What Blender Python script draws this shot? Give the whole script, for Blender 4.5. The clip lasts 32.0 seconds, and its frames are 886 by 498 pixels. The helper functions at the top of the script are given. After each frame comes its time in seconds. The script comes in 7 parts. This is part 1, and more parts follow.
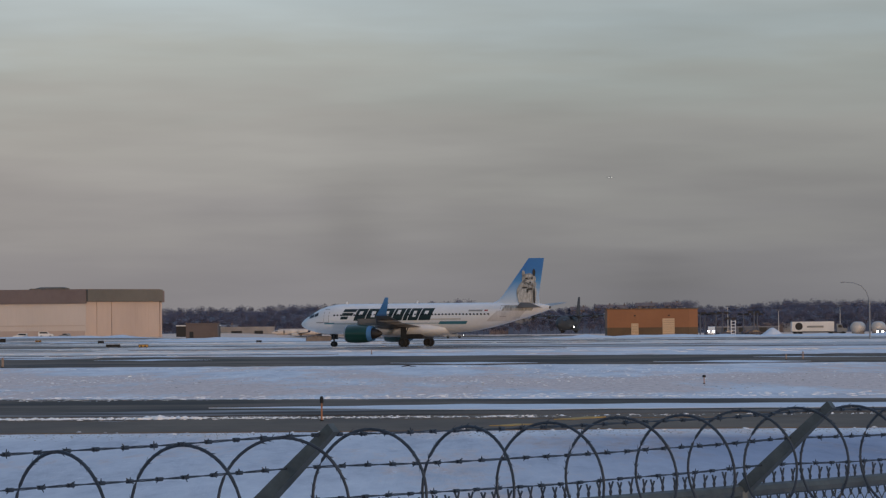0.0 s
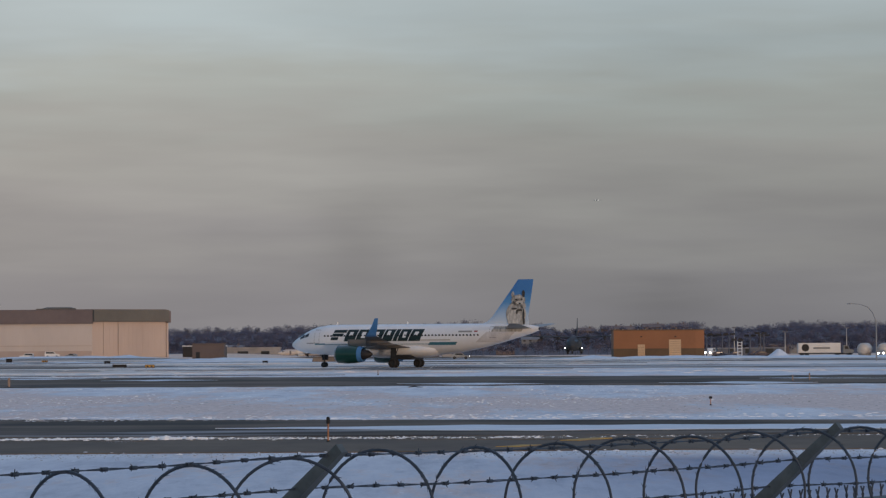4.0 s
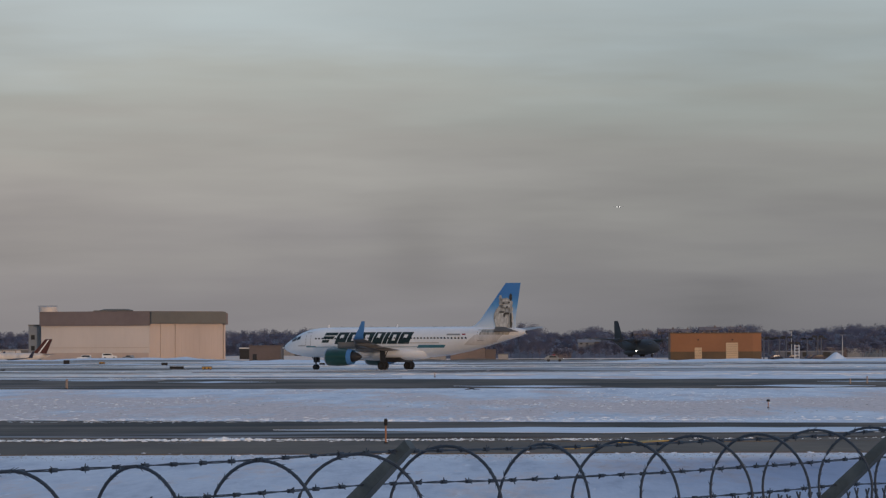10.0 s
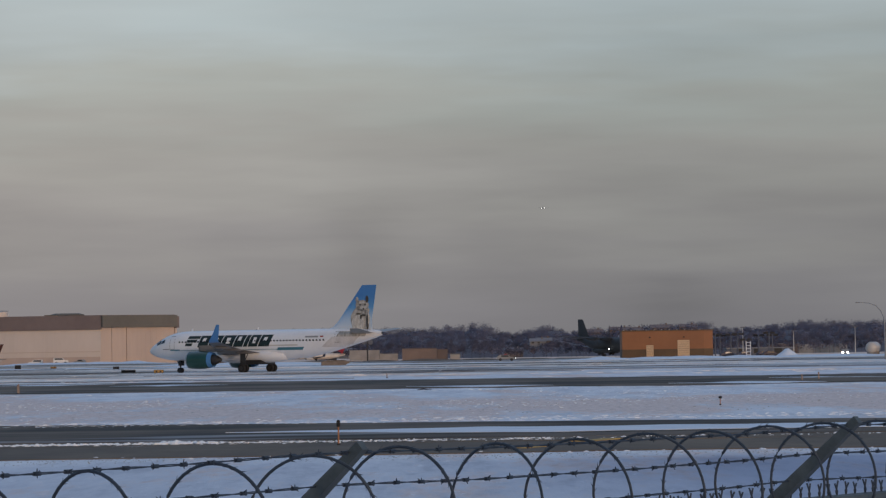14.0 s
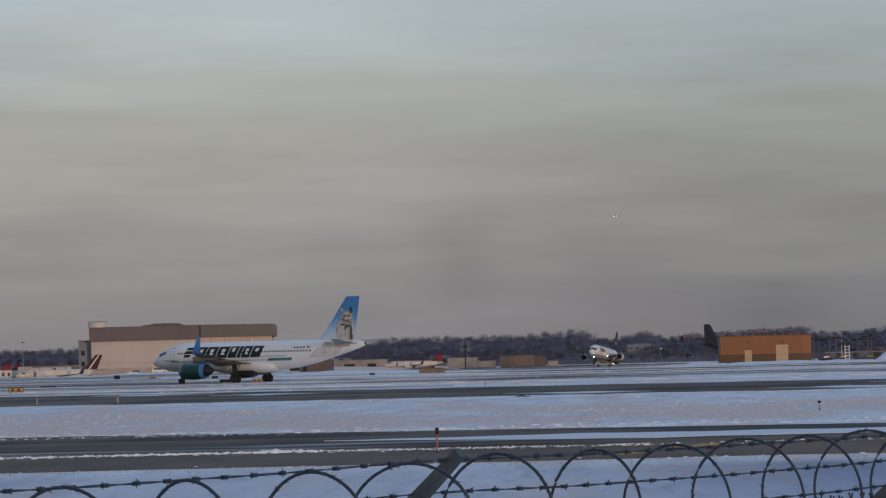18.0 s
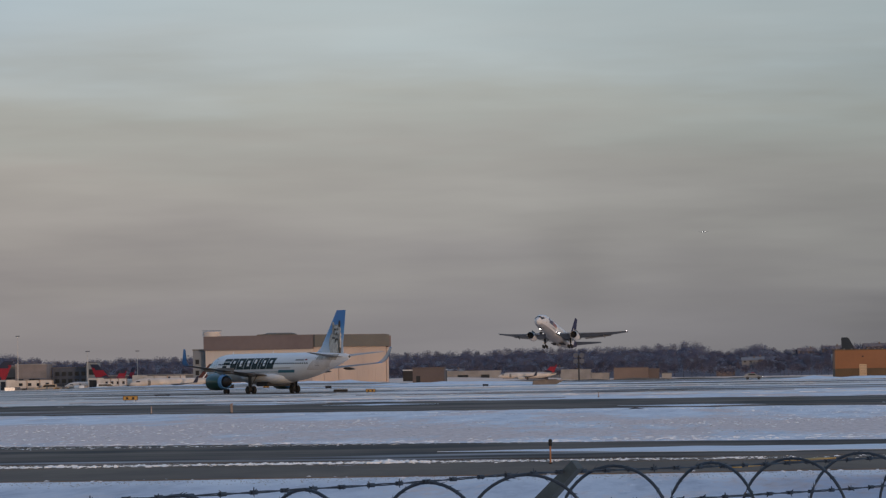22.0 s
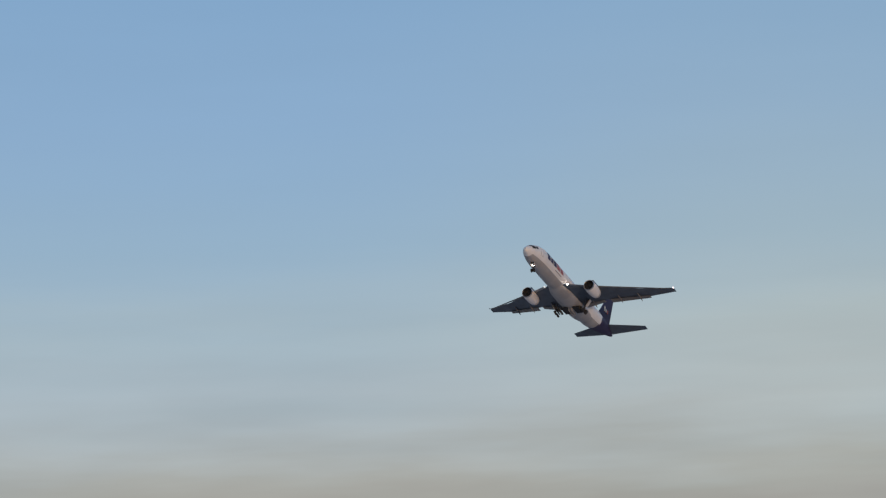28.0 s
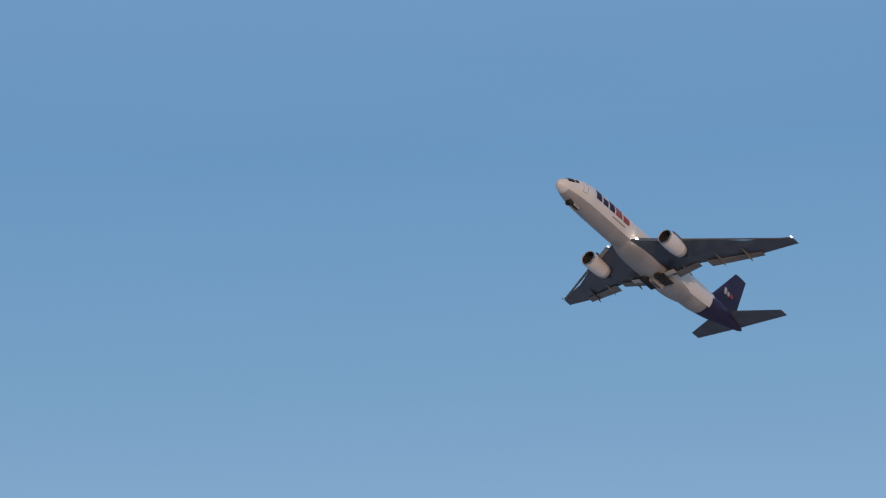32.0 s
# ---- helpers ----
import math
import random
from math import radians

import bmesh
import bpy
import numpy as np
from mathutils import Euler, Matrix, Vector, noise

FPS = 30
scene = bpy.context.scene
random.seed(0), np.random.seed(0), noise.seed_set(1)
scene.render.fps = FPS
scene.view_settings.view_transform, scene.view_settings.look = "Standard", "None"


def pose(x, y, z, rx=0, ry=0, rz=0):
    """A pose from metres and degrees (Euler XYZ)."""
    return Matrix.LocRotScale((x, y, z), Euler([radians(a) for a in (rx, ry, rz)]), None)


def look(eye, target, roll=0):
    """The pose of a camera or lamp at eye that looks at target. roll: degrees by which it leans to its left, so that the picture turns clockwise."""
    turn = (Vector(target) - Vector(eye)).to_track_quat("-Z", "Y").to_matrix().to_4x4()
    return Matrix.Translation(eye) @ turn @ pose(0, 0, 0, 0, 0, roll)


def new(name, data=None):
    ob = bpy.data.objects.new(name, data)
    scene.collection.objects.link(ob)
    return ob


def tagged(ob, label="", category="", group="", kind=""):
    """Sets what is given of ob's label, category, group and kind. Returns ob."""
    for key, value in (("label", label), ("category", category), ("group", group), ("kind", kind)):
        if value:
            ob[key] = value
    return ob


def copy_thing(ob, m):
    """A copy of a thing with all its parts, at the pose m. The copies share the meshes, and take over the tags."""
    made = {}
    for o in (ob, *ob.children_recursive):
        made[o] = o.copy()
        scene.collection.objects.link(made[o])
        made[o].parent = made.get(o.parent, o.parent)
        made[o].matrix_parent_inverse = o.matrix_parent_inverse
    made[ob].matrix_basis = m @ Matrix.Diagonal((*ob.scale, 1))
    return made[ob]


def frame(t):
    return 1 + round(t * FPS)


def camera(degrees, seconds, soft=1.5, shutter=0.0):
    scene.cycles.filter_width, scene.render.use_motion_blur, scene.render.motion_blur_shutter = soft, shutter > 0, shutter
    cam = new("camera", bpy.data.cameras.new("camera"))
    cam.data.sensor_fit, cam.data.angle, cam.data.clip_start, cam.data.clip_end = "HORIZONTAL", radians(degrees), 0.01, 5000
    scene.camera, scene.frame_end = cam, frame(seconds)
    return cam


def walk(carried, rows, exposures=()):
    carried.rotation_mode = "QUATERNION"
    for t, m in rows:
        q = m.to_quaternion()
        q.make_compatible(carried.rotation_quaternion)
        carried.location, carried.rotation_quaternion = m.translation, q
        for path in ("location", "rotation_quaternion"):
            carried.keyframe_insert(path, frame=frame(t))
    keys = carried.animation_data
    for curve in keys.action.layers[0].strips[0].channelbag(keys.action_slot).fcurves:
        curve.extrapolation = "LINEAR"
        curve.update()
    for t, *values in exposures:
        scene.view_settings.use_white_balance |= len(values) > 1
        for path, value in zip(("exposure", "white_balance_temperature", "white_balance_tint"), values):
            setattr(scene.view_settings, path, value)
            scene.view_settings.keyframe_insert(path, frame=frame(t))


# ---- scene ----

# ---- camera and its walk ----
EYE_Z = 2.9
cam = camera(14.0, 32.0, soft=1.3)


def view(yaw, pitch, roll, dx=0.0, dz=0.0):
    return pose(dx, 0, EYE_Z + dz, 90 + pitch, 0, yaw) @ pose(0, 0, 0, 0, 0, roll)


walk(cam, [
    (0, view(-0.070, 1.207, -0.460, 0.000, 0.000)),
    (0.5, view(-0.065, 1.182, -0.534, 0.000, 0.000)),
    (1, view(-0.031, 1.260, -0.614, 0.000, 0.000)),
    (1.5, view(-0.003, 1.255, -0.317, 0.000, 0.000)),
    (2, view(-0.097, 1.266, -0.522, 0.000, 0.000)),
    (2.5, view(-0.148, 1.296, -0.463, 0.000, 0.000)),
    (3, view(-0.078, 1.351, -0.452, 0.000, 0.000)),
    (3.5, view(0.031, 1.558, -0.329, -0.006, 0.000)),
    (5.5, view(0.062, 1.422, -0.581, -0.006, 0.000)),
    (6, view(0.076, 1.491, -0.588, -0.012, 0.000)),
    (6.5, view(0.134, 1.461, -0.493, -0.020, 0.000)),
    (7, view(0.114, 1.635, -0.585, -0.039, -0.004)),
    (7.5, view(0.982, 1.775, -0.259, -0.043, -0.019)),
    (8, view(1.360, 1.336, -0.432, -0.046, -0.019)),
    (8.5, view(1.593, 1.329, -0.312, -0.043, -0.019)),
    (9, view(1.221, 1.375, -0.504, -0.041, -0.019)),
    (9.5, view(0.939, 1.500, -0.255, -0.041, -0.019)),
    (10, view(0.933, 1.583, -0.228, -0.042, -0.019)),
    (10.5, view(1.081, 1.547, -0.314, -0.042, -0.019)),
    (11, view(1.222, 1.516, -0.628, -0.042, -0.019)),
    (11.5, view(1.354, 1.600, -0.624, -0.043, -0.019)),
    (12, view(0.859, 1.801, -0.595, -0.043, -0.019)),
    (12.5, view(0.133, 1.864, -0.831, -0.044, -0.019)),
    (13, view(0.179, 2.036, -0.166, -0.044, -0.019)),
    (13.5, view(0.385, 2.120, -0.686, -0.042, -0.019)),
    (14, view(0.150, 1.581, -0.894, -0.040, -0.019)),
    (14.5, view(0.678, 1.205, -1.522, -0.030, -0.019)),
    (16.5, view(0.796, 1.758, -1.514, -0.040, -0.019)),
    (17, view(1.189, 1.740, -1.629, -0.039, -0.019)),
    (17.5, view(1.580, 1.773, -1.876, -0.038, -0.019)),
    (18, view(1.688, 1.724, -1.370, -0.038, -0.019)),
    (18.5, view(1.722, 1.741, -1.402, -0.037, -0.019)),
    (19, view(2.111, 1.788, -1.391, -0.040, -0.019)),
    (19.5, view(2.266, 1.817, -1.101, -0.042, -0.019)),
    (20, view(2.469, 1.793, -0.781, -0.045, -0.019)),
    (20.5, view(2.712, 1.850, -1.007, -0.048, -0.019)),
    (21, view(2.974, 1.918, -0.852, -0.050, -0.019)),
    (21.5, view(3.238, 1.928, -1.000, -0.050, -0.019)),
    (22, view(3.498, 1.937, -0.930, -0.050, -0.019)),
    (22.5, view(3.809, 2.062, -1.210, -0.050, -0.019)),
    (23, view(4.247, 2.327, -1.349, -0.050, -0.019)),
    (23.5, view(4.628, 2.735, -1.639, -0.050, -0.019)),
    (24, view(5.236, 3.150, -1.618, -0.050, -0.019)),
    (24.5, view(5.782, 3.468, -2.003, -0.050, -0.019)),
    (25, view(6.432, 3.979, -2.232, -0.050, -0.019)),
    (25.5, view(6.874, 4.526, -2.223, -0.050, -0.019)),
    (28, view(11.193, 7.983, -2.200, -0.050, -0.019)),
    (29, view(13.730, 9.961, -2.200, -0.050, -0.019)),
    (30, view(16.446, 12.426, -2.200, -0.050, -0.019)),
    (31, view(19.803, 14.969, -2.200, -0.050, -0.019)),
    (32, view(24.022, 17.765, -2.200, -0.050, -0.019)),
], exposures=((0, 0.09), (9, 0.08), (14, 0.06), (22, 0.05), (23, -0.08), (24, -0.14), (25, -0.42), (25.5, -0.42), (27.5, -0.04), (28, 0.0), (30, 0.04), (32, 0.12)))

# ---- world and sun ----
SUN_EL, SUN_AZ = radians(4.0), radians(150.0)   # azimuth clockwise from +y, behind the camera
world = bpy.data.worlds.new("winter_dusk")
scene.world = world
world.use_nodes = True
wn, wl = world.node_tree.nodes, world.node_tree.links
wn.clear()


def srgb(r, g, b):
    out = []
    for v in (r, g, b):
        v /= 255.0
        out.append(v / 12.92 if v <= 0.04045 else ((v + 0.055) / 1.055) ** 2.4)
    return (*out, 1.0)


def ramp_node(nodes, stops, mode="LINEAR"):
    n = nodes.new("ShaderNodeValToRGB")
    n.color_ramp.interpolation = mode
    e = n.color_ramp.elements
    while len(e) < len(stops):
        e.new(0.5)
    for el, (p, c) in zip(e, sorted(stops)):
        el.position, el.color = p, c
    return n


tc = wn.new("ShaderNodeTexCoord")
sep = wn.new("ShaderNodeSeparateXYZ")
wl.new(tc.outputs["Generated"], sep.inputs[0])
stretch = wn.new("ShaderNodeMapping")
stretch.inputs["Scale"].default_value = (9.0, 9.0, 66.0)
wl.new(tc.outputs["Generated"], stretch.inputs[0])
streak = wn.new("ShaderNodeTexNoise")
streak.inputs["Scale"].default_value, streak.inputs["Detail"].default_value, streak.inputs["Roughness"].default_value = 1.0, 4.0, 0.55
wl.new(stretch.outputs[0], streak.inputs["Vector"])
shift = wn.new("ShaderNodeMath")
shift.operation = "MULTIPLY_ADD"
shift.inputs[1].default_value, shift.inputs[2].default_value = 0.046, -0.023
wl.new(streak.outputs[0], shift.inputs[0])
thin = wn.new("ShaderNodeMapRange")
thin.inputs["From Min"].default_value, thin.inputs["From Max"].default_value = 0.085, 0.14
thin.inputs["To Min"].default_value, thin.inputs["To Max"].default_value = 1.0, 0.12
wl.new(sep.outputs[2], thin.inputs[0])
elev = wn.new("ShaderNodeMath")
elev.operation = "MULTIPLY_ADD"
wl.new(shift.outputs[0], elev.inputs[0])
wl.new(thin.outputs[0], elev.inputs[1])
wl.new(sep.outputs[2], elev.inputs[2])
# long soft darker and lighter streaks in the cloud deck
wide = wn.new("ShaderNodeMapping")
wide.inputs["Scale"].default_value = (11.0, 11.0, 84.0)
wide.inputs["Location"].default_value = (3.1, 0.4, 1.7)
wl.new(tc.outputs["Generated"], wide.inputs[0])
veil = wn.new("ShaderNodeTexNoise")
veil.inputs["Scale"].default_value, veil.inputs["Detail"].default_value, veil.inputs["Roughness"].default_value = 1.0, 3.0, 0.5
wl.new(wide.outputs[0], veil.inputs["Vector"])
veil_amount = wn.new("ShaderNodeMapRange")
veil_amount.inputs["From Min"].default_value, veil_amount.inputs["From Max"].default_value = 0.25, 0.75
veil_amount.inputs["To Min"].default_value, veil_amount.inputs["To Max"].default_value = 0.91, 1.08
wl.new(veil.outputs[0], veil_amount.inputs[0])
# the haze thickens towards the right-hand end of the field
smog = wn.new("ShaderNodeMapRange")
smog.interpolation_type = "SMOOTHSTEP"
smog.inputs["From Min"].default_value, smog.inputs["From Max"].default_value = -0.06, 0.06
smog.inputs["To Min"].default_value, smog.inputs["To Max"].default_value = 1.02, 0.84
wl.new(sep.outputs[0], smog.inputs[0])


def wmath(op, a, b):
    n = wn.new("ShaderNodeMath")
    n.operation = op
    for i, v in enumerate((a, b)):
        if isinstance(v, (int, float)):
            n.inputs[i].default_value = v
        else:
            wl.new(v, n.inputs[i])
    return n.outputs[0]


def smudge(x0, z0, sx, sz, depth):
    """A soft sooty smudge of exhaust that hangs in the air."""
    u = wmath("DIVIDE", wmath("SUBTRACT", sep.outputs[0], x0), sx)
    v = wmath("DIVIDE", wmath("SUBTRACT", elev.outputs[0], z0), sz)
    d = wmath("ADD", wmath("MULTIPLY", u, u), wmath("MULTIPLY", v, v))
    return wmath("SUBTRACT", 1.0, wmath("MULTIPLY", wmath("POWER", 2.718, wmath("MULTIPLY", d, -1.0)), depth))


hazed = wn.new("ShaderNodeMath")
hazed.operation = "MULTIPLY"
wl.new(veil_amount.outputs[0], hazed.inputs[0])
wl.new(wmath("MULTIPLY", smog.outputs[0], wmath("MULTIPLY", smudge(-0.024, 0.027, 0.011, 0.014, 0.12), wmath("MULTIPLY", smudge(0.015, 0.030, 0.020, 0.012, 0.05), smudge(0.062, 0.010, 0.016, 0.013, 0.17)))), hazed.inputs[1])
veil_mix = wn.new("ShaderNodeMix")
veil_mix.inputs["A"].default_value = 1.0
wl.new(thin.outputs[0], veil_mix.inputs["Factor"])
wl.new(hazed.outputs[0], veil_mix.inputs["B"])
deck = ramp_node(wn, [
    (0.0, srgb(132, 128, 131)), (0.020, srgb(138, 134, 135)), (0.037, srgb(150, 146, 144)), (0.055, srgb(160, 157, 153)), (0.072, srgb(165, 167, 163)),
    (0.092, srgb(175, 183, 185)), (0.118, srgb(172, 185, 189)), (0.140, srgb(158, 180, 194)), (0.175, srgb(146, 174, 199)), (0.215, srgb(133, 167, 199)),
    (0.265, srgb(116, 155, 191)), (0.33, srgb(101, 144, 185)), (0.45, srgb(114, 148, 188)), (0.70, srgb(156, 178, 214)), (1.0, srgb(180, 197, 228))])
wl.new(elev.outputs[0], deck.inputs[0])
sky = wn.new("ShaderNodeTexSky")
sky.sky_type, sky.sun_disc, sky.sun_elevation, sky.sun_rotation = "NISHITA", False, SUN_EL, SUN_AZ
dim = wn.new("ShaderNodeVectorMath")
dim.operation = "SCALE"
dim.inputs["Scale"].default_value = 0.12
wl.new(sky.outputs[0], dim.inputs[0])
behind = wn.new("ShaderNodeMapRange")
behind.inputs["From Min"].default_value, behind.inputs["From Max"].default_value = 0.55, -0.1
wl.new(sep.outputs[1], behind.inputs[0])
clear = wn.new("ShaderNodeMath")
clear.operation = "MULTIPLY"
clear.inputs[1].default_value = 0.6
wl.new(behind.outputs[0], clear.inputs[0])
blend = wn.new("ShaderNodeMix")
blend.data_type = "RGBA"
wl.new(clear.outputs[0], blend.inputs["Factor"])
veiled = wn.new("ShaderNodeVectorMath")
veiled.operation = "SCALE"
wl.new(deck.outputs[0], veiled.inputs[0])
wl.new(veil_mix.outputs["Result"], veiled.inputs["Scale"])
beyond = wn.new("ShaderNodeMapRange")
beyond.interpolation_type = "SMOOTHSTEP"
beyond.inputs["From Min"].default_value, beyond.inputs["From Max"].default_value = -0.09, -0.24
wl.new(sep.outputs[0], beyond.inputs[0])
above = wn.new("ShaderNodeMapRange")
above.interpolation_type = "SMOOTHSTEP"
above.inputs["From Min"].default_value, above.inputs["From Max"].default_value = 0.065, 0.108
wl.new(sep.outputs[2], above.inputs[0])
clearing = wn.new("ShaderNodeMix")
clearing.data_type, clearing.blend_type = "RGBA", "MULTIPLY"
over = wn.new("ShaderNodeMapRange")
over.inputs["From Min"].default_value, over.inputs["From Max"].default_value = 0.16, 0.25
over.inputs["To Min"].default_value, over.inputs["To Max"].default_value = 1.0, 0.0
wl.new(sep.outputs[2], over.inputs[0])
wl.new(wmath("MULTIPLY", over.outputs[0], wmath("MULTIPLY", beyond.outputs[0], above.outputs[0])), clearing.inputs["Factor"])
along = wn.new("ShaderNodeMapRange")
along.inputs["From Min"].default_value, along.inputs["From Max"].default_value = -0.20, 0.06
wl.new(sep.outputs[0], along.inputs[0])
cast = ramp_node(wn, [(0.0, (1.02, 1.0, 0.975, 1)), (1.0, (0.955, 1.0, 1.01, 1))])
wl.new(along.outputs[0], cast.inputs[0])
tinted = wn.new("ShaderNodeMix")
tinted.data_type, tinted.blend_type = "RGBA", "MULTIPLY"
wl.new(thin.outputs[0], tinted.inputs["Factor"])
wl.new(veiled.outputs[0], tinted.inputs["A"])
wl.new(cast.outputs[0], tinted.inputs["B"])
wl.new(tinted.outputs["Result"], clearing.inputs["A"])
clearing.inputs["B"].default_value = (0.885, 0.97, 1.075, 1.0)
wl.new(clearing.outputs["Result"], blend.inputs["A"])
wl.new(dim.outputs[0], blend.inputs["B"])
back = wn.new("ShaderNodeBackground")
back.inputs[1].default_value = 1.0
wl.new(blend.outputs["Result"], back.inputs[0])
wo = wn.new("ShaderNodeOutputWorld")
wl.new(back.outputs[0], wo.inputs[0])

sun_data = bpy.data.lights.new("sun", "SUN")
sun_data.energy, sun_data.angle, sun_data.color = 1.0, radians(4.0), (1.0, 0.74, 0.58)
sun = new("sun", sun_data)
sun_from = Vector((math.sin(SUN_AZ) * math.cos(SUN_EL), math.cos(SUN_AZ) * math.cos(SUN_EL), math.sin(SUN_EL)))
sun.matrix_basis = look(sun_from * 100, (0, 0, 0))

# ---- materials ----


def mat(name, c1, c2=None, scale=1.0, rough=0.6, metal=0.0, bump=0.0, stretch_by=(1, 1, 1), low=0.35, high=0.65, fine=0.12, emit=None, coat=0.0):
    """Two tones in large patches, a finer grain over them, and relief."""
    m = bpy.data.materials.new(name)
    m.use_nodes = True
    n, l = m.node_tree.nodes, m.node_tree.links
    b = n["Principled BSDF"]
    b.inputs["Roughness"].default_value, b.inputs["Metallic"].default_value = rough, metal
    b.inputs["Coat Weight"].default_value = coat
    c2 = c2 or tuple(v * 0.82 for v in c1)
    t = n.new("ShaderNodeTexCoord")
    mp = n.new("ShaderNodeMapping")
    mp.inputs["Scale"].default_value = stretch_by
    l.new(t.outputs["Object"], mp.inputs[0])
    big = n.new("ShaderNodeTexNoise")
    big.inputs["Scale"].default_value, big.inputs["Detail"].default_value = scale, 5
    l.new(mp.outputs[0], big.inputs["Vector"])
    r = ramp_node(n, [(low, (*c1, 1)), (high, (*c2, 1))])
    l.new(big.outputs[0], r.inputs[0])
    grain = n.new("ShaderNodeTexNoise")
    grain.inputs["Scale"].default_value, grain.inputs["Detail"].default_value = scale * 9, 3
    l.new(mp.outputs[0], grain.inputs["Vector"])
    g = n.new("ShaderNodeMapRange")
    g.inputs["To Min"].default_value, g.inputs["To Max"].default_value = 1 - fine, 1 + fine
    l.new(grain.outputs[0], g.inputs[0])
    mul = n.new("ShaderNodeVectorMath")
    mul.operation = "SCALE"
    l.new(r.outputs[0], mul.inputs[0])
    l.new(g.outputs[0], mul.inputs["Scale"])
    l.new(mul.outputs[0], b.inputs["Base Color"])
    if bump:
        bp = n.new("ShaderNodeBump")
        bp.inputs["Strength"].default_value, bp.inputs["Distance"].default_value = 0.6, bump
        l.new(grain.outputs[0], bp.inputs["Height"])
        l.new(bp.outputs[0], b.inputs["Normal"])
    if emit:
        b.inputs["Emission Color"].default_value, b.inputs["Emission Strength"].default_value = (*emit[:3], 1), emit[3]
    return m


M_WHITE = mat("white_aircraft_paint", (0.745, 0.76, 0.79), (0.67, 0.685, 0.715), 0.25, 0.32, coat=0.3, fine=0.05)
# grey that stands in for shade on the underside of the white hull
M_FREIGHT_BELLY = mat("shaded_freighter_belly", (0.34, 0.333, 0.34), (0.275, 0.27, 0.275), 0.3, 0.5, fine=0.08)
M_FREIGHT_WHITE = mat("warm_white_freighter_paint", (0.70, 0.685, 0.685), (0.625, 0.61, 0.61), 0.25, 0.4, fine=0.05)
M_BELLY = mat("pale_grey_aircraft_paint", (0.50, 0.48, 0.46), (0.42, 0.40, 0.385), 0.3, 0.4, fine=0.07)
M_WING = mat("grey_wing_paint", (0.16, 0.15, 0.143), (0.112, 0.106, 0.104), 0.5, 0.45, fine=0.08)
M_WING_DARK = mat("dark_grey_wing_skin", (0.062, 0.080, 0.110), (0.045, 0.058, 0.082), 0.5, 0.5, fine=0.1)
M_GREEN = mat("dark_green_paint", (0.005, 0.055, 0.048), (0.004, 0.042, 0.038), 0.4, 0.3, coat=0.3)
M_LETTER = mat("deep_green_livery_paint", (0.005, 0.022, 0.025), (0.004, 0.018, 0.021), 0.5, 0.6)
M_SKYBLUE = mat("light_blue_livery_paint", (0.066, 0.21, 0.47), (0.056, 0.18, 0.42), 0.5, 0.35)
M_TEAL = mat("teal_livery_paint", (0.05, 0.18, 0.24), (0.045, 0.16, 0.22), 0.5, 0.4)
M_FUR = mat("grey_brown_painted_fur", (0.48, 0.46, 0.43), (0.24, 0.228, 0.21), 1.5, 0.5, stretch_by=(2.2, 2.2, 0.8), fine=0.4)
M_FUR_DARK = mat("dark_painted_fur", (0.07, 0.06, 0.05), (0.04, 0.036, 0.03), 1.4, 0.5, fine=0.3)
M_FUR_PALE = mat("pale_grey_painted_fur", (0.60, 0.585, 0.59), (0.47, 0.46, 0.47), 0.8, 0.5, fine=0.2)
M_FUR_MID = mat("mid_grey_painted_fur", (0.62, 0.60, 0.57), (0.40, 0.385, 0.36), 2.0, 0.5, stretch_by=(2.2, 2.2, 0.8), fine=0.4)
M_DRIFT = mat("wind_packed_drift_snow", (0.88, 0.84, 0.815), (0.76, 0.73, 0.72), 0.5, 0.85, fine=0.1)
M_CRUST = mat("bright_snow_crust", (0.93, 0.93, 0.935), (0.86, 0.865, 0.88), 0.8, 0.8)
M_SANDBOX = mat("weathered_tan_timber", (0.22, 0.18, 0.15), (0.16, 0.13, 0.11), 1.0, 0.85)
M_MUD = mat("trodden_muddy_snow", (0.36, 0.30, 0.275), (0.24, 0.205, 0.19), 0.25, 0.9, stretch_by=(0.4, 0.15, 1), fine=0.2)
M_ROSE = mat("dull_rose_grey_cladding", (0.29, 0.243, 0.23), (0.215, 0.182, 0.174), 0.3, 0.8, fine=0.15)
M_SLATE = mat("dull_slate_paint", (0.105, 0.115, 0.145), (0.072, 0.08, 0.104), 0.5, 0.7, fine=0.15)
M_BROWNBOX = mat("dark_brown_truck_paint", (0.09, 0.07, 0.06), (0.06, 0.048, 0.042), 0.5, 0.7)
M_TAILPLANE = mat("pale_grey_tailplane_paint", (0.34, 0.325, 0.31), (0.26, 0.25, 0.24), 0.6, 0.45, fine=0.1)
M_TYRE = mat("black_tyre_rubber", (0.013, 0.013, 0.014), (0.018, 0.018, 0.019), 3, 0.85)
M_METAL = mat("worn_bare_metal", (0.42, 0.42, 0.43), (0.33, 0.33, 0.34), 2, 0.38, 0.85)
M_STRUT = mat("grey_gear_metal", (0.045, 0.045, 0.048), (0.03, 0.03, 0.033), 2, 0.5, 0.4)
M_DARK = mat("dark_interior", (0.02, 0.02, 0.023), (0.014, 0.014, 0.016), 1, 0.7)
M_GLASSDARK = mat("dark_window_glass", (0.018, 0.022, 0.03), (0.013, 0.016, 0.022), 1, 0.22)
M_PURPLE = mat("deep_purple_paint", (0.017, 0.012, 0.060), (0.014, 0.010, 0.050), 0.3, 0.65)
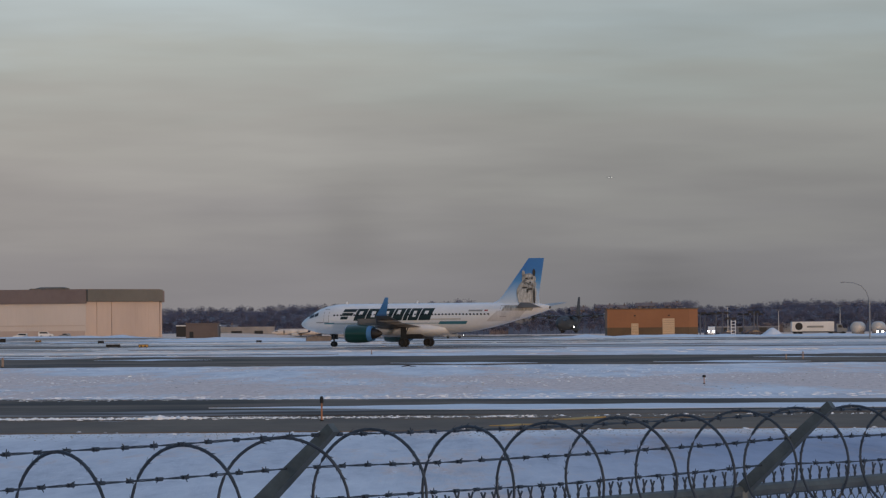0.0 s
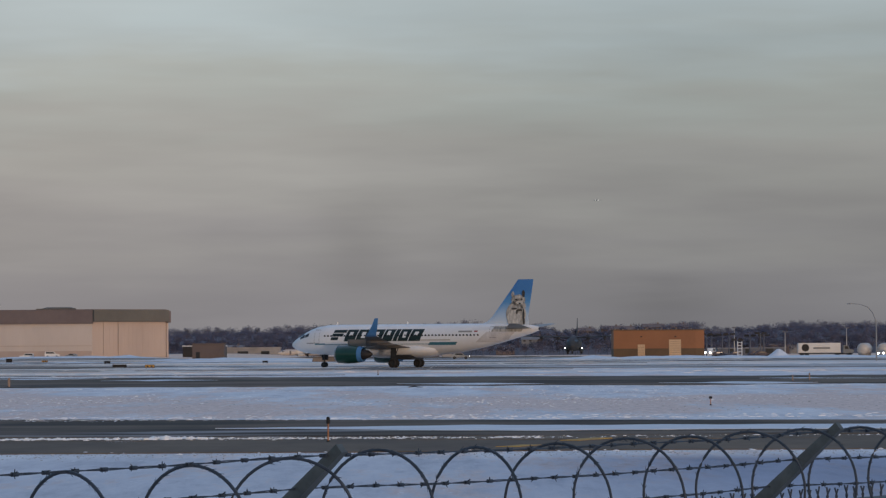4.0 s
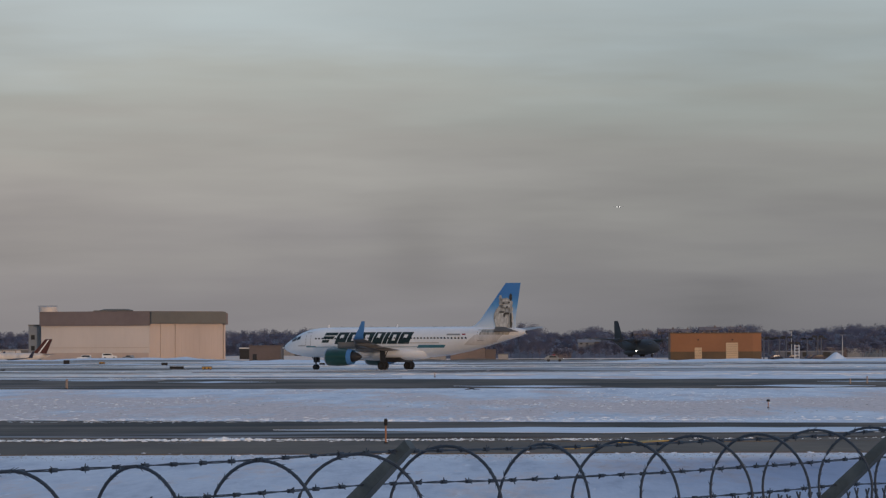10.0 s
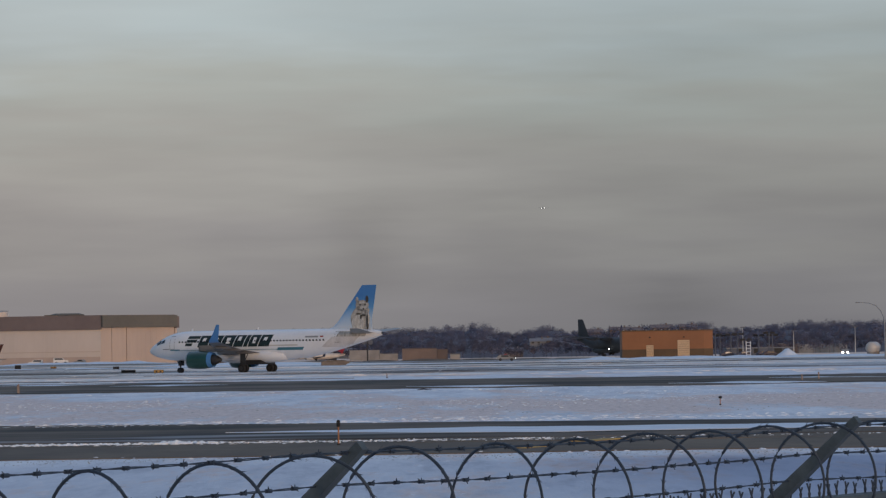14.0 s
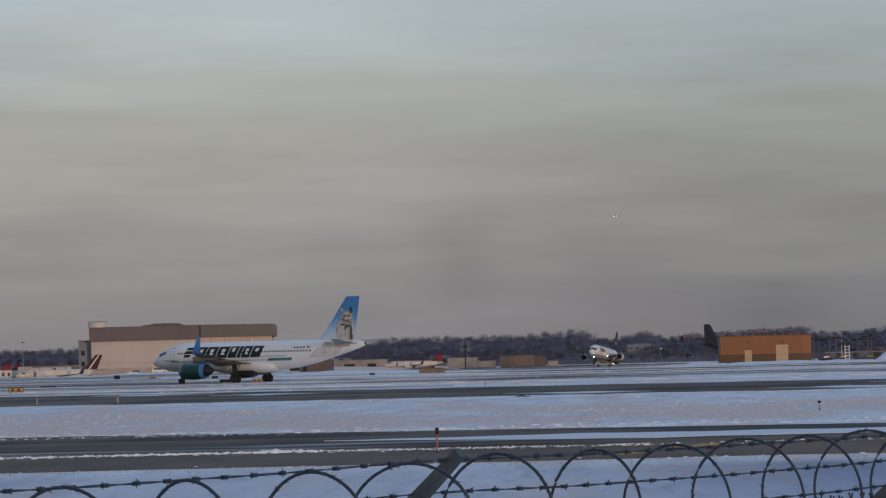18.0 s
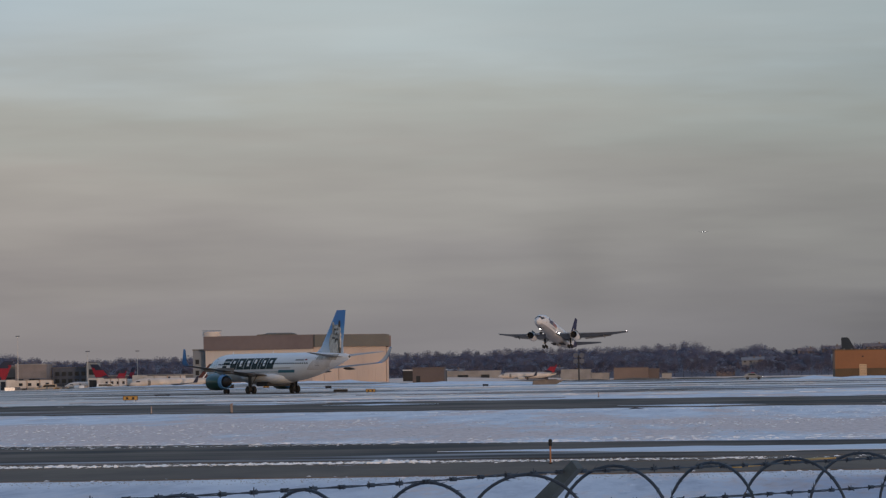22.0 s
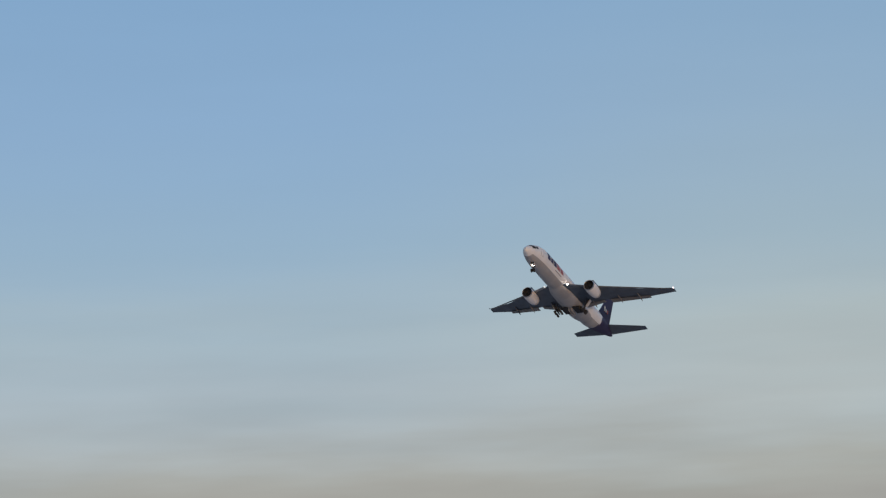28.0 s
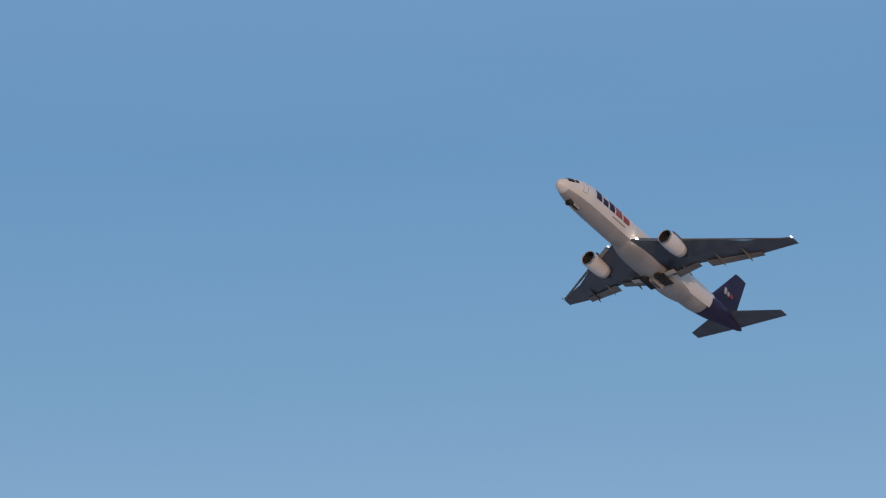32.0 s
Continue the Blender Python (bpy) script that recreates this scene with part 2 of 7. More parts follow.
M_ORANGE_L = mat("orange_red_livery_paint", (0.30, 0.048, 0.034), (0.25, 0.040, 0.030), 0.5, 0.4)
M_CAMO = mat("dull_dark_grey_military_paint", (0.036, 0.042, 0.050), (0.028, 0.033, 0.040), 0.2, 0.7)
M_RED = mat("crimson_tail_paint", (0.27, 0.012, 0.03), (0.22, 0.010, 0.026), 0.4, 0.8)
M_OXRED = mat("dark_red_brown_tail_paint", (0.060, 0.013, 0.012), (0.048, 0.011, 0.010), 0.4, 0.75)
M_TOWER = mat("dark_grey_tower_wall", (0.128, 0.126, 0.128), (0.066, 0.070, 0.080), 0.16, 0.8, stretch_by=(1, 1, 0.45), fine=0.3)
M_TOWER_W = mat("dim_tower_window", (0.085, 0.086, 0.092), None, 0.3, 0.6)
M_RIDGEHOUSE = mat("brown_house_siding", (0.150, 0.118, 0.112), (0.115, 0.092, 0.09), 0.15, 0.85)
# pale bluish tone holds the haze over far houses in its colour
M_HAZYHOUSE = mat("hazed_house_siding", (0.21, 0.215, 0.24), (0.16, 0.165, 0.185), 0.15, 0.8)
M_NAVY = mat("navy_tail_paint", (0.02, 0.026, 0.055), None, 0.4, 0.8)
M_LAMP = mat("lit_white_lamp", (0.9, 0.9, 0.85), None, 1, 0.3, emit=(1.0, 0.95, 0.85, 14.0))
M_LAMP_MID = mat("lit_small_lamp", (0.9, 0.9, 0.85), None, 1, 0.3, emit=(1.0, 0.95, 0.85, 11.0))
M_LAMP_FAR = mat("lit_distant_lamp", (0.9, 0.9, 0.85), None, 1, 0.3, emit=(1.0, 0.96, 0.9, 2.2))
M_LAMP_TIP = mat("lit_wingtip_lamp", (0.9, 0.8, 0.8), None, 1, 0.3, emit=(1.0, 0.72, 0.72, 3.0))
M_LAMP_SOFT = mat("dim_white_lamp", (0.9, 0.9, 0.85), None, 1, 0.3, emit=(1.0, 0.95, 0.88, 0.8))
M_SNOW = mat("packed_snow", (0.74, 0.78, 0.85), (0.64, 0.685, 0.76), 0.6, 0.8, bump=0.05, fine=0.1)
M_EARTH = mat("brown_frozen_verge", (0.155, 0.115, 0.080), (0.085, 0.064, 0.048), 0.5, 0.95, stretch_by=(0.35, 0.12, 1), bump=0.02, fine=0.25)
M_GRASS = mat("dry_winter_grass", (0.30, 0.25, 0.19), (0.20, 0.17, 0.13), 0.4, 0.95, bump=0.03, fine=0.3)
M_GALV = mat("weathered_galvanised_steel", (0.098, 0.124, 0.135), (0.064, 0.081, 0.090), 9, 0.6, 0.3, fine=0.2)
M_WIRE = mat("dark_weathered_wire", (0.040, 0.055, 0.077), (0.025, 0.035, 0.050), 20, 0.5, 0.2, fine=0.2)
M_STAKE = mat("orange_marker_plastic", (0.40, 0.17, 0.075), (0.30, 0.13, 0.06), 4, 0.6)
M_BLACK = mat("black_plastic", (0.015, 0.015, 0.016), None, 4, 0.8)
M_SIGNY = mat("amber_sign_face", (0.42, 0.225, 0.042), (0.35, 0.185, 0.036), 2, 0.5)
M_HANGAR_L = mat("cream_ribbed_metal_cladding", (0.62, 0.545, 0.50), (0.55, 0.485, 0.445), 0.06, 0.6, stretch_by=(1, 1, 0.3), fine=0.05)
M_HANGAR_R = mat("pinkish_tan_door_panels", (0.50, 0.405, 0.355), (0.43, 0.345, 0.305), 0.07, 0.6, stretch_by=(1, 1, 0.25), fine=0.06)
M_ROOF = mat("grey_brown_roofing", (0.178, 0.143, 0.142), (0.15, 0.12, 0.12), 0.06, 0.85, fine=0.12)
M_ROOF_G = mat("grey_roof_edge", (0.135, 0.13, 0.118), (0.11, 0.105, 0.097), 0.06, 0.8, fine=0.12)
M_ORANGE_B = mat("orange_brown_block_wall", (0.285, 0.128, 0.062), (0.25, 0.112, 0.055), 0.12, 0.8, fine=0.08)
M_BASE_B = mat("dark_brown_plinth_block", (0.13, 0.085, 0.05), (0.10, 0.066, 0.04), 0.2, 0.85, fine=0.12)
M_DOOR_B = mat("beige_roller_door", (0.58, 0.42, 0.27), (0.52, 0.37, 0.24), 0.2, 0.6)
M_BRICK = mat("dull_brown_brick", (0.135, 0.105, 0.098), (0.105, 0.083, 0.08), 0.12, 0.85)
M_CONC = mat("grey_concrete", (0.30, 0.29, 0.28), (0.24, 0.235, 0.23), 0.08, 0.85)
M_BEIGE = mat("beige_terminal_cladding", (0.46, 0.37, 0.29), (0.38, 0.31, 0.25), 0.06, 0.7)
M_BLUEGREY = mat("blue_grey_cladding", (0.20, 0.22, 0.25), (0.165, 0.185, 0.21), 0.08, 0.6)
M_CREAM = mat("weathered_cream_paint", (0.64, 0.58, 0.535), (0.50, 0.45, 0.41), 0.35, 0.5, fine=0.12)
M_TRAILER = mat("white_trailer_side", (0.72, 0.73, 0.75), (0.62, 0.63, 0.65), 0.3, 0.45)
M_GREYBOX = mat("grey_equipment_paint", (0.25, 0.26, 0.27), None, 0.4, 0.6)
M_DARKCONC = mat("dark_grey_panel_wall", (0.14, 0.135, 0.135), (0.11, 0.105, 0.105), 0.08, 0.7)
M_FADED = mat("faded_pinkish_marker_plastic", (0.36, 0.26, 0.21), (0.28, 0.20, 0.16), 4, 0.6)
M_YELLOW = mat("worn_yellow_road_paint", (0.55, 0.33, 0.06), (0.30, 0.20, 0.07), 1.5, 0.8, fine=0.3)
M_TAN = mat("tan_low_shed", (0.20, 0.148, 0.130), (0.155, 0.118, 0.105), 0.1, 0.8)
M_PALEROOF = mat("snow_dusted_pale_roof", (0.32, 0.305, 0.30), (0.22, 0.21, 0.21), 0.15, 0.8, fine=0.15)
# lilac tint matches the hazed twigs in front of the rise
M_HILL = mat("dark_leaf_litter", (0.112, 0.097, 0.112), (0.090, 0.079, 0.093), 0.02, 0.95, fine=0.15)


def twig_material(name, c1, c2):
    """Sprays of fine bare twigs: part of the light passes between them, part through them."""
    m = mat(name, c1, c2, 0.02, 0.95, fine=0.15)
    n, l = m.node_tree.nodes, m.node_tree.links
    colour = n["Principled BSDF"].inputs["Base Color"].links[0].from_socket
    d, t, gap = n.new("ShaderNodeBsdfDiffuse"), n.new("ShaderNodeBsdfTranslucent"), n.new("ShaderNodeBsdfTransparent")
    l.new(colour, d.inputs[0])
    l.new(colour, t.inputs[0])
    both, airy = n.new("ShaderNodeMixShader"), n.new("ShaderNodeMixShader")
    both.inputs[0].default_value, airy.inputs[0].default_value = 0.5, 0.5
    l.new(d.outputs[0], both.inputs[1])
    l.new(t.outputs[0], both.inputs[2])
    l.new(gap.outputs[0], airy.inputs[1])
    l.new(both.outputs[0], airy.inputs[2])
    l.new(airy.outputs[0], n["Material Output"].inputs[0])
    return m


# the bluish lift in both twig colours is distance haze put into the colour
M_WOOD = twig_material("hazed_winter_twigs", (0.275, 0.268, 0.352), (0.222, 0.217, 0.292))
M_BRUSH = twig_material("hazed_winter_brush", (0.232, 0.215, 0.270), (0.182, 0.170, 0.218))


def fin_material():
    """Blue paint that pales towards the fuselage, as the livery does."""
    m = mat("blue_fading_livery_paint", (0.10, 0.33, 0.56), None, 0.5, 0.35)
    n, l = m.node_tree.nodes, m.node_tree.links
    s = n.new("ShaderNodeSeparateXYZ")
    l.new(n["Texture Coordinate"].outputs["Object"], s.inputs[0])
    mr = n.new("ShaderNodeMapRange")
    mr.inputs["From Min"].default_value, mr.inputs["From Max"].default_value = 5.4, 10.2
    l.new(s.outputs[2], mr.inputs[0])
    r = ramp_node(n, [(0.0, (0.62, 0.68, 0.75, 1)), (0.35, (0.40, 0.55, 0.74, 1)), (0.7, (0.10, 0.30, 0.60, 1)), (1.0, (0.055, 0.20, 0.50, 1))])
    l.new(mr.outputs[0], r.inputs[0])
    l.new(r.outputs[0], n["Principled BSDF"].inputs["Base Color"])
    return m


M_FIN = fin_material()


def ground_material():
    """Wind-packed snow with dry grass showing through it in streaks."""
    m = bpy.data.materials.new("snow_over_dry_grass")
    m.use_nodes = True
    n, l = m.node_tree.nodes, m.node_tree.links
    b = n["Principled BSDF"]
    b.inputs["Roughness"].default_value = 0.85
    t = n.new("ShaderNodeTexCoord")
    s = n.new("ShaderNodeSeparateXYZ")
    l.new(t.outputs["Object"], s.inputs[0])

    def noise_tex(scale, size, detail=5, rough=0.6):
        mp = n.new("ShaderNodeMapping")
        mp.inputs["Scale"].default_value = scale
        l.new(t.outputs["Object"], mp.inputs[0])
        x = n.new("ShaderNodeTexNoise")
        x.inputs["Scale"].default_value, x.inputs["Detail"].default_value, x.inputs["Roughness"].default_value = size, detail, rough
        l.new(mp.outputs[0], x.inputs["Vector"])
        return x

    def math_node(op, a, bb, c=None):
        x = n.new("ShaderNodeMath")
        x.operation = op
        for i, v in enumerate((a, bb, c)):
            if v is None:
                continue
            if isinstance(v, (int, float)):
                x.inputs[i].default_value = v
            else:
                l.new(v, x.inputs[i])
        return x.outputs[0]
    # how much grass each stretch of the field holds, by the distance across it
    far = n.new("ShaderNodeMapRange")
    far.inputs["From Min"].default_value, far.inputs["From Max"].default_value = 0.0, 1600.0
    l.new(math_node("MULTIPLY_ADD", s.outputs[0], 0.2, s.outputs[1]), far.inputs[0])
    g = lambda y, v: (y / 1600.0, (v, v, v, 1))
    band = ramp_node(n, [g(0, 0.46), g(95, 0.455), g(143, 0.47), g(156, 0.555), g(170, 0.63), g(196, 0.635), g(212, 0.53), g(228, 0.44), g(240, 0.44), g(345, 0.43), g(420, 0.45), g(560, 0.46), g(760, 0.45), g(1000, 0.54), g(1500, 0.66)])
    l.new(far.outputs[0], band.inputs[0])
    n1 = noise_tex((0.22, 0.030, 1), 0.8)
    n2 = noise_tex((1.9, 0.28, 1), 1.2, 8, 0.72)
    n0 = noise_tex((0.055, 0.016, 1), 1.0, 4, 0.55)
    broad = math_node("ADD", math_node("MULTIPLY", n1.outputs[0], 0.85), math_node("MULTIPLY", n0.outputs[0], 0.75))
    mix12 = math_node("ADD", broad, math_node("MULTIPLY_ADD", n2.outputs[0], 0.5, -0.55))
    cover = math_node("ADD", mix12, math_node("SUBTRACT", band.outputs[0], 0.5))
    pick = ramp_node(n, [(0.455, (0, 0, 0, 1)), (0.60, (0.9, 0.9, 0.9, 1))])
    l.new(cover, pick.inputs[0])
    snow = ramp_node(n, [(0.34, (0.53, 0.55, 0.61, 1)), (0.48, (0.715, 0.73, 0.785, 1)), (0.64, (0.85, 0.86, 0.90, 1))])
    n5 = noise_tex((0.42, 0.055, 1), 1.1, 7, 0.62)
    tone = math_node("ADD", math_node("MULTIPLY", n5.outputs[0], 0.75), math_node("MULTIPLY_ADD", n2.outputs[0], 0.45, -0.10))
    l.new(tone, snow.inputs[0])
    n3 = noise_tex((1.9, 0.32, 1), 1.6, 5, 0.7)
    grass = ramp_node(n, [(0.3, (0.60, 0.455, 0.40, 1)), (0.7, (0.93, 0.745, 0.67, 1))])
    l.new(n3.outputs[0], grass.inputs[0])
    mx = n.new("ShaderNodeMix")
    mx.data_type = "RGBA"
    l.new(pick.outputs[0], mx.inputs["Factor"])
    l.new(snow.outputs[0], mx.inputs["A"])
    l.new(grass.outputs[0], mx.inputs["B"])
    n4 = noise_tex((1.9, 0.26, 1), 1.3, 5, 0.7)
    crumb = ramp_node(n, [(0.615, (0, 0, 0, 1)), (0.67, (0.75, 0.75, 0.75, 1))])
    l.new(n4.outputs[0], crumb.inputs[0])
    crust = n.new("ShaderNodeMix")
    crust.data_type = "RGBA"
    l.new(crumb.outputs[0], crust.inputs["Factor"])
    l.new(mx.outputs["Result"], crust.inputs["A"])
    crust.inputs["B"].default_value = (0.90, 0.91, 0.94, 1)
    # shade put into the snow by the fence; sand-stained snow round ramp and hangar
    shade_strip = n.new("ShaderNodeMapRange")
    shade_strip.inputs["From Min"].default_value, shade_strip.inputs["From Max"].default_value = 97.0, 92.0
    l.new(s.outputs[1], shade_strip.inputs[0])
    shaded = n.new("ShaderNodeMix")
    shaded.data_type, shaded.blend_type = "RGBA", "MULTIPLY"
    # this painted bluish shade deepens to the right
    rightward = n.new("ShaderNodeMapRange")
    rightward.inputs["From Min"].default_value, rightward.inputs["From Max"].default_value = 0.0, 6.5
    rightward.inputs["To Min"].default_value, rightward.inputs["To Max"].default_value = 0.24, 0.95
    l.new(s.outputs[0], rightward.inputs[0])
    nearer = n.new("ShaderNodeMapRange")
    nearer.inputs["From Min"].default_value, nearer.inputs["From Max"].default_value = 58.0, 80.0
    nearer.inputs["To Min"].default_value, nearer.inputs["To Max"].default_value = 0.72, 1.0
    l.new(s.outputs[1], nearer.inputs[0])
    l.new(math_node("MULTIPLY", math_node("MULTIPLY", shade_strip.outputs[0], nearer.outputs[0]), rightward.outputs[0]), shaded.inputs["Factor"])
    l.new(crust.outputs["Result"], shaded.inputs["A"])
    shaded.inputs["B"].default_value = (0.41, 0.465, 0.60, 1)
    sand = n.new("ShaderNodeMapRange")
    sand.interpolation_type = "SMOOTHSTEP"
    sand.inputs["From Min"].default_value, sand.inputs["From Max"].default_value = 330.0, 560.0
    l.new(math_node("MULTIPLY_ADD", s.outputs[0], -2.2, s.outputs[1]), sand.inputs[0])
    sandy = n.new("ShaderNodeMix")
    sandy.data_type, sandy.blend_type = "RGBA", "MULTIPLY"
    l.new(math_node("MULTIPLY", sand.outputs[0], 0.95), sandy.inputs["Factor"])
    l.new(shaded.outputs["Result"], sandy.inputs["A"])
    sandy.inputs["B"].default_value = (1.0, 0.89, 0.76, 1)
    l.new(sandy.outputs["Result"], b.inputs["Base Color"])
    bp = n.new("ShaderNodeBump")
    bp.inputs["Strength"].default_value, bp.inputs["Distance"].default_value = 0.4, 0.2
    l.new(n2.outputs[0], bp.inputs["Height"])
    l.new(bp.outputs[0], b.inputs["Normal"])
    return m


def pavement_material(name, dark, light, snowy, drift=(0.70, 0.70, 0.73)):
    """Asphalt with thin blown snow lying over it in long streaks."""
    m = bpy.data.materials.new(name)
    m.use_nodes = True
    n, l = m.node_tree.nodes, m.node_tree.links
    b = n["Principled BSDF"]
    b.inputs["Roughness"].default_value = 0.85
    b.inputs["Specular IOR Level"].default_value = 0.12
    t = n.new("ShaderNodeTexCoord")

    def noise_tex(scale, size, detail=5):
        mp = n.new("ShaderNodeMapping")
        mp.inputs["Scale"].default_value = scale
        mp.inputs["Rotation"].default_value = (0, 0, radians(8))
        l.new(t.outputs["Object"], mp.inputs[0])
        x = n.new("ShaderNodeTexNoise")
        x.inputs["Scale"].default_value, x.inputs["Detail"].default_value = size, detail
        l.new(mp.outputs[0], x.inputs["Vector"])
        return x
    a = noise_tex((0.10, 0.04, 1), 1.0)
    wear = noise_tex((0.016, 0.22, 1), 1.0, 6)
    both = n.new("ShaderNodeMath")
    both.operation = "MULTIPLY_ADD"
    both.inputs[1].default_value = 0.5
    half = n.new("ShaderNodeMath")
    half.operation = "MULTIPLY"
    half.inputs[1].default_value = 0.5
    l.new(a.outputs[0], half.inputs[0])
    l.new(wear.outputs[0], both.inputs[0])
    l.new(half.outputs[0], both.inputs[2])
    base = ramp_node(n, [(0.43, (*dark, 1)), (0.57, (*light, 1))])
    l.new(both.outputs[0], base.inputs[0])
    s = noise_tex((0.020, 0.075, 1), 1.1, 8)
    pick = ramp_node(n, [(snowy, (0, 0, 0, 1)), (snowy + 0.10, (0.85, 0.85, 0.85, 1))])
    l.new(s.outputs[0], pick.inputs[0])
    mx = n.new("ShaderNodeMix")
    mx.data_type = "RGBA"
    l.new(pick.outputs[0], mx.inputs["Factor"])
    l.new(base.outputs[0], mx.inputs["A"])
    mx.inputs["B"].default_value = (*drift, 1)
    l.new(mx.outputs["Result"], b.inputs["Base Color"])
    g = noise_tex((1, 1, 1), 6.0, 3)
    bp = n.new("ShaderNodeBump")
    bp.inputs["Strength"].default_value, bp.inputs["Distance"].default_value = 0.4, 0.01
    l.new(g.outputs[0], bp.inputs["Height"])
    l.new(bp.outputs[0], b.inputs["Normal"])
    return m


# ---- building blocks ----


def link_mesh(name, bm, material, smooth=False):
    me = bpy.data.meshes.new(name)
    bm.to_mesh(me)
    bm.free()
    for m in (material if isinstance(material, (list, tuple)) else [material]):
        me.materials.append(m)
    if smooth:
        me.shade_smooth()
        me.set_sharp_from_angle(angle=radians(40))
    return new(name, me)


def part(name, bm, material, parent, label="", smooth=False):
    ob = link_mesh(name, bm, material, smooth)
    ob.parent = parent
    if label:
        ob["label"] = label
    return ob


def again(ob, m, parent=None):
    """Another object on the same mesh, at the pose m."""
    o = ob.copy()
    scene.collection.objects.link(o)
    o.parent = parent or ob.parent
    o.matrix_basis = m
    return o


def thing(name, m, label, category, group="", kind=""):
    e = new(name)
    e.matrix_basis = m
    return tagged(e, label, category, group, kind)


def box(bm, x0, x1, y0, y1, z0, z1, m=None, idx=0, bevel=0.0):
    g = bmesh.ops.create_cube(bm, size=1.0)["verts"]
    for v in g:
        v.co = Vector((x0 + (v.co.x + 0.5) * (x1 - x0), y0 + (v.co.y + 0.5) * (y1 - y0), z0 + (v.co.z + 0.5) * (z1 - z0)))
    faces = {f for v in g for f in v.link_faces}
    if bevel:
        r = bmesh.ops.bevel(bm, geom=list({e for f in faces for e in f.edges}), offset=bevel, segments=2, affect="EDGES")
        g, faces = r["verts"], {f for v in r["verts"] for f in v.link_faces}
    for f in faces:
        f.material_index = idx
    if m:
        bmesh.ops.transform(bm, matrix=m, verts=list({v for f in faces for v in f.verts}))
    return bm


def loft(bm, rings, idx=0, caps=True):
    """Joins rings of points, each as long as the next, into a skin."""
    rows = [[bm.verts.new(p) for p in ring] for ring in rings]
    k = len(rows[0])
    for a, b in zip(rows, rows[1:]):
        for i in range(k):
            f = bm.faces.new((a[i], a[(i + 1) % k], b[(i + 1) % k], b[i]))
            f.material_index = idx(f) if callable(idx) else idx
    if caps:
        for r, flip in ((rows[0], True), (rows[-1], False)):
            f = bm.faces.new(list(reversed(r)) if flip else r)
            f.material_index = idx(f) if callable(idx) else idx
    bmesh.ops.recalc_face_normals(bm, faces=bm.faces)
    return bm


def circle(x, zc, ry, rz, k=28, yc=0.0):
    return [Vector((x, yc + ry * math.sin(2 * math.pi * i / k), zc + rz * math.cos(2 * math.pi * i / k))) for i in range(k)]


def tube(bm, points, r, k=6, idx=0):
    """A round bar along points."""
    pts = [Vector(p) for p in points]
    rings = []
    for i, p in enumerate(pts):
        d = (pts[min(i + 1, len(pts) - 1)] - pts[max(i - 1, 0)]).normalized()
        up = Vector((0, 0, 1)) if abs(d.z) < 0.9 else Vector((1, 0, 0))
        a = d.cross(up).normalized()
        b = a.cross(d)
        rr = r[i] if isinstance(r, (list, tuple)) else r
        rings.append([p + rr * (a * math.cos(2 * math.pi * j / k) + b * math.sin(2 * math.pi * j / k)) for j in range(k)])
    return loft(bm, rings, idx)


def airfoil(x_le, chord, y, z, thick, upright=False):
    """A thin lens-shaped section, flat or standing."""
    shape = [(0, 0), (0.04, 0.55), (0.15, 0.9), (0.35, 1.0), (0.65, 0.65), (1, 0.04), (1, -0.04), (0.65, -0.4), (0.35, -0.6), (0.15, -0.55), (0.04, -0.35)]
    t = thick * chord * 0.5
    if upright:
        return [Vector((x_le - f * chord, y + h * t * 0.8, z)) for f, h in shape]
    return [Vector((x_le - f * chord, y, z + h * t)) for f, h in shape]


def wheel_mesh(r, w):
    bm = bmesh.new()
    prof = [(0.0, w * 0.30), (0.45 * r, w * 0.32), (0.5 * r, w * 0.5), (0.85 * r, w * 0.5), (0.97 * r, w * 0.36), (r, 0), (0.97 * r, -w * 0.36), (0.85 * r, -w * 0.5), (0.5 * r, -w * 0.5), (0.45 * r, -w * 0.32), (0.0, -w * 0.30)]
    k = 18
    rows = []
    for rad, y in prof:
        rows.append([bm.verts.new((rad * math.cos(2 * math.pi * i / k), y, rad * math.sin(2 * math.pi * i / k))) for i in range(k)] if rad else [bm.verts.new((0, y, 0))])
    for a, b in zip(rows, rows[1:]):
        for i in range(k):
            q = [a[i % len(a)], a[(i + 1) % len(a)], b[(i + 1) % len(b)], b[i % len(b)]]
            q = [v for j, v in enumerate(q) if v not in q[:j]]
            f = bm.faces.new(q)
            f.material_index = 1 if max(math.hypot(v.co.x, v.co.z) for v in q) < 0.52 * r else 0
    bmesh.ops.recalc_face_normals(bm, faces=bm.faces)
    return bm


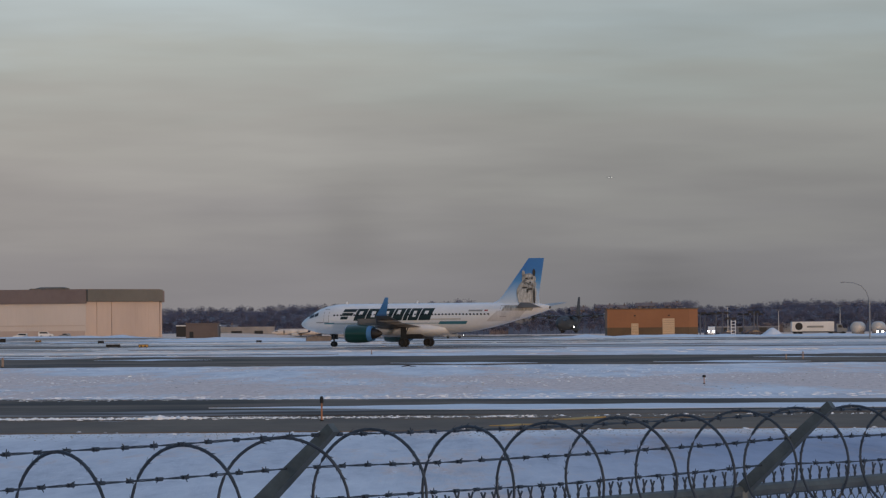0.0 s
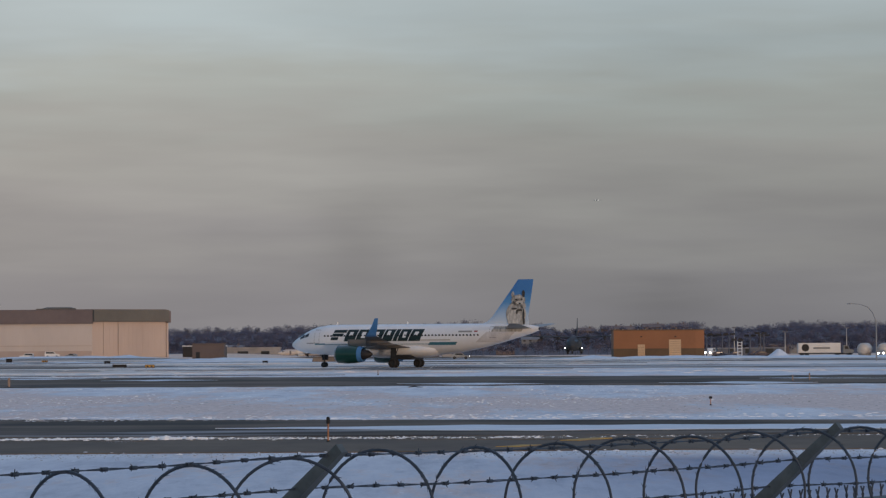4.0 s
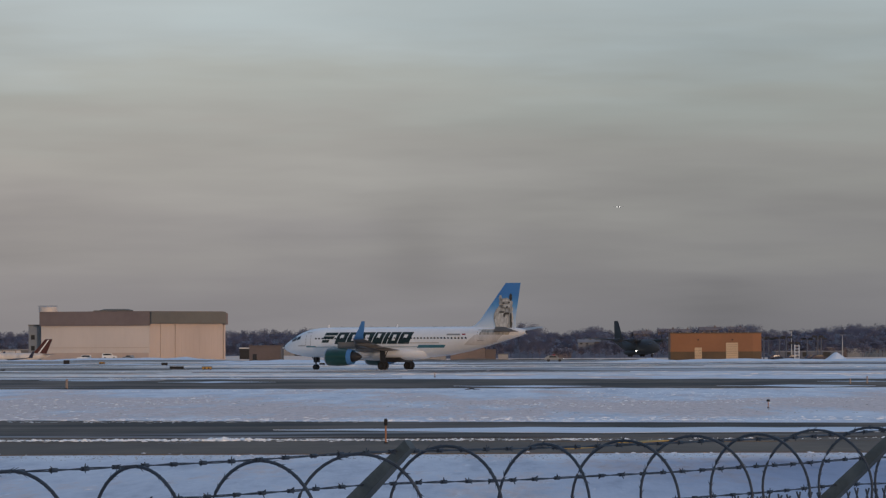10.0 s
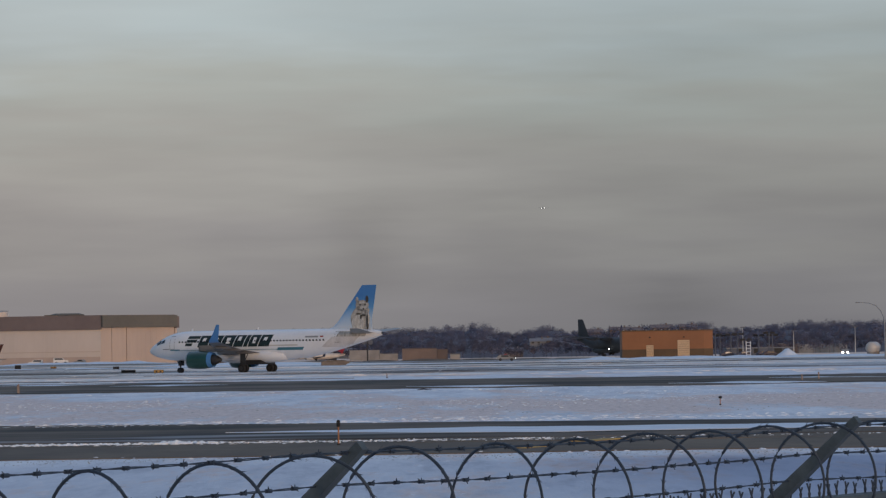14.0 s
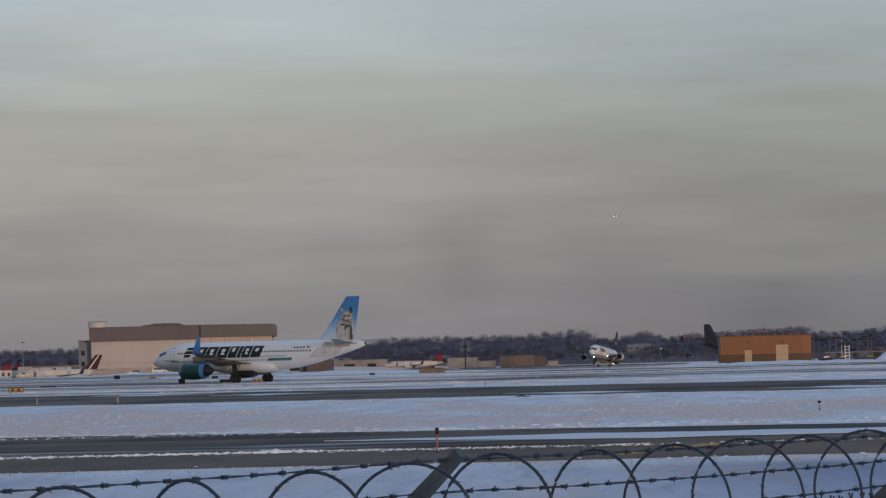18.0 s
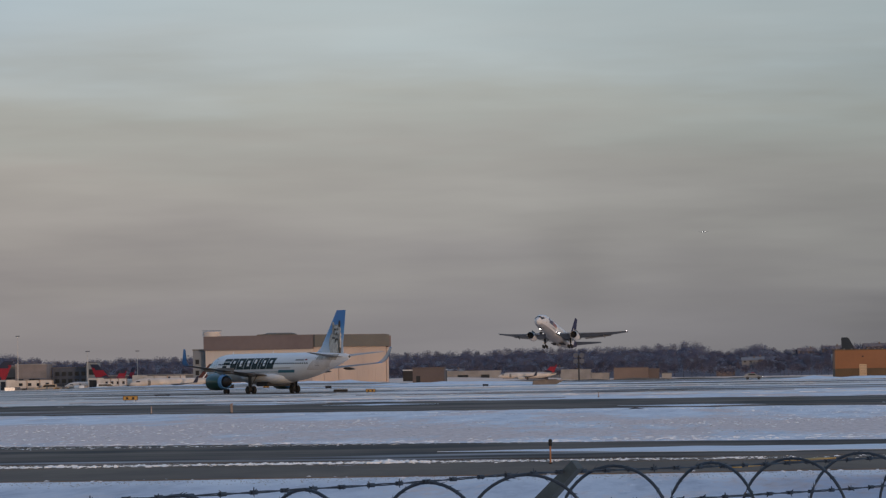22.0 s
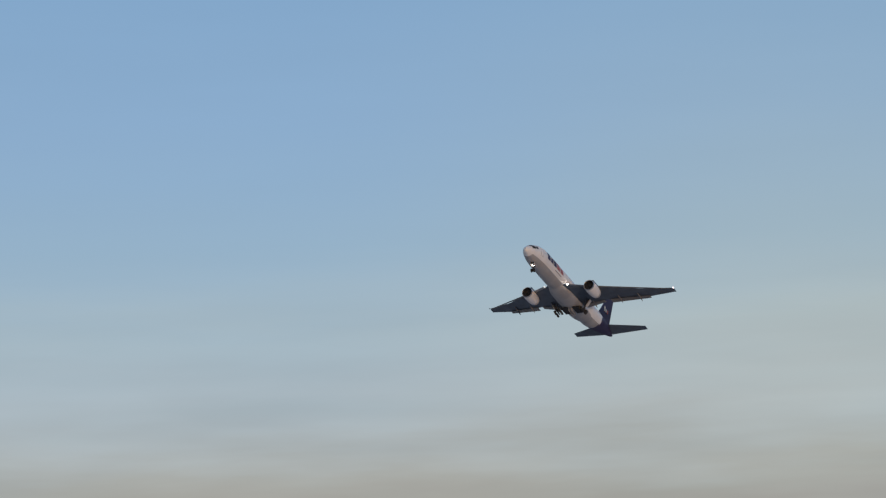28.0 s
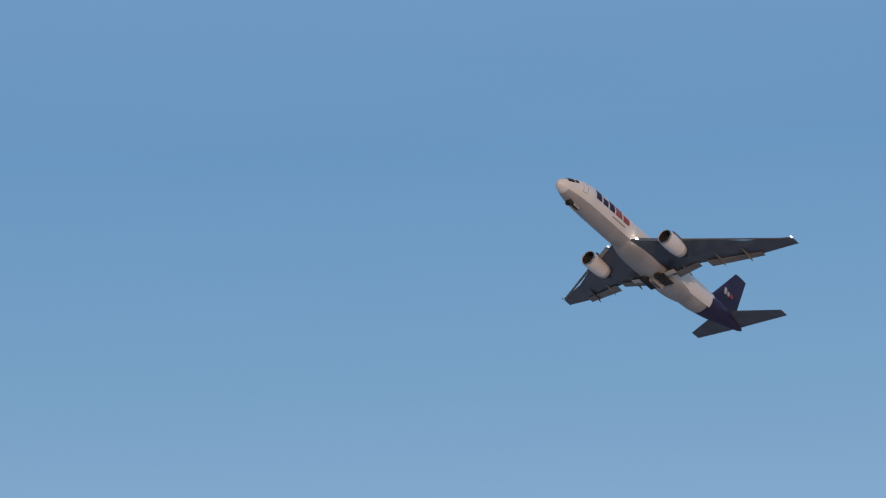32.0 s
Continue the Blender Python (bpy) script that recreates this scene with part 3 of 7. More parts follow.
class Hull:
    """A fuselage by its stations (x, centre height, half width, half height), from nose to tail."""

    def __init__(self, stations):
        self.s = sorted(stations)

    def at(self, x):
        s = self.s
        x = min(max(x, s[0][0]), s[-1][0])
        for a, b in zip(s, s[1:]):
            if x <= b[0]:
                f = (x - a[0]) / (b[0] - a[0])
                return [a[i] + f * (b[i] - a[i]) for i in (1, 2, 3)]

    def side(self, x, z, sgn, out=0.0):
        zc, ry, rz = self.at(x)
        q = max(-1.0, min(1.0, (z - zc) / rz))
        c = math.sqrt(max(0.0, 1 - q * q))
        return Vector((x, sgn * (ry + out) * c, zc + (rz + out) * q))

    def skin(self, bm, idx=0, k=32, step=0.8):
        xs = []
        for a, b in zip(self.s, self.s[1:]):
            m = max(1, int((b[0] - a[0]) / step))
            xs += [a[0] + (b[0] - a[0]) * i / m for i in range(m)]
        xs.append(self.s[-1][0])
        return loft(bm, [circle(x, *self.at(x), k=k) for x in xs], idx)

    def band(self, bm, x0, x1, a0, a1, out=0.014, nx=3, na=8):
        """A plate on the skin from x0 to x1, between two angles counted from the crown."""
        rows = []
        for o in (out, out - 0.02):
            for i in range(nx + 1):
                zc, ry, rz = self.at(x0 + (x1 - x0) * i / nx)
                rows.append([Vector((x0 + (x1 - x0) * i / nx, (ry + o) * math.sin(a), zc + (rz + o) * math.cos(a))) for a in [radians(a0 + (a1 - a0) * k / na) for k in range(na + 1)]])
        top, low = rows[:nx + 1], rows[nx + 1:]
        loft(bm, [t + list(reversed(q)) for t, q in zip(top, low)])
        return bm

    def patch(self, bm, x0, x1, z0, z1, sgn, slant=0.0, out=0.012, nx=3, nz=4, thick=0.01, idx=0):
        """A plate that lies on the skin, from x0 to x1 and z0 to z1, leaning by slant."""
        grid = []
        for o in (out, out - thick - 0.004):
            rows = []
            for j in range(nz + 1):
                z = z0 + (z1 - z0) * j / nz
                rows.append([bm.verts.new(self.side(x0 + (x1 - x0) * i / nx + slant * j / nz, z, sgn, o)) for i in range(nx + 1)])
            grid.append(rows)
        A, B = grid
        fs = []
        for j in range(nz):
            for i in range(nx):
                fs.append(bm.faces.new((A[j][i], A[j][i + 1], A[j + 1][i + 1], A[j + 1][i])))
        edge = [(0, i) for i in range(nx + 1)] + [(j, nx) for j in range(1, nz + 1)] + [(nz, i) for i in range(nx - 1, -1, -1)] + [(j, 0) for j in range(nz - 1, 0, -1)]
        for (j, i), (j2, i2) in zip(edge, edge[1:] + edge[:1]):
            fs.append(bm.faces.new((A[j][i], B[j][i], B[j2][i2], A[j2][i2])))
        if sgn < 0:
            for f in fs:
                f.normal_flip()
        for f in fs:
            f.material_index = idx
        return bm


# ---- the field ----


def field_z(x, y):
    """The lie of the land: level, falling a little towards the far runway on one side and the ramp on the other."""
    f = min(max((y - 750.0) / 850.0, 0.0), 1.0)
    g = min(max((x + 110.0) / 80.0, 0.0), 1.0)
    p = min(max((-120.0 - x) / 22.0, 0.0), 1.0) * min(max((y - 930.0) / 90.0, 0.0), 1.0)
    p = p * p * (3 - 2 * p)
    # the ramp lies lower still and falls evenly from the taxiway
    q = min(max((-148.0 - x) / 26.0, 0.0), 1.0) * (1.0 - min(max((y - 1200.0) / 90.0, 0.0), 1.0))
    q = q * q * (3 - 2 * q)
    even = 1.75 * min(max((y - 600.0) / 500.0, 0.0), 1.0)
    return -2.4 * f * g * g * (3 - 2 * g) - p * (1 - q) - even * q


def build_ground():
    xs = sorted({*range(-2600, -400, 200), *range(-400, 401, 10), *range(600, 2601, 200)})
    ys = sorted({*range(-400, 40, 40), *range(40, 300, 3), *range(300, 700, 8), *range(700, 1800, 40), *range(1800, 4900, 200)})
    verts, faces = [], []
    for y in ys:
        for x in xs:
            relief = noise.noise((x * 0.05, y * 0.08, 1.3)) * 0.015 - 0.022
            verts.append((x, y, field_z(x, y) + relief))
    w = len(xs)
    for j in range(len(ys) - 1):
        for i in range(w - 1):
            a = j * w + i
            faces.append((a, a + 1, a + w + 1, a + w))
    me = bpy.data.meshes.new("ground")
    me.from_pydata(verts, [], faces)
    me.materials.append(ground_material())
    me.shade_smooth()
    return tagged(new("ground", me), "wind-packed snow field with dry grass showing through", "ground", kind="structure")


build_ground()


def ribbon(name, y0, s0, y1, s1, x0, x1, material, label, category, seed, wobble=1.0, step=1.5, z=0.0, thick=0.04, kind="structure", taper=0.0):
    """A strip of pavement with ragged edges of snow: its edges run along y = c + s x."""
    bm = bmesh.new()
    cols = []
    count = int((x1 - x0) / step)
    for i in range(count + 1):
        x = x0 + (x1 - x0) * i / count
        n0 = noise.noise((x * 0.09, seed, 0)) * 1.2 + noise.noise((x * 0.45, seed, 5)) * 0.5
        n1 = noise.noise((x * 0.09, seed, 9)) * 1.2 + noise.noise((x * 0.45, seed, 3)) * 0.5
        a, b = y0 + s0 * x + n0 * wobble, y1 + s1 * x + n1 * wobble
        if taper:
            f = 0.5 * (1 - min(1.0, (x - x0) / taper, (x1 - x) / taper))
            a, b = a + (b - a) * f, b - (b - a) * f
        zz = z + field_z(x, (a + b) / 2)
        cols.append([bm.verts.new(p) for p in ((x, a, zz - thick), (x, a, zz), (x, (a + b) / 2, zz + 0.012), (x, b, zz), (x, b, zz - thick))])
    for p, q in zip(cols, cols[1:]):
        for k in range(4):
            bm.faces.new((p[k], q[k], q[k + 1], p[k + 1]))
    bmesh.ops.recalc_face_normals(bm, faces=bm.faces)
    return tagged(link_mesh(name, bm, material), label, category, kind=kind)


M_TAXI = pavement_material("swept_taxiway_asphalt", (0.060, 0.051, 0.045), (0.180, 0.140, 0.110), 0.62)
M_TAXI_SNOWY = pavement_material("taxiway_asphalt_under_blown_snow", (0.060, 0.051, 0.045), (0.180, 0.142, 0.112), 0.445)
M_RAMP = pavement_material("ramp_asphalt_with_sandy_snow", (0.13, 0.102, 0.081), (0.23, 0.19, 0.158), 0.47, (0.76, 0.70, 0.65))
ribbon("verge", 99.5, 0.0, 111.5, -0.03, -90, 70, M_EARTH, "brown frozen verge beside the taxiway", "verge", 1.0, 0.8)
ribbon("taxiway", 117.0, -0.05, 142.0, -0.29, -110, 80, M_TAXI, "swept dark grey taxiway asphalt", "taxiway", 2.0, 1.0, 0.8)
ribbon("road", 112.0, -0.03, 116.6, -0.05, -110, 80, M_EARTH, "dirty strip of frozen soil and asphalt along the taxiway", "road edge", 3.0, 0.25, z=-0.006)
ribbon("runway", 263.0, -0.11, 341.0, -0.30, -190, 150, M_TAXI, "long dark grey runway swept of snow", "runway", 4.0, 7.0, 1.2)
for y0, s0, y1, s1, x0, x1, wob, label, seed in ((455.0, -0.28, 548.0, -0.33, -230, 190, 4.0, "taxiway asphalt streaked with blown snow", 5.0), (640.0, -0.25, 720.0, -0.25, -260, 240, 6.0, "outer taxiway half covered by drifted snow", 6.0), (830.0, -0.2, 985.0, -0.2, -330, 300, 6.0, "far apron half covered by drifted snow", 7.0)):
    cut = -0.085 * (y0 + y1) / 2
    ribbon("apron", y0, s0, y1, s1, cut, x1, M_TAXI_SNOWY, label, "taxiway", seed, wob, 3.0)
    ribbon("ramp", y0 - 0.06 * y0, s0, y1 + 0.04 * y1, s1, x0, cut - 0.05, M_RAMP, label, "taxiway", seed, wob, 3.0)
ribbon("film_of_snow", 123.2, -0.04, 131.4, -0.14, -8.2, 34, M_SNOW, "thin bluish film of snow on the taxiway", "snow", 8.0, 1.7, 0.5, z=0.018, thick=0.012, kind="stuff", taper=9)
strips = random.Random(31)
for k in range(17):
    y = 362 + 410 * k / 17 + strips.uniform(-8, 8)
    x = strips.uniform(-0.13, 0.10) * y
    w = strips.uniform(14, 46)
    bare = k % 3 == 0
    d = strips.uniform(5.0, 10.0) * (y / 450) ** 2 if bare else strips.uniform(9.0, 20.0) * (y / 450) ** 2
    ribbon("bare_streak" if bare else "snow_streak", y - 0.25 * x, -0.25, y + d - 0.25 * x, -0.25, x - w, x + w, M_TAXI if bare else M_DRIFT, "dark streak of bare ground blown clear of snow" if bare else "long thin streak of drifted snow", "ground" if bare else "snow", 40.0 + k, 9.0 * (y / 450) ** 2, 0.9, z=0.016 + 0.004 * (k % 3), thick=0.04, kind="stuff", taper=w * 0.7)
for k in range(5):
    x = -44 + 20 * k + strips.uniform(-6, 6)
    w, y = strips.uniform(5, 10), strips.choice((272.0, 322.0, 306.0)) + strips.uniform(-3, 3)
    ribbon("snow_streak", y - 0.2 * x, -0.2, y + strips.uniform(9.0, 18.0) - 0.2 * x, -0.2, x - w, x + w, M_SNOW, "ragged streak of drifted snow on the runway", "snow", 80.0 + k, 8.0, 0.5, z=0.010, thick=0.02, kind="stuff", taper=w * 0.9)
ribbon("bare_patch", 271.0 - 3.0, -0.11, 322.0, -0.36, 24.5, 60, M_EARTH, "brown patch of bare frozen soil beside the runway", "ground", 95.0, 3.0, 0.8, z=0.014, thick=0.03, taper=9)
ribbon("muddy_track", 742.0, -0.2, 792.0, -0.2, -15, 20, M_MUD, "strip of trodden muddy snow beyond the taxiways", "ground", 96.0, 6.0, 0.8, z=0.03, thick=0.05, taper=9)
yellow = bmesh.new()
for a, c in (((1.70, 103.0), (2.50, 104.8)), ((3.75, 109.4), (4.85, 112.2))):
    d = (Vector((*c, 0)) - Vector((*a, 0))).normalized()
    n = Vector((d.y, -d.x, 0)) * 0.32
    loft(yellow, [[Vector((*p, zz)) + n * g for p, g in ((a, -1), (a, 1), (c, 1), (c, -1))] for zz in (-0.004, 0.022)])
tagged(link_mesh("road_marking", yellow, M_YELLOW), "worn yellow guide line on the pavement", "road marking", kind="structure")


def lumps(name, count, place, size, material, label, seed, long=1.0):
    """Small ploughed clods, joined: place(rng) gives x, y and a scale."""
    rng = random.Random(seed)
    verts, faces = [], []
    base = [(math.cos(a) * r, math.sin(a) * r, z) for r, z in ((1.0, 0.0), (0.8, 0.45)) for a in [k * math.pi / 3.5 for k in range(7)]] + [(0, 0, 0.75)]
    for _ in range(count):
        x, y, s = place(rng)
        s *= size * rng.uniform(0.5, 1.5)
        o = len(verts)
        sx, sy, sz, turn = long * s * rng.uniform(0.8, 2.0), s * rng.uniform(0.7, 1.2), s * rng.uniform(0.5, 1.0), rng.uniform(0, 6)
        z = field_z(x, y)
        for bx, by, bz in base:
            jx, jy, jz = bx * rng.uniform(0.75, 1.2) * sx, by * rng.uniform(0.75, 1.2) * sy, bz * rng.uniform(0.7, 1.3) * sz
            verts.append((x + jx * math.cos(turn * 0.1) - jy * math.sin(turn * 0.1), y + jx * math.sin(turn * 0.1) + jy * math.cos(turn * 0.1), z + jz - 0.15 * sz))
        for i in range(7):
            j = (i + 1) % 7
            faces += [(o + i, o + j, o + 7 + j, o + 7 + i), (o + 7 + i, o + 7 + j, o + 14)]
    me = bpy.data.meshes.new(name)
    me.from_pydata(verts, [], faces)
    me.materials.append(material)
    return tagged(new(name, me), label, "snow", kind="stuff")


def ridge_place(rng):
    while True:
        x = rng.uniform(-60, 4)
        d = noise.noise((x * 0.35, 4.2, 0)) + 0.5 * noise.noise((x * 1.3, 1.0, 0)) - (0.06 if x > 9 else 0.0) + (0.35 if x < -16 else 0.0)
        if d > -0.32 + rng.uniform(-0.3, 0.3):
            return x, 114.0 - 0.04 * x + rng.gauss(0, 0.55), (0.7 + max(0, d)) * (0.55 if x > 3 else 1.0)


lumps("snow_clods", 3300, ridge_place, 0.052, M_CRUST, "broken ridge of ploughed snow clods along the taxiway edge", 3)
lumps("snow_heap", 40, lambda r: (-8.6 + r.gauss(0, 0.55), 114.6 + r.gauss(0, 0.4), 1.0), 0.12, M_CRUST, "small heap of ploughed snow at the taxiway edge", 4)
lumps("snow_clods", 650, lambda r: (r.uniform(-70, 60), r.choice((98.6, 143.5, 144.5)) + r.gauss(0, 0.7), 0.8), 0.055, M_SNOW, "scattered snow clods beside the pavement", 5)


lumps("snow_clods", 330, lambda r: (r.uniform(1.5, 36), 114.2 + r.gauss(0, 0.7), r.choice((0.6, 0.8, 0.8, 1.5))), 0.042, M_CRUST, "small scattered snow clods along the taxiway edge", 16)
lumps("grass_tufts", 1300, lambda r: (r.uniform(-18, 18), 98.4 - abs(r.gauss(0, 2.2)), 1.0), 0.014, M_GRASS, "brown grass tufts poking through the snow beside the verge", 17)
lumps("grass_tufts", 700, lambda r: (r.uniform(-40, 40), r.uniform(158, 205), 1.0), 0.016, M_GRASS, "brown grass tufts poking through the snow between the pavements", 18, 2.0)


def crust_place(y0, y1, half):
    def p(r):
        while True:
            y = r.uniform(y0, y1)
            x = r.uniform(-half, half)
            if noise.noise((x * 0.05, y * 0.035, 3.3)) + 0.5 * noise.noise((x * 0.3, y * 0.1, 1.2)) > r.uniform(0.05, 0.5):
                return x, y, r.uniform(0.6, 1.3)
    return p


lumps("snow_crust", 2200, crust_place(145, 240, 42), 0.021, M_CRUST, "broken white snow crusts on the grass", 6, 2.2)
lumps("snow_crust", 1500, lambda r: (r.uniform(-44, 34), r.choice((144.3, 146.5, 149.5, 252)) + r.gauss(0, 1.0), r.uniform(0.6, 1.2)), 0.026, M_CRUST, "broken white snow crusts along the pavement edge", 7, 3.0)
lumps("snow_crust", 400, crust_place(20, 97, 16), 0.007, M_SNOW, "broken white snow crusts near the fence", 8, 3.0)
lumps("snow_crust", 1500, crust_place(345, 820, 150), 0.055, M_DRIFT, "drifted snow crusts between the taxiways", 9, 5.0)


def bank(name, x0, x1, y, h, depth, seed, label):
    """A long ploughed bank of snow."""
    bm = bmesh.new()
    rows = []
    count = max(int((x1 - x0) / 3), 9)
    for i in range(count + 1):
        x = x0 + (x1 - x0) * i / count
        hh = h * (0.55 + 0.6 * abs(noise.noise((x * 0.05, seed, 0))) + 0.35 * noise.noise((x * 0.2, seed, 2)))
        hh *= min(1.0, i / 4, (count - i) / 4)
        yy = y + 4 * noise.noise((x * 0.02, seed, 7))
        rows.append([bm.verts.new((x, yy + depth * f, field_z(x, y) - 0.12 + max(0.0, hh) * g + 0.06 * noise.noise((x * 0.6, f * 3, seed)))) for f, g in ((-0.5, 0), (-0.3, 0.45), (-0.1, 0.9), (0.05, 1.0), (0.25, 0.7), (0.5, 0))])
    for p, q in zip(rows, rows[1:]):
        for k in range(5):
            bm.faces.new((p[k], q[k], q[k + 1], p[k + 1]))
    bmesh.ops.recalc_face_normals(bm, faces=bm.faces)
    return tagged(link_mesh(name, bm, M_SNOW, True), label, "snow bank", kind="stuff")


bank("snow_bank", 20, 190, 790, 0.9, 16, 1.0, "long low bank of ploughed snow")
bank("snow_bank", -75, -25, 860, 1.0, 16, 2.0, "low bank of ploughed snow before the hangar")
bank("snow_bank", -130, 20, 700, 0.35, 14, 3.0, "low drift of snow beside the taxiway")
bank("snow_bank", -210, -110, 960, 0.8, 16, 4.0, "low bank of ploughed snow by the ramp")
bank("snow_bank", 80.0, 86.8, 905, 2.9, 7, 5.0, "heaped pile of ploughed snow beside the building")
bank("snow_bank", 104, 135, 915, 1.1, 12, 6.0, "heaped pile of ploughed snow beside the trailer")

# ---- airliner that taxies ----


def engine(parent, x, y, z, length, r, skin, ring, core, label):
    """A nacelle with a rounded lip, a dark intake with fan and spinner, a ring at its rear and a core nozzle."""
    nac = bmesh.new()
    prof = [(0.0, 0.90), (0.03, 0.96), (0.12, 1.0), (0.35, 1.03), (0.6, 1.0), (0.78, 0.92)]
    loft(nac, [circle(x - f * length, z, r * g, r * g, 24, y) for f, g in prof], caps=False)
    loft(nac, [circle(x - f * length, z, r * g, r * g, 24, y) for f, g in ((0.0, 0.90), (0.02, 0.865))], caps=False)
    e = part("engine", nac, skin, parent, label, True)
    b = bmesh.new()
    loft(b, [circle(x - f * length, z, r * g, r * g, 24, y) for f, g in ((0.02, 0.865), (0.06, 0.83), (0.22, 0.80))], caps=False)
    part("intake_duct", b, M_DARK, e, smooth=True)
    b = bmesh.new()
    loft(b, [circle(x - f * length, z, r * g, r * g, 24, y) for f, g in ((0.78, 0.925), (0.92, 0.80), (0.92, 0.72), (0.80, 0.70))], caps=False)
    part("exhaust_ring", b, ring, e, smooth=True)
    b = bmesh.new()
    loft(b, [circle(x - f * length, z, r * g, r * g, 20, y) for f, g in ((0.80, 0.62), (0.95, 0.56), (1.08, 0.44), (1.22, 0.12))])
    part("core_nozzle", b, core, e, smooth=True)
    b = bmesh.new()
    loft(b, [circle(x - f * length, z, r * g, r * g, 24, y) for f, g in ((0.22, 0.80), (0.23, 0.30), (0.14, 0.16), (0.08, 0.01))])
    part("fan", b, M_DARK, e, smooth=True)
    b = bmesh.new()
    loft(b, [circle(x - f * length, z, r * g, r * g, 24, y) for f, g in ((-0.004, 0.905), (0.02, 0.965), (0.05, 0.985))], caps=False)
    part("intake_lip", b, M_METAL, e, smooth=True)
    b = bmesh.new()
    sx = x - 0.35 * length
    loft(b, [[Vector((sx - dx, y + s * 0.16, z + r * h)) for dx, s in ((0, 0), (0.4, 1), (3.6, 1), (4.6, 0), (3.6, -1), (0.4, -1))] for h in (0.9, 1.65)])
    part("pylon", b, M_WING, e)
    return e


def wheel_pair(parent, x, y, r, w, gap):
    me = None
    for s in (-1, 1):
        if me is None:
            me = part("wheel", wheel_mesh(r, w), [M_TYRE, M_STRUT], parent, smooth=True)
            me.matrix_basis = pose(x, y + s * gap, r)
        else:
            again(me, pose(x, y + s * gap, r))


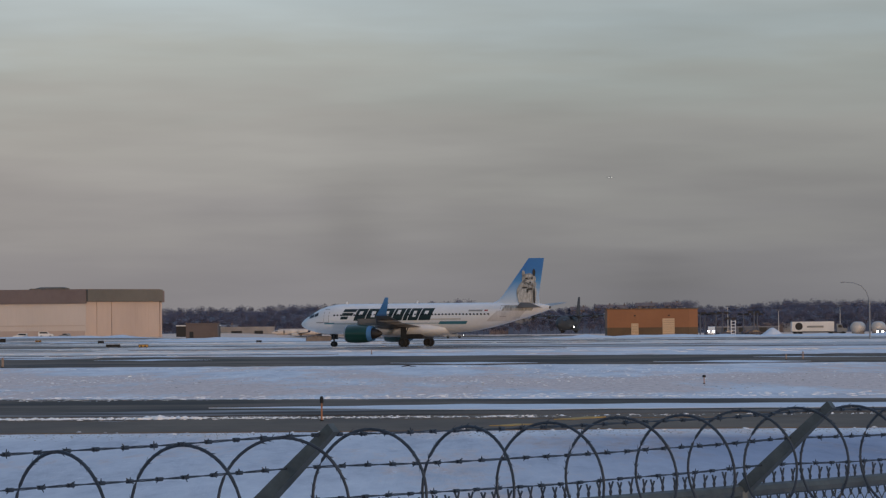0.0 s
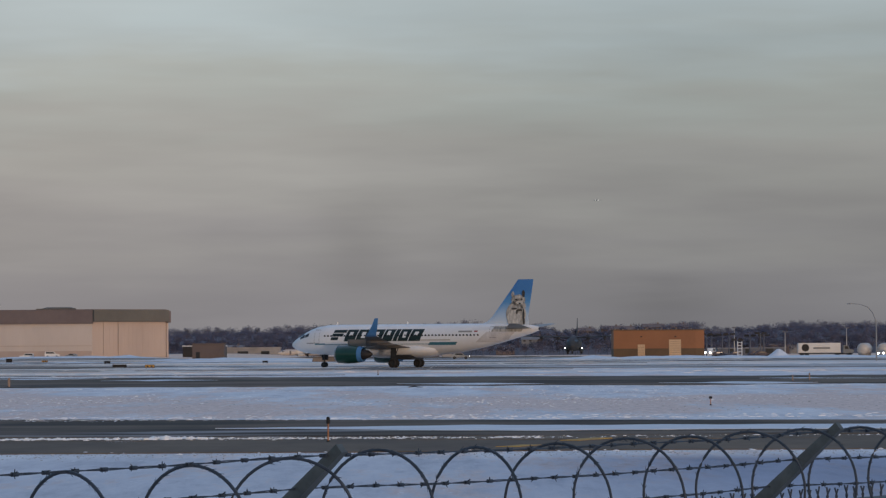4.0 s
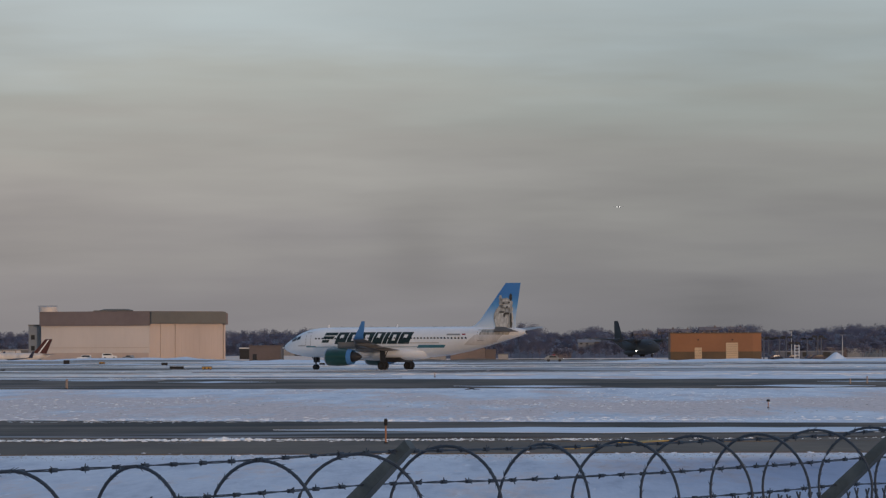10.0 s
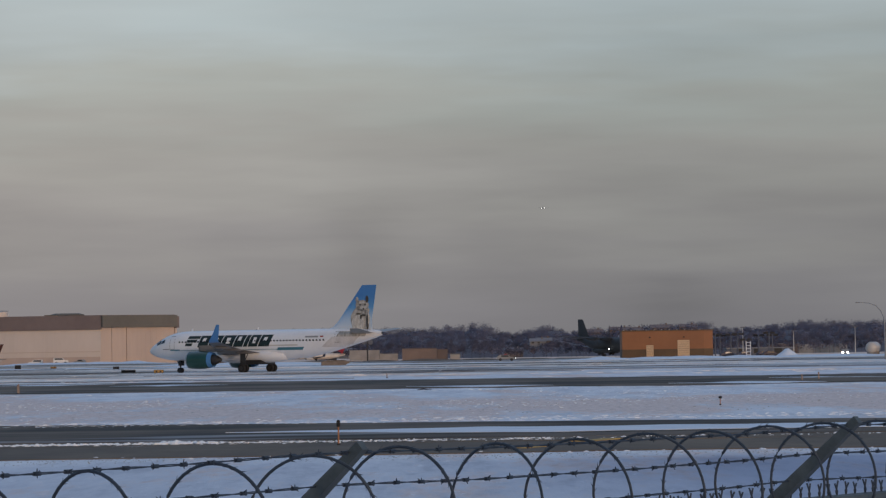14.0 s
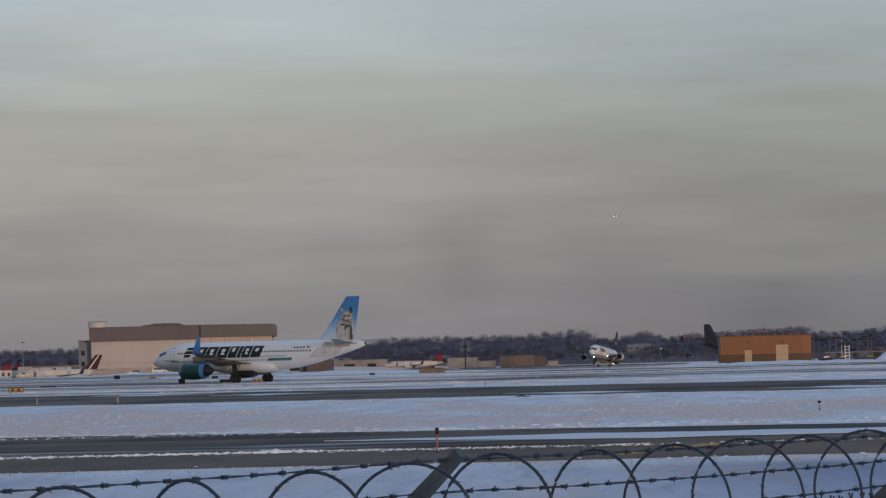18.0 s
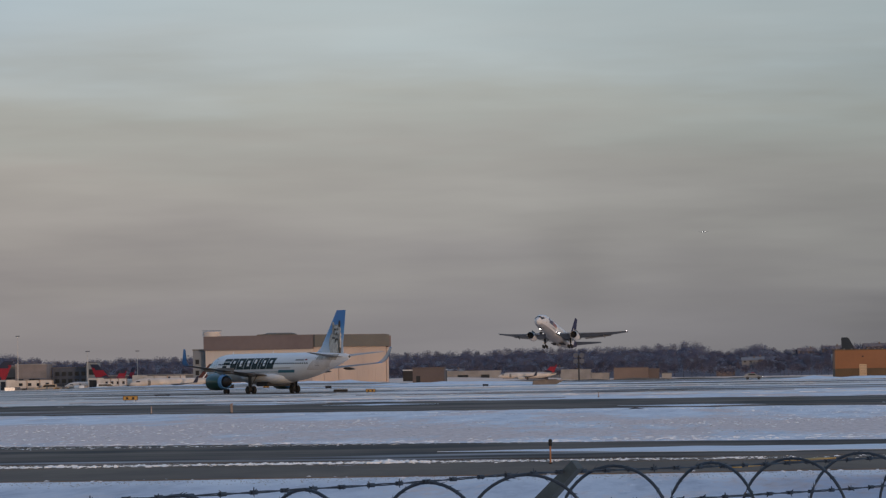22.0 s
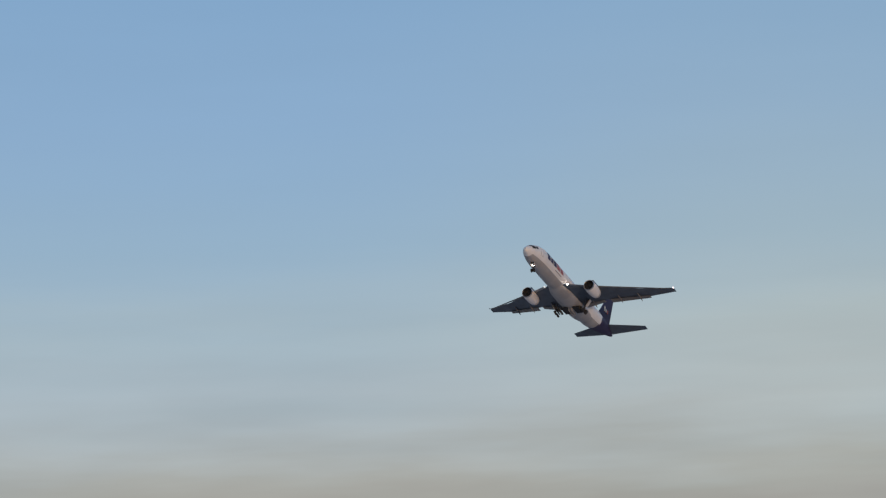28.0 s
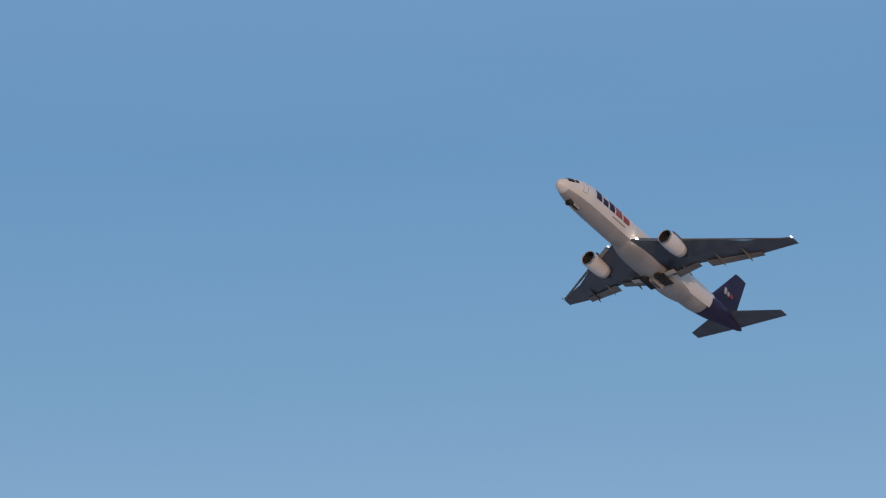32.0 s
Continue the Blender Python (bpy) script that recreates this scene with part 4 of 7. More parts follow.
def build_taxi_jet():
    jet = thing("airliner", pose(0, 0, 0), "white twin-engine airliner with green engines and blue tail, taxiing", "airliner")
    hull = Hull([(17.71, 3.12, 0.03, 0.03), (17.5, 3.14, 0.32, 0.32), (17.1, 3.19, 0.62, 0.62), (16.4, 3.28, 0.98, 0.99), (15.5, 3.42, 1.30, 1.36), (14.5, 3.57, 1.58, 1.68), (13.4, 3.69, 1.79, 1.90), (12.0, 3.78, 1.92, 2.03), (10.6, 3.80, 1.975, 2.07),
                 (-5.5, 3.80, 1.975, 2.07), (-8.5, 3.93, 1.93, 1.94), (-11.5, 4.20, 1.70, 1.66), (-14.5, 4.56, 1.30, 1.28), (-17.0, 4.86, 0.88, 0.90), (-19.0, 5.06, 0.48, 0.54), (-19.86, 5.12, 0.24, 0.28)])
    bm = bmesh.new()
    hull.skin(bm)
    fus = part("fuselage", bm, M_WHITE, jet, smooth=True)
    b = bmesh.new()
    loft(b, [circle(-19.84 - d, 5.13, 0.16 * g, 0.2 * g, 12) for d, g in ((0, 1), (0.12, 0.9), (0.13, 0.5), (0.05, 0.4))])
    part("apu_exhaust", b, M_DARK, fus)
    # cockpit glass
    for a0, a1, x0, x1 in ((-40, -2, 16.25, 15.35), (2, 40, 16.25, 15.35), (44, 64, 15.9, 15.1), (-64, -44, 15.9, 15.1), (48, 66, 15.0, 14.35), (-66, -48, 15.0, 14.35)):
        b = bmesh.new()
        hull.band(b, x0, x1, a0, a1)
        part("cockpit_window", b, M_GLASSDARK, fus)
    # cabin windows
    for s in (-1, 1):
        first = None
        for i in range(46):
            x = 11.6 - i * 0.515
            if -0.2 < x - 0.9 < 0.1:
                continue
            if first is None:
                b = bmesh.new()
                loft(b, [[Vector((0.15 * math.cos(a) * g, s * d, 0.20 * math.sin(a) * g)) for a in [k * math.pi / 5 for k in range(10)]] for d, g in ((-0.01, 1), (0.012, 1))])
                first = part("cabin_window", b, M_GLASSDARK, fus)
                ob = first
            else:
                ob = again(first, Matrix())
            p = hull.side(x, 4.28, s)
            ob.matrix_basis = pose(p.x, p.y, p.z, -13 * s, 0, 0)
    # doors: outlines as thin frames
    for s in (-1, 1):
        for x in (12.9, -13.6):
            b = bmesh.new()
            z0, z1, w = 3.35, 5.2, 0.42
            if x < 0:
                z0, z1 = 3.95, 5.45
            for a in ((x - w, x - w + 0.05, z0, z1), (x + w - 0.05, x + w, z0, z1), (x - w, x + w, z0, z0 + 0.05), (x - w, x + w, z1 - 0.05, z1)):
                hull.patch(b, a[0], a[1], a[2], a[3], s, 0, 0.008)
            part("door_seam", b, M_WING, fus)
    # big name: plain leaning blocks
    for s in (-1, 1):
        widths = (1.98, 1.64, 1.87, 1.92, 1.52, 0.62, 1.52, 1.75)
        x = 10.75 if s > 0 else 10.75 - sum(widths) - 1.0
        for i, w in enumerate(widths):
            b = bmesh.new()
            x1, x0 = (x, x - w) if s > 0 else (x + w, x)
            lean = -0.62 if s > 0 else 0.62
            z0, z1 = 3.58, 5.18
            if i == 0:
                for k, cut in ((0, 1.0), (1, 0.85), (2, 0.55)):
                    za = z1 - 0.5 * (k + 1) + 0.09
                    zb = z1 - 0.5 * k - 0.02
                    o0, o1 = lean * (za - z0) / (z1 - z0), lean * (zb - za) / (z1 - z0)
                    hull.patch(b, x1 - w * cut + o0 if s > 0 else x0 + o0, (x1 if s > 0 else x0 + w * cut) + o0, za, zb, s, o1, 0.016, 4, 2)
            else:
                hull.patch(b, x0, x1, z0, z1, s, lean, 0.016, 3, 6)
                if w > 0.8:
                    inner = bmesh.new()
                    hull.patch(inner, x0 + 0.34 * w, x1 - 0.34 * w, z0 + (0.80 if i in (1, 4, 7) else 0.45), z1 - 0.34 if i != 4 else z1 - 0.2, s, lean * 0.3, 0.024, 3, 5)
                    for v in inner.verts:
                        v.co.x += lean * 0.4
            ob = part("name_block", b, M_LETTER, fus)
            if i and w > 0.8:
                part("block_gap", inner, M_WHITE, ob)
            x += -(w + 0.13) if s > 0 else (w + 0.13)
    # stripe, web-address bars, flag and number bars
    for s in (-1, 1):
        for nm, a, m in (("stripe", (-4.6, 12.4, 3.14, 3.20), M_TEAL), ("stripe_end", (-8.3, -4.2, 3.02, 3.42), M_TEAL), ("stripe_tip", (11.6, 13.2, 3.14, 3.32), M_TEAL),
                         ("address_bar", (-7.6, -2.2, 3.62, 3.78), M_BELLY), ("number_bar", (-10.7, -8.7, 4.70, 4.92), M_GREYBOX), ("flag", (-11.5, -11.0, 4.74, 4.92), M_RED), ("name_bar", (13.4, 14.6, 3.3, 3.42), M_GREYBOX)):
            b = bmesh.new()
            hull.patch(b, *a, s, -0.3 if nm == "stripe_end" and s > 0 else 0, 0.012, 14, 2)
            part(nm, b, m, fus)
        # grey painted fur that fades forward below the fin
        b = bmesh.new()
        hull.patch(b, -15.2, -11.2, 3.35, 4.75, s, -1.6, 0.010, 10, 8)
        part("painted_fur", b, M_FUR_PALE, fus)
        b = bmesh.new()
        hull.patch(b, -17.6, -13.4, 4.75, 5.5, s, -0.4, 0.012, 6, 4)
        part("painted_fur", b, M_FUR, fus)
    # belly fairing
    b = bmesh.new()
    loft(b, [circle(x, z, ry, rz, 20) for x, z, ry, rz in ((7.2, 2.6, 0.4, 0.3), (6.0, 2.45, 1.7, 0.9), (4.0, 2.35, 2.15, 1.05), (-2.5, 2.35, 2.15, 1.05), (-5.0, 2.45, 1.6, 0.85), (-6.4, 2.6, 0.3, 0.3))])
    fairing = part("belly_fairing", b, M_WHITE, jet, smooth=True)
    # dark box added for the shade and gear doors under the belly
    b = bmesh.new()
    box(b, -1.7, 1.5, -2.0, 2.0, 1.08, 1.7, bevel=0.12)
    part("wheel_bay_shade", b, M_STRUT, fairing)
    for s in (-1, 1):
        b = bmesh.new()
        loft(b, [airfoil(6.0, 7.6, s * 1.2, 2.62, 0.14), airfoil(5.3, 6.9, s * 1.95, 2.70, 0.13), airfoil(2.9, 4.1, s * 6.4, 3.20, 0.115), airfoil(-2.2, 1.7, s * 16.4, 4.20, 0.10)])
        wing = part("wing", b, [M_WING], jet, smooth=True)
        b = bmesh.new()
        loft(b, [airfoil(-2.2, 1.7, s * 16.4, 4.20, 0.10), airfoil(-2.55, 1.5, s * 16.9, 4.32, 0.10), airfoil(-3.1, 1.2, s * 17.35, 4.75, 0.09), airfoil(-3.7, 0.9, s * 17.62, 5.5, 0.08), airfoil(-4.3, 0.5, s * 17.85, 6.55, 0.07)])
        part("winglet", b, M_SKYBLUE, wing, "light blue upturned winglet", True)
        b = bmesh.new()
        loft(b, [airfoil(-2.67, 1.30, s * 16.82, 4.36, 0.08), airfoil(-3.17, 1.05, s * 17.27, 4.77, 0.07), airfoil(-3.75, 0.8, s * 17.54, 5.5, 0.06), airfoil(-4.33, 0.42, s * 17.78, 6.45, 0.05)])
        part("winglet_lining", b, M_BELLY, wing, "pale inner face", True)
        for y in (4.4, 8.4, 12.2):
            b = bmesh.new()
            x = -1.1 + (6.4 - y) * 0.18
            zz = 2.72 + y * 0.085
            loft(b, [circle(x + d, zz - 0.22 - 0.04 * k, 0.16 * g, 0.20 * g, 10, s * y) for k, (d, g) in enumerate(((1.9, 0.1), (1.2, 0.9), (0.0, 1.0), (-0.9, 0.6), (-1.4, 0.08)))])
            part("flap_fairing", b, M_WING, wing, smooth=True)
        b = bmesh.new()
        loft(b, [airfoil(-15.0, 4.0, s * 0.4, 5.15, 0.10), airfoil(-15.5, 3.5, s * 1.0, 5.22, 0.10), airfoil(-18.35, 1.35, s * 6.22, 5.78, 0.09)])
        part("tailplane", b, M_TAILPLANE, jet, smooth=True)
        engine(jet, 7.55, s * 5.75, 1.82, 4.3, 1.22, M_GREEN, M_SKYBLUE, M_STRUT, "dark green engine nacelle with a blue ring")
    b = bmesh.new()
    loft(b, [airfoil(-10.2, 8.2, 0, 5.35, 0.06, True), airfoil(-12.2, 6.2, 0, 6.1, 0.09, True), airfoil(-13.0, 5.3, 0, 6.8, 0.10, True), airfoil(-16.85, 2.25, 0, 11.76, 0.10, True)])
    fin = part("tail_fin", b, M_FIN, jet, "blue tail fin fading to white", True)
    # animal portrait on the fin, as plain shapes laid one over another
    marks = ((-16.55, 6.95, 1.42, 1.90, M_FUR, 0), (-16.85, 8.15, 1.12, 0.95, M_FUR, 0), (-16.90, 8.95, 1.02, 0.78, M_FUR, 0), (-16.12, 9.72, 0.22, 0.42, M_FUR, 0), (-17.66, 9.80, 0.19, 0.50, M_FUR_DARK, 0),
             (-16.30, 6.45, 1.00, 1.25, M_FUR_MID, 1), (-17.15, 8.66, 0.55, 0.26, M_FUR_MID, 1), (-16.95, 9.38, 0.55, 0.13, M_FUR_MID, 1),
             (-16.62, 9.05, 0.18, 0.10, M_FUR_DARK, 2), (-17.42, 9.08, 0.17, 0.09, M_FUR_DARK, 2), (-17.15, 8.50, 0.16, 0.13, M_FUR_DARK, 2), (-16.35, 7.82, 0.42, 0.12, M_FUR_DARK, 2),
             (-17.15, 7.62, 0.40, 0.15, M_FUR_DARK, 2), (-16.75, 7.40, 0.16, 0.30, M_FUR_DARK, 2), (-17.72, 6.75, 0.14, 1.05, M_FUR_DARK, 2), (-16.70, 5.42, 0.80, 0.16, M_FUR_DARK, 2))

    def skin(z):
        """Half the fin's thickness at a height."""
        return max(0.246 + 0.044 * (z - 5.35) if z < 6.1 else 0.279 - 0.020 * (z - 6.1) if z < 6.8 else 0.265 - 0.0308 * (z - 6.8), 0.10)
    for s in (-1, 1):
        for x, z, rx, rz, m, layer in marks:
            b = bmesh.new()
            rings = []
            for d, g in ((-0.25, 1), (0.014 + 0.008 * layer, 0.98)):
                pts = [(x + rx * g * math.cos(a) * (1 + 0.05 * math.sin(5 * a)), z + rz * g * math.sin(a) * (1 + 0.05 * math.cos(7 * a))) for a in [k * math.pi / 9 for k in range(18)]]
                rings.append([Vector((u, s * (skin(w) + d), w)) for u, w in pts])
            loft(b, rings)
            part("painted_shape" if layer < 2 else "painted_mark", b, m, fin)
    # landing gear
    for nm, x, y, r, w, gap in (("main_gear", 0, 3.8, 0.58, 0.42, 0.46), ("main_gear", 0, -3.8, 0.58, 0.42, 0.46), ("nose_gear", 12.64, 0, 0.39, 0.23, 0.25)):
        b = bmesh.new()
        top = 2.7 if x == 0 else 2.2
        tube(b, [(x, y, r), (x + 0.05, y, top)], [0.10, 0.15], 10)
        tube(b, [(x, y - gap - 0.1, r), (x, y + gap + 0.1, r)], 0.08, 8)
        tube(b, [(x, y, r + 0.5), (x + (0.9 if x else -0.2), y * 0.75, top)], 0.06, 6)
        box(b, x - 0.45 if x == 0 else x - 0.5, x + 0.40 if x == 0 else x + 0.5, y + 0.18 * (1 if y > 0 else -1) - 0.02, y + 0.18 * (1 if y > 0 else -1) + 0.02, 1.05 if x == 0 else 1.05, 2.65 if x == 0 else 1.9)
        g = part(nm, b, M_STRUT, jet)
        wheel_pair(g, x, y, r, w, gap)
    for x in (10.8, 0.0):
        b = bmesh.new()
        loft(b, [airfoil(x, 0.35, 0, 5.84, 0.12, True), airfoil(x - 0.14, 0.16, 0, 6.25, 0.12, True)])
        part("blade_antenna", b, M_WHITE, fus)
    b = bmesh.new()
    loft(b, [circle(0.6 - d, 1.32, 0.12 * g, 0.08 * g, 8) for d, g in ((0, 0.2), (0.1, 1), (0.3, 1), (0.4, 0.2))])
    part("beacon", b, M_RED, jet, "unlit red beacon under the belly")
    return jet


taxi_jet = build_taxi_jet()

# ---- freighter that takes off ----


def build_freighter():
    jet = thing("cargo_airliner", pose(0, 0, 0), "white and purple wide-body cargo airliner climbing with its wheels out", "airliner")
    hull = Hull([(28.6, 3.75, 0.04, 0.04), (28.3, 3.80, 0.5, 0.5), (27.7, 3.92, 0.95, 0.95), (26.7, 4.1, 1.42, 1.45), (25.2, 4.38, 1.88, 1.95), (23.4, 4.62, 2.25, 2.38), (21.2, 4.78, 2.47, 2.64), (19.0, 4.8, 2.515, 2.7),
                 (-8.0, 4.8, 2.515, 2.7), (-12.0, 4.98, 2.42, 2.52), (-16.0, 5.38, 2.05, 2.12), (-19.5, 5.80, 1.55, 1.65), (-22.5, 6.15, 1.05, 1.15), (-24.8, 6.36, 0.55, 0.68), (-25.9, 6.44, 0.18, 0.3)])
    bm = bmesh.new()

    def livery(f):
        c = f.calc_center_median()
        zc, _, rz = hull.at(c.x)
        if c.x < -14.2 - 0.35 * (c.z - zc):
            return 1
        # lowest rows take the shaded belly colour; the hull is white all round
        return 2 if (c.z - zc) / rz < -0.62 and c.x < 26.5 else 0
    hull.skin(bm, 0, 36, 0.6)
    for f in bm.faces:
        f.material_index = livery(f)
    fus = part("fuselage", bm, [M_FREIGHT_WHITE, M_PURPLE, M_FREIGHT_BELLY], jet, smooth=True)
    for s in (-1, 1):
        for a0, a1, x0, x1 in ((0.5, 36, 27.2, 26.15), (36.5, 72, 27.05, 25.85), (46, 70, 25.7, 25.0)):
            b = bmesh.new()
            hull.band(b, x0, x1, s * a0, s * a1)
            part("cockpit_window", b, M_BLACK, fus)
        # name as plain blocks: three purple, two orange
        for k, (xa, xb, z1, o) in enumerate(((20.9, 19.4, 6.35, 0), (19.05, 17.6, 5.85, 0), (17.25, 15.7, 6.35, 0), (15.4, 13.6, 6.35, 1), (13.25, 11.5, 5.85, 1))):
            if s < 0:
                xa, xb = 32.2 - xb, 32.2 - xa
            b = bmesh.new()
            lo, hi = min(xa, xb), max(xa, xb)
            hull.patch(b, lo, hi, 4.55, z1, s, 0, 0.02, 3, 6)
            block = part("name_block", b, M_ORANGE_L if o else M_PURPLE, fus)
        b = bmesh.new()
        hull.patch(b, 12.4, 16.0, 3.82, 3.98, s, 0, 0.016, 8, 2)
        part("word_bar", b, M_WING, fus)
        b = bmesh.new()
        for a in ((23.0, 23.06, 4.0, 5.9), (24.0, 24.06, 4.0, 5.9), (23.0, 24.06, 4.0, 4.06), (23.0, 24.06, 5.84, 5.9)):
            hull.patch(b, *a, s, 0, 0.012)
        part("door_seam", b, M_WING, fus)
    # belly fairing and open wheel bays
    b = bmesh.new()
    loft(b, [circle(x, z, ry, rz, 28) for x, z, ry, rz in ((12.4, 3.1, 0.3, 0.2), (11.2, 3.05, 1.1, 0.6), (9.5, 2.95, 1.9, 0.95), (7.8, 2.88, 2.35, 1.08), (6.0, 2.85, 2.55, 1.12), (-5.0, 2.85, 2.55, 1.12), (-6.8, 2.9, 2.3, 1.04), (-8.5, 3.0, 1.8, 0.88), (-10.2, 3.1, 1.0, 0.55), (-11.4, 3.2, 0.25, 0.2))])
    part("belly_fairing", b, M_FREIGHT_BELLY, jet, smooth=True)
    for s in (-1, 1):
        b = bmesh.new()
        box(b, -2.7, 0.9, s * 1.45 - 0.95, s * 1.45 + 0.95, 1.56, 1.80, bevel=0.1)
        part("wheel_bay_shade", b, M_DARK, jet)
        b = bmesh.new()
        box(b, -2.5, 0.7, s * 0.30 - 0.03, s * 0.30 + 0.03, 0.85, 1.62, bevel=0.02)
        part("bay_door", b, M_FREIGHT_BELLY, jet)
        b = bmesh.new()
        loft(b, [airfoil(10.4, 12.6, s * 1.6, 3.15, 0.12), airfoil(9.4, 11.8, s * 2.6, 3.25, 0.12), airfoil(5.9, 7.9, s * 8.2, 3.95, 0.11), airfoil(-1.2, 4.7, s * 17.0, 5.55, 0.09), airfoil(-5.0, 2.3, s * 23.3, 6.8, 0.08), airfoil(-5.9, 1.6, s * 23.8, 6.9, 0.06)])
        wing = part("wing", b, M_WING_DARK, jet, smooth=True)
        b = bmesh.new()
        loft(b, [airfoil(-1.4, 1.7, s * 3.2, 2.98, 0.10), airfoil(-1.3, 1.3, s * 8.0, 3.68, 0.10)])
        part("flap", b, M_WING, wing, smooth=True)
        b = bmesh.new()
        loft(b, [airfoil(-1.75, 1.9, s * 9.4, 3.88, 0.10), airfoil(-5.2, 1.3, s * 18.0, 5.48, 0.10)])
        part("flap", b, M_WING, wing, smooth=True)
        b = bmesh.new()
        loft(b, [airfoil(9.9, 0.9, s * 3.2, 3.10, 0.2), airfoil(6.9, 0.8, s * 7.4, 3.65, 0.2)])
        part("slat", b, M_METAL, wing, smooth=True)
        b = bmesh.new()
        loft(b, [airfoil(5.9, 0.7, s * 8.8, 3.85, 0.2), airfoil(-4.8, 0.4, s * 23.0, 6.62, 0.2)])
        part("slat", b, M_WING, wing, smooth=True)
        for y, xx in ((5.2, -2.4), (11.4, -3.1), (15.8, -4.7)):
            b = bmesh.new()
            zz = 2.95 + y * 0.145
            loft(b, [circle(xx + d, zz - dz, 0.2 * g, 0.28 * g, 10, s * y) for d, dz, g in ((2.4, 0.15, 0.1), (1.5, 0.2, 0.7), (0.2, 0.28, 0.9), (-0.9, 0.45, 0.6), (-1.5, 0.58, 0.1))])
            part("flap_fairing", b, M_WING, wing, smooth=True)
        b = bmesh.new()
        loft(b, [airfoil(-19.2, 6.0, s * 0.6, 6.35, 0.09), airfoil(-19.6, 5.6, s * 1.2, 6.42, 0.09), airfoil(-24.2, 2.0, s * 9.3, 7.28, 0.08)])
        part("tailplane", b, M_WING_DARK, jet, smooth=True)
        engine(jet, 8.6, s * 7.9, 2.95, 5.6, 1.38, M_FREIGHT_WHITE, M_BELLY, M_STRUT, "white engine nacelle with bare metal lip")
        b = bmesh.new()
        loft(b, [circle(9.75 - d, 3.22, 0.20 * g, 0.16 * g, 10, s * 2.95) for d, g in ((-0.05, 0.3), (0.0, 1), (0.3, 1), (0.5, 0.3))])
        part("landing_light", b, M_LAMP_MID if s > 0 else M_LAMP_SOFT, wing, "lit landing light")
        b = bmesh.new()
        loft(b, [circle(-5.0 - d, 6.88, 0.11 * g, 0.10 * g, 8, s * 23.75) for d, g in ((-0.1, 0.3), (0.0, 1), (0.4, 1), (0.5, 0.3))])
        part("wingtip_light", b, M_LAMP_TIP if s > 0 else M_METAL, wing)
    b = bmesh.new()
    loft(b, [airfoil(-13.0, 11.0, 0, 7.0, 0.05, True), airfoil(-16.2, 7.6, 0, 8.2, 0.09, True), airfoil(-22.4, 3.2, 0, 16.0, 0.09, True)])
    fin = part("tail_fin", b, M_PURPLE, jet, "deep purple tail fin", True)
    for s in (-1, 1):
        for x0, x1, z0, z1, m in ((-20.1, -19.5, 10.3, 11.5, M_BELLY), (-21.0, -20.4, 10.3, 11.1, M_BELLY), (-21.9, -21.3, 10.3, 11.1, M_ORANGE_L)):
            b = bmesh.new()
            box(b, x0, x1, s * 0.27 - 0.06, s * 0.27 + 0.06, z0, z1)
            part("tail_mark", b, m, fin)
    gears = []
    for s in (-1, 1):
        g = new("main_gear")
        g.parent = jet
        b = bmesh.new()
        tube(b, [(0, 0, -3.05), (0, 0, 0.1)], [0.19, 0.26], 10)
        tube(b, [(0.85, 0, -3.05), (-0.85, 0, -3.05)], 0.16, 8)
        tube(b, [(0, 0, -1.9), (0.2, -s * 1.6, -0.1)], 0.1, 6)
        tube(b, [(0, 0, -1.6), (1.6, 0, -0.1)], 0.09, 6)
        st = part("strut", b, M_STRUT, g)
        b = bmesh.new()
        box(b, -0.55, 0.55, s * 0.42 - 0.03, s * 0.42 + 0.03, -2.0, 0.0, bevel=0.02)
        part("gear_door", b, M_BELLY, g)
        first = None
        for x in (-0.72, 0.72):
            for y in (-0.57, 0.57):
                if first is None:
                    first = part("wheel", wheel_mesh(0.58, 0.46), [M_TYRE, M_STRUT], g, smooth=True)
                    first.matrix_basis = pose(x, y, -3.05)
                else:
                    again(first, pose(x, y, -3.05))
        gears.append((g, s))
    g = new("nose_gear")
    g.parent = jet
    b = bmesh.new()
    tube(b, [(0, 0, -2.2), (0, 0, 0.2)], [0.11, 0.16], 10)
    tube(b, [(0, -0.45, -2.2), (0, 0.45, -2.2)], 0.09, 8)
    tube(b, [(0, 0, -1.2), (1.3, 0, 0.0)], 0.07, 6)
    part("strut", b, M_STRUT, g)
    w = part("wheel", wheel_mesh(0.47, 0.34), [M_TYRE, M_STRUT], g, smooth=True)
    w.matrix_basis = pose(0, 0.31, -2.2)
    again(w, pose(0, -0.31, -2.2))
    for y in (-0.28, 0.28):
        b = bmesh.new()
        loft(b, [circle(0.32 - d, -0.75, 0.12 * q, 0.12 * q, 10, y) for d, q in ((-0.02, 0.4), (0.0, 1), (0.2, 0.8), (0.3, 0.2))])
        part("taxi_light", b, M_LAMP_MID, g, "lit taxi light on the nose gear")
    b = bmesh.new()
    box(b, 22.1, 24.3, -0.42, 0.42, 2.14, 2.34, bevel=0.05)
    part("nose_wheel_bay", b, M_DARK, jet)
    for s in (-1, 1):
        b = bmesh.new()
        box(b, 22.4, 24.1, s * 0.46 - 0.03, s * 0.46 + 0.03, 1.72, 2.36, bevel=0.02)
        part("bay_door", b, M_FREIGHT_BELLY, jet)
    return jet, gears, g


freighter, freighter_gears, freighter_nose_gear = build_freighter()

# ---- dark four-engined transport beside the building ----


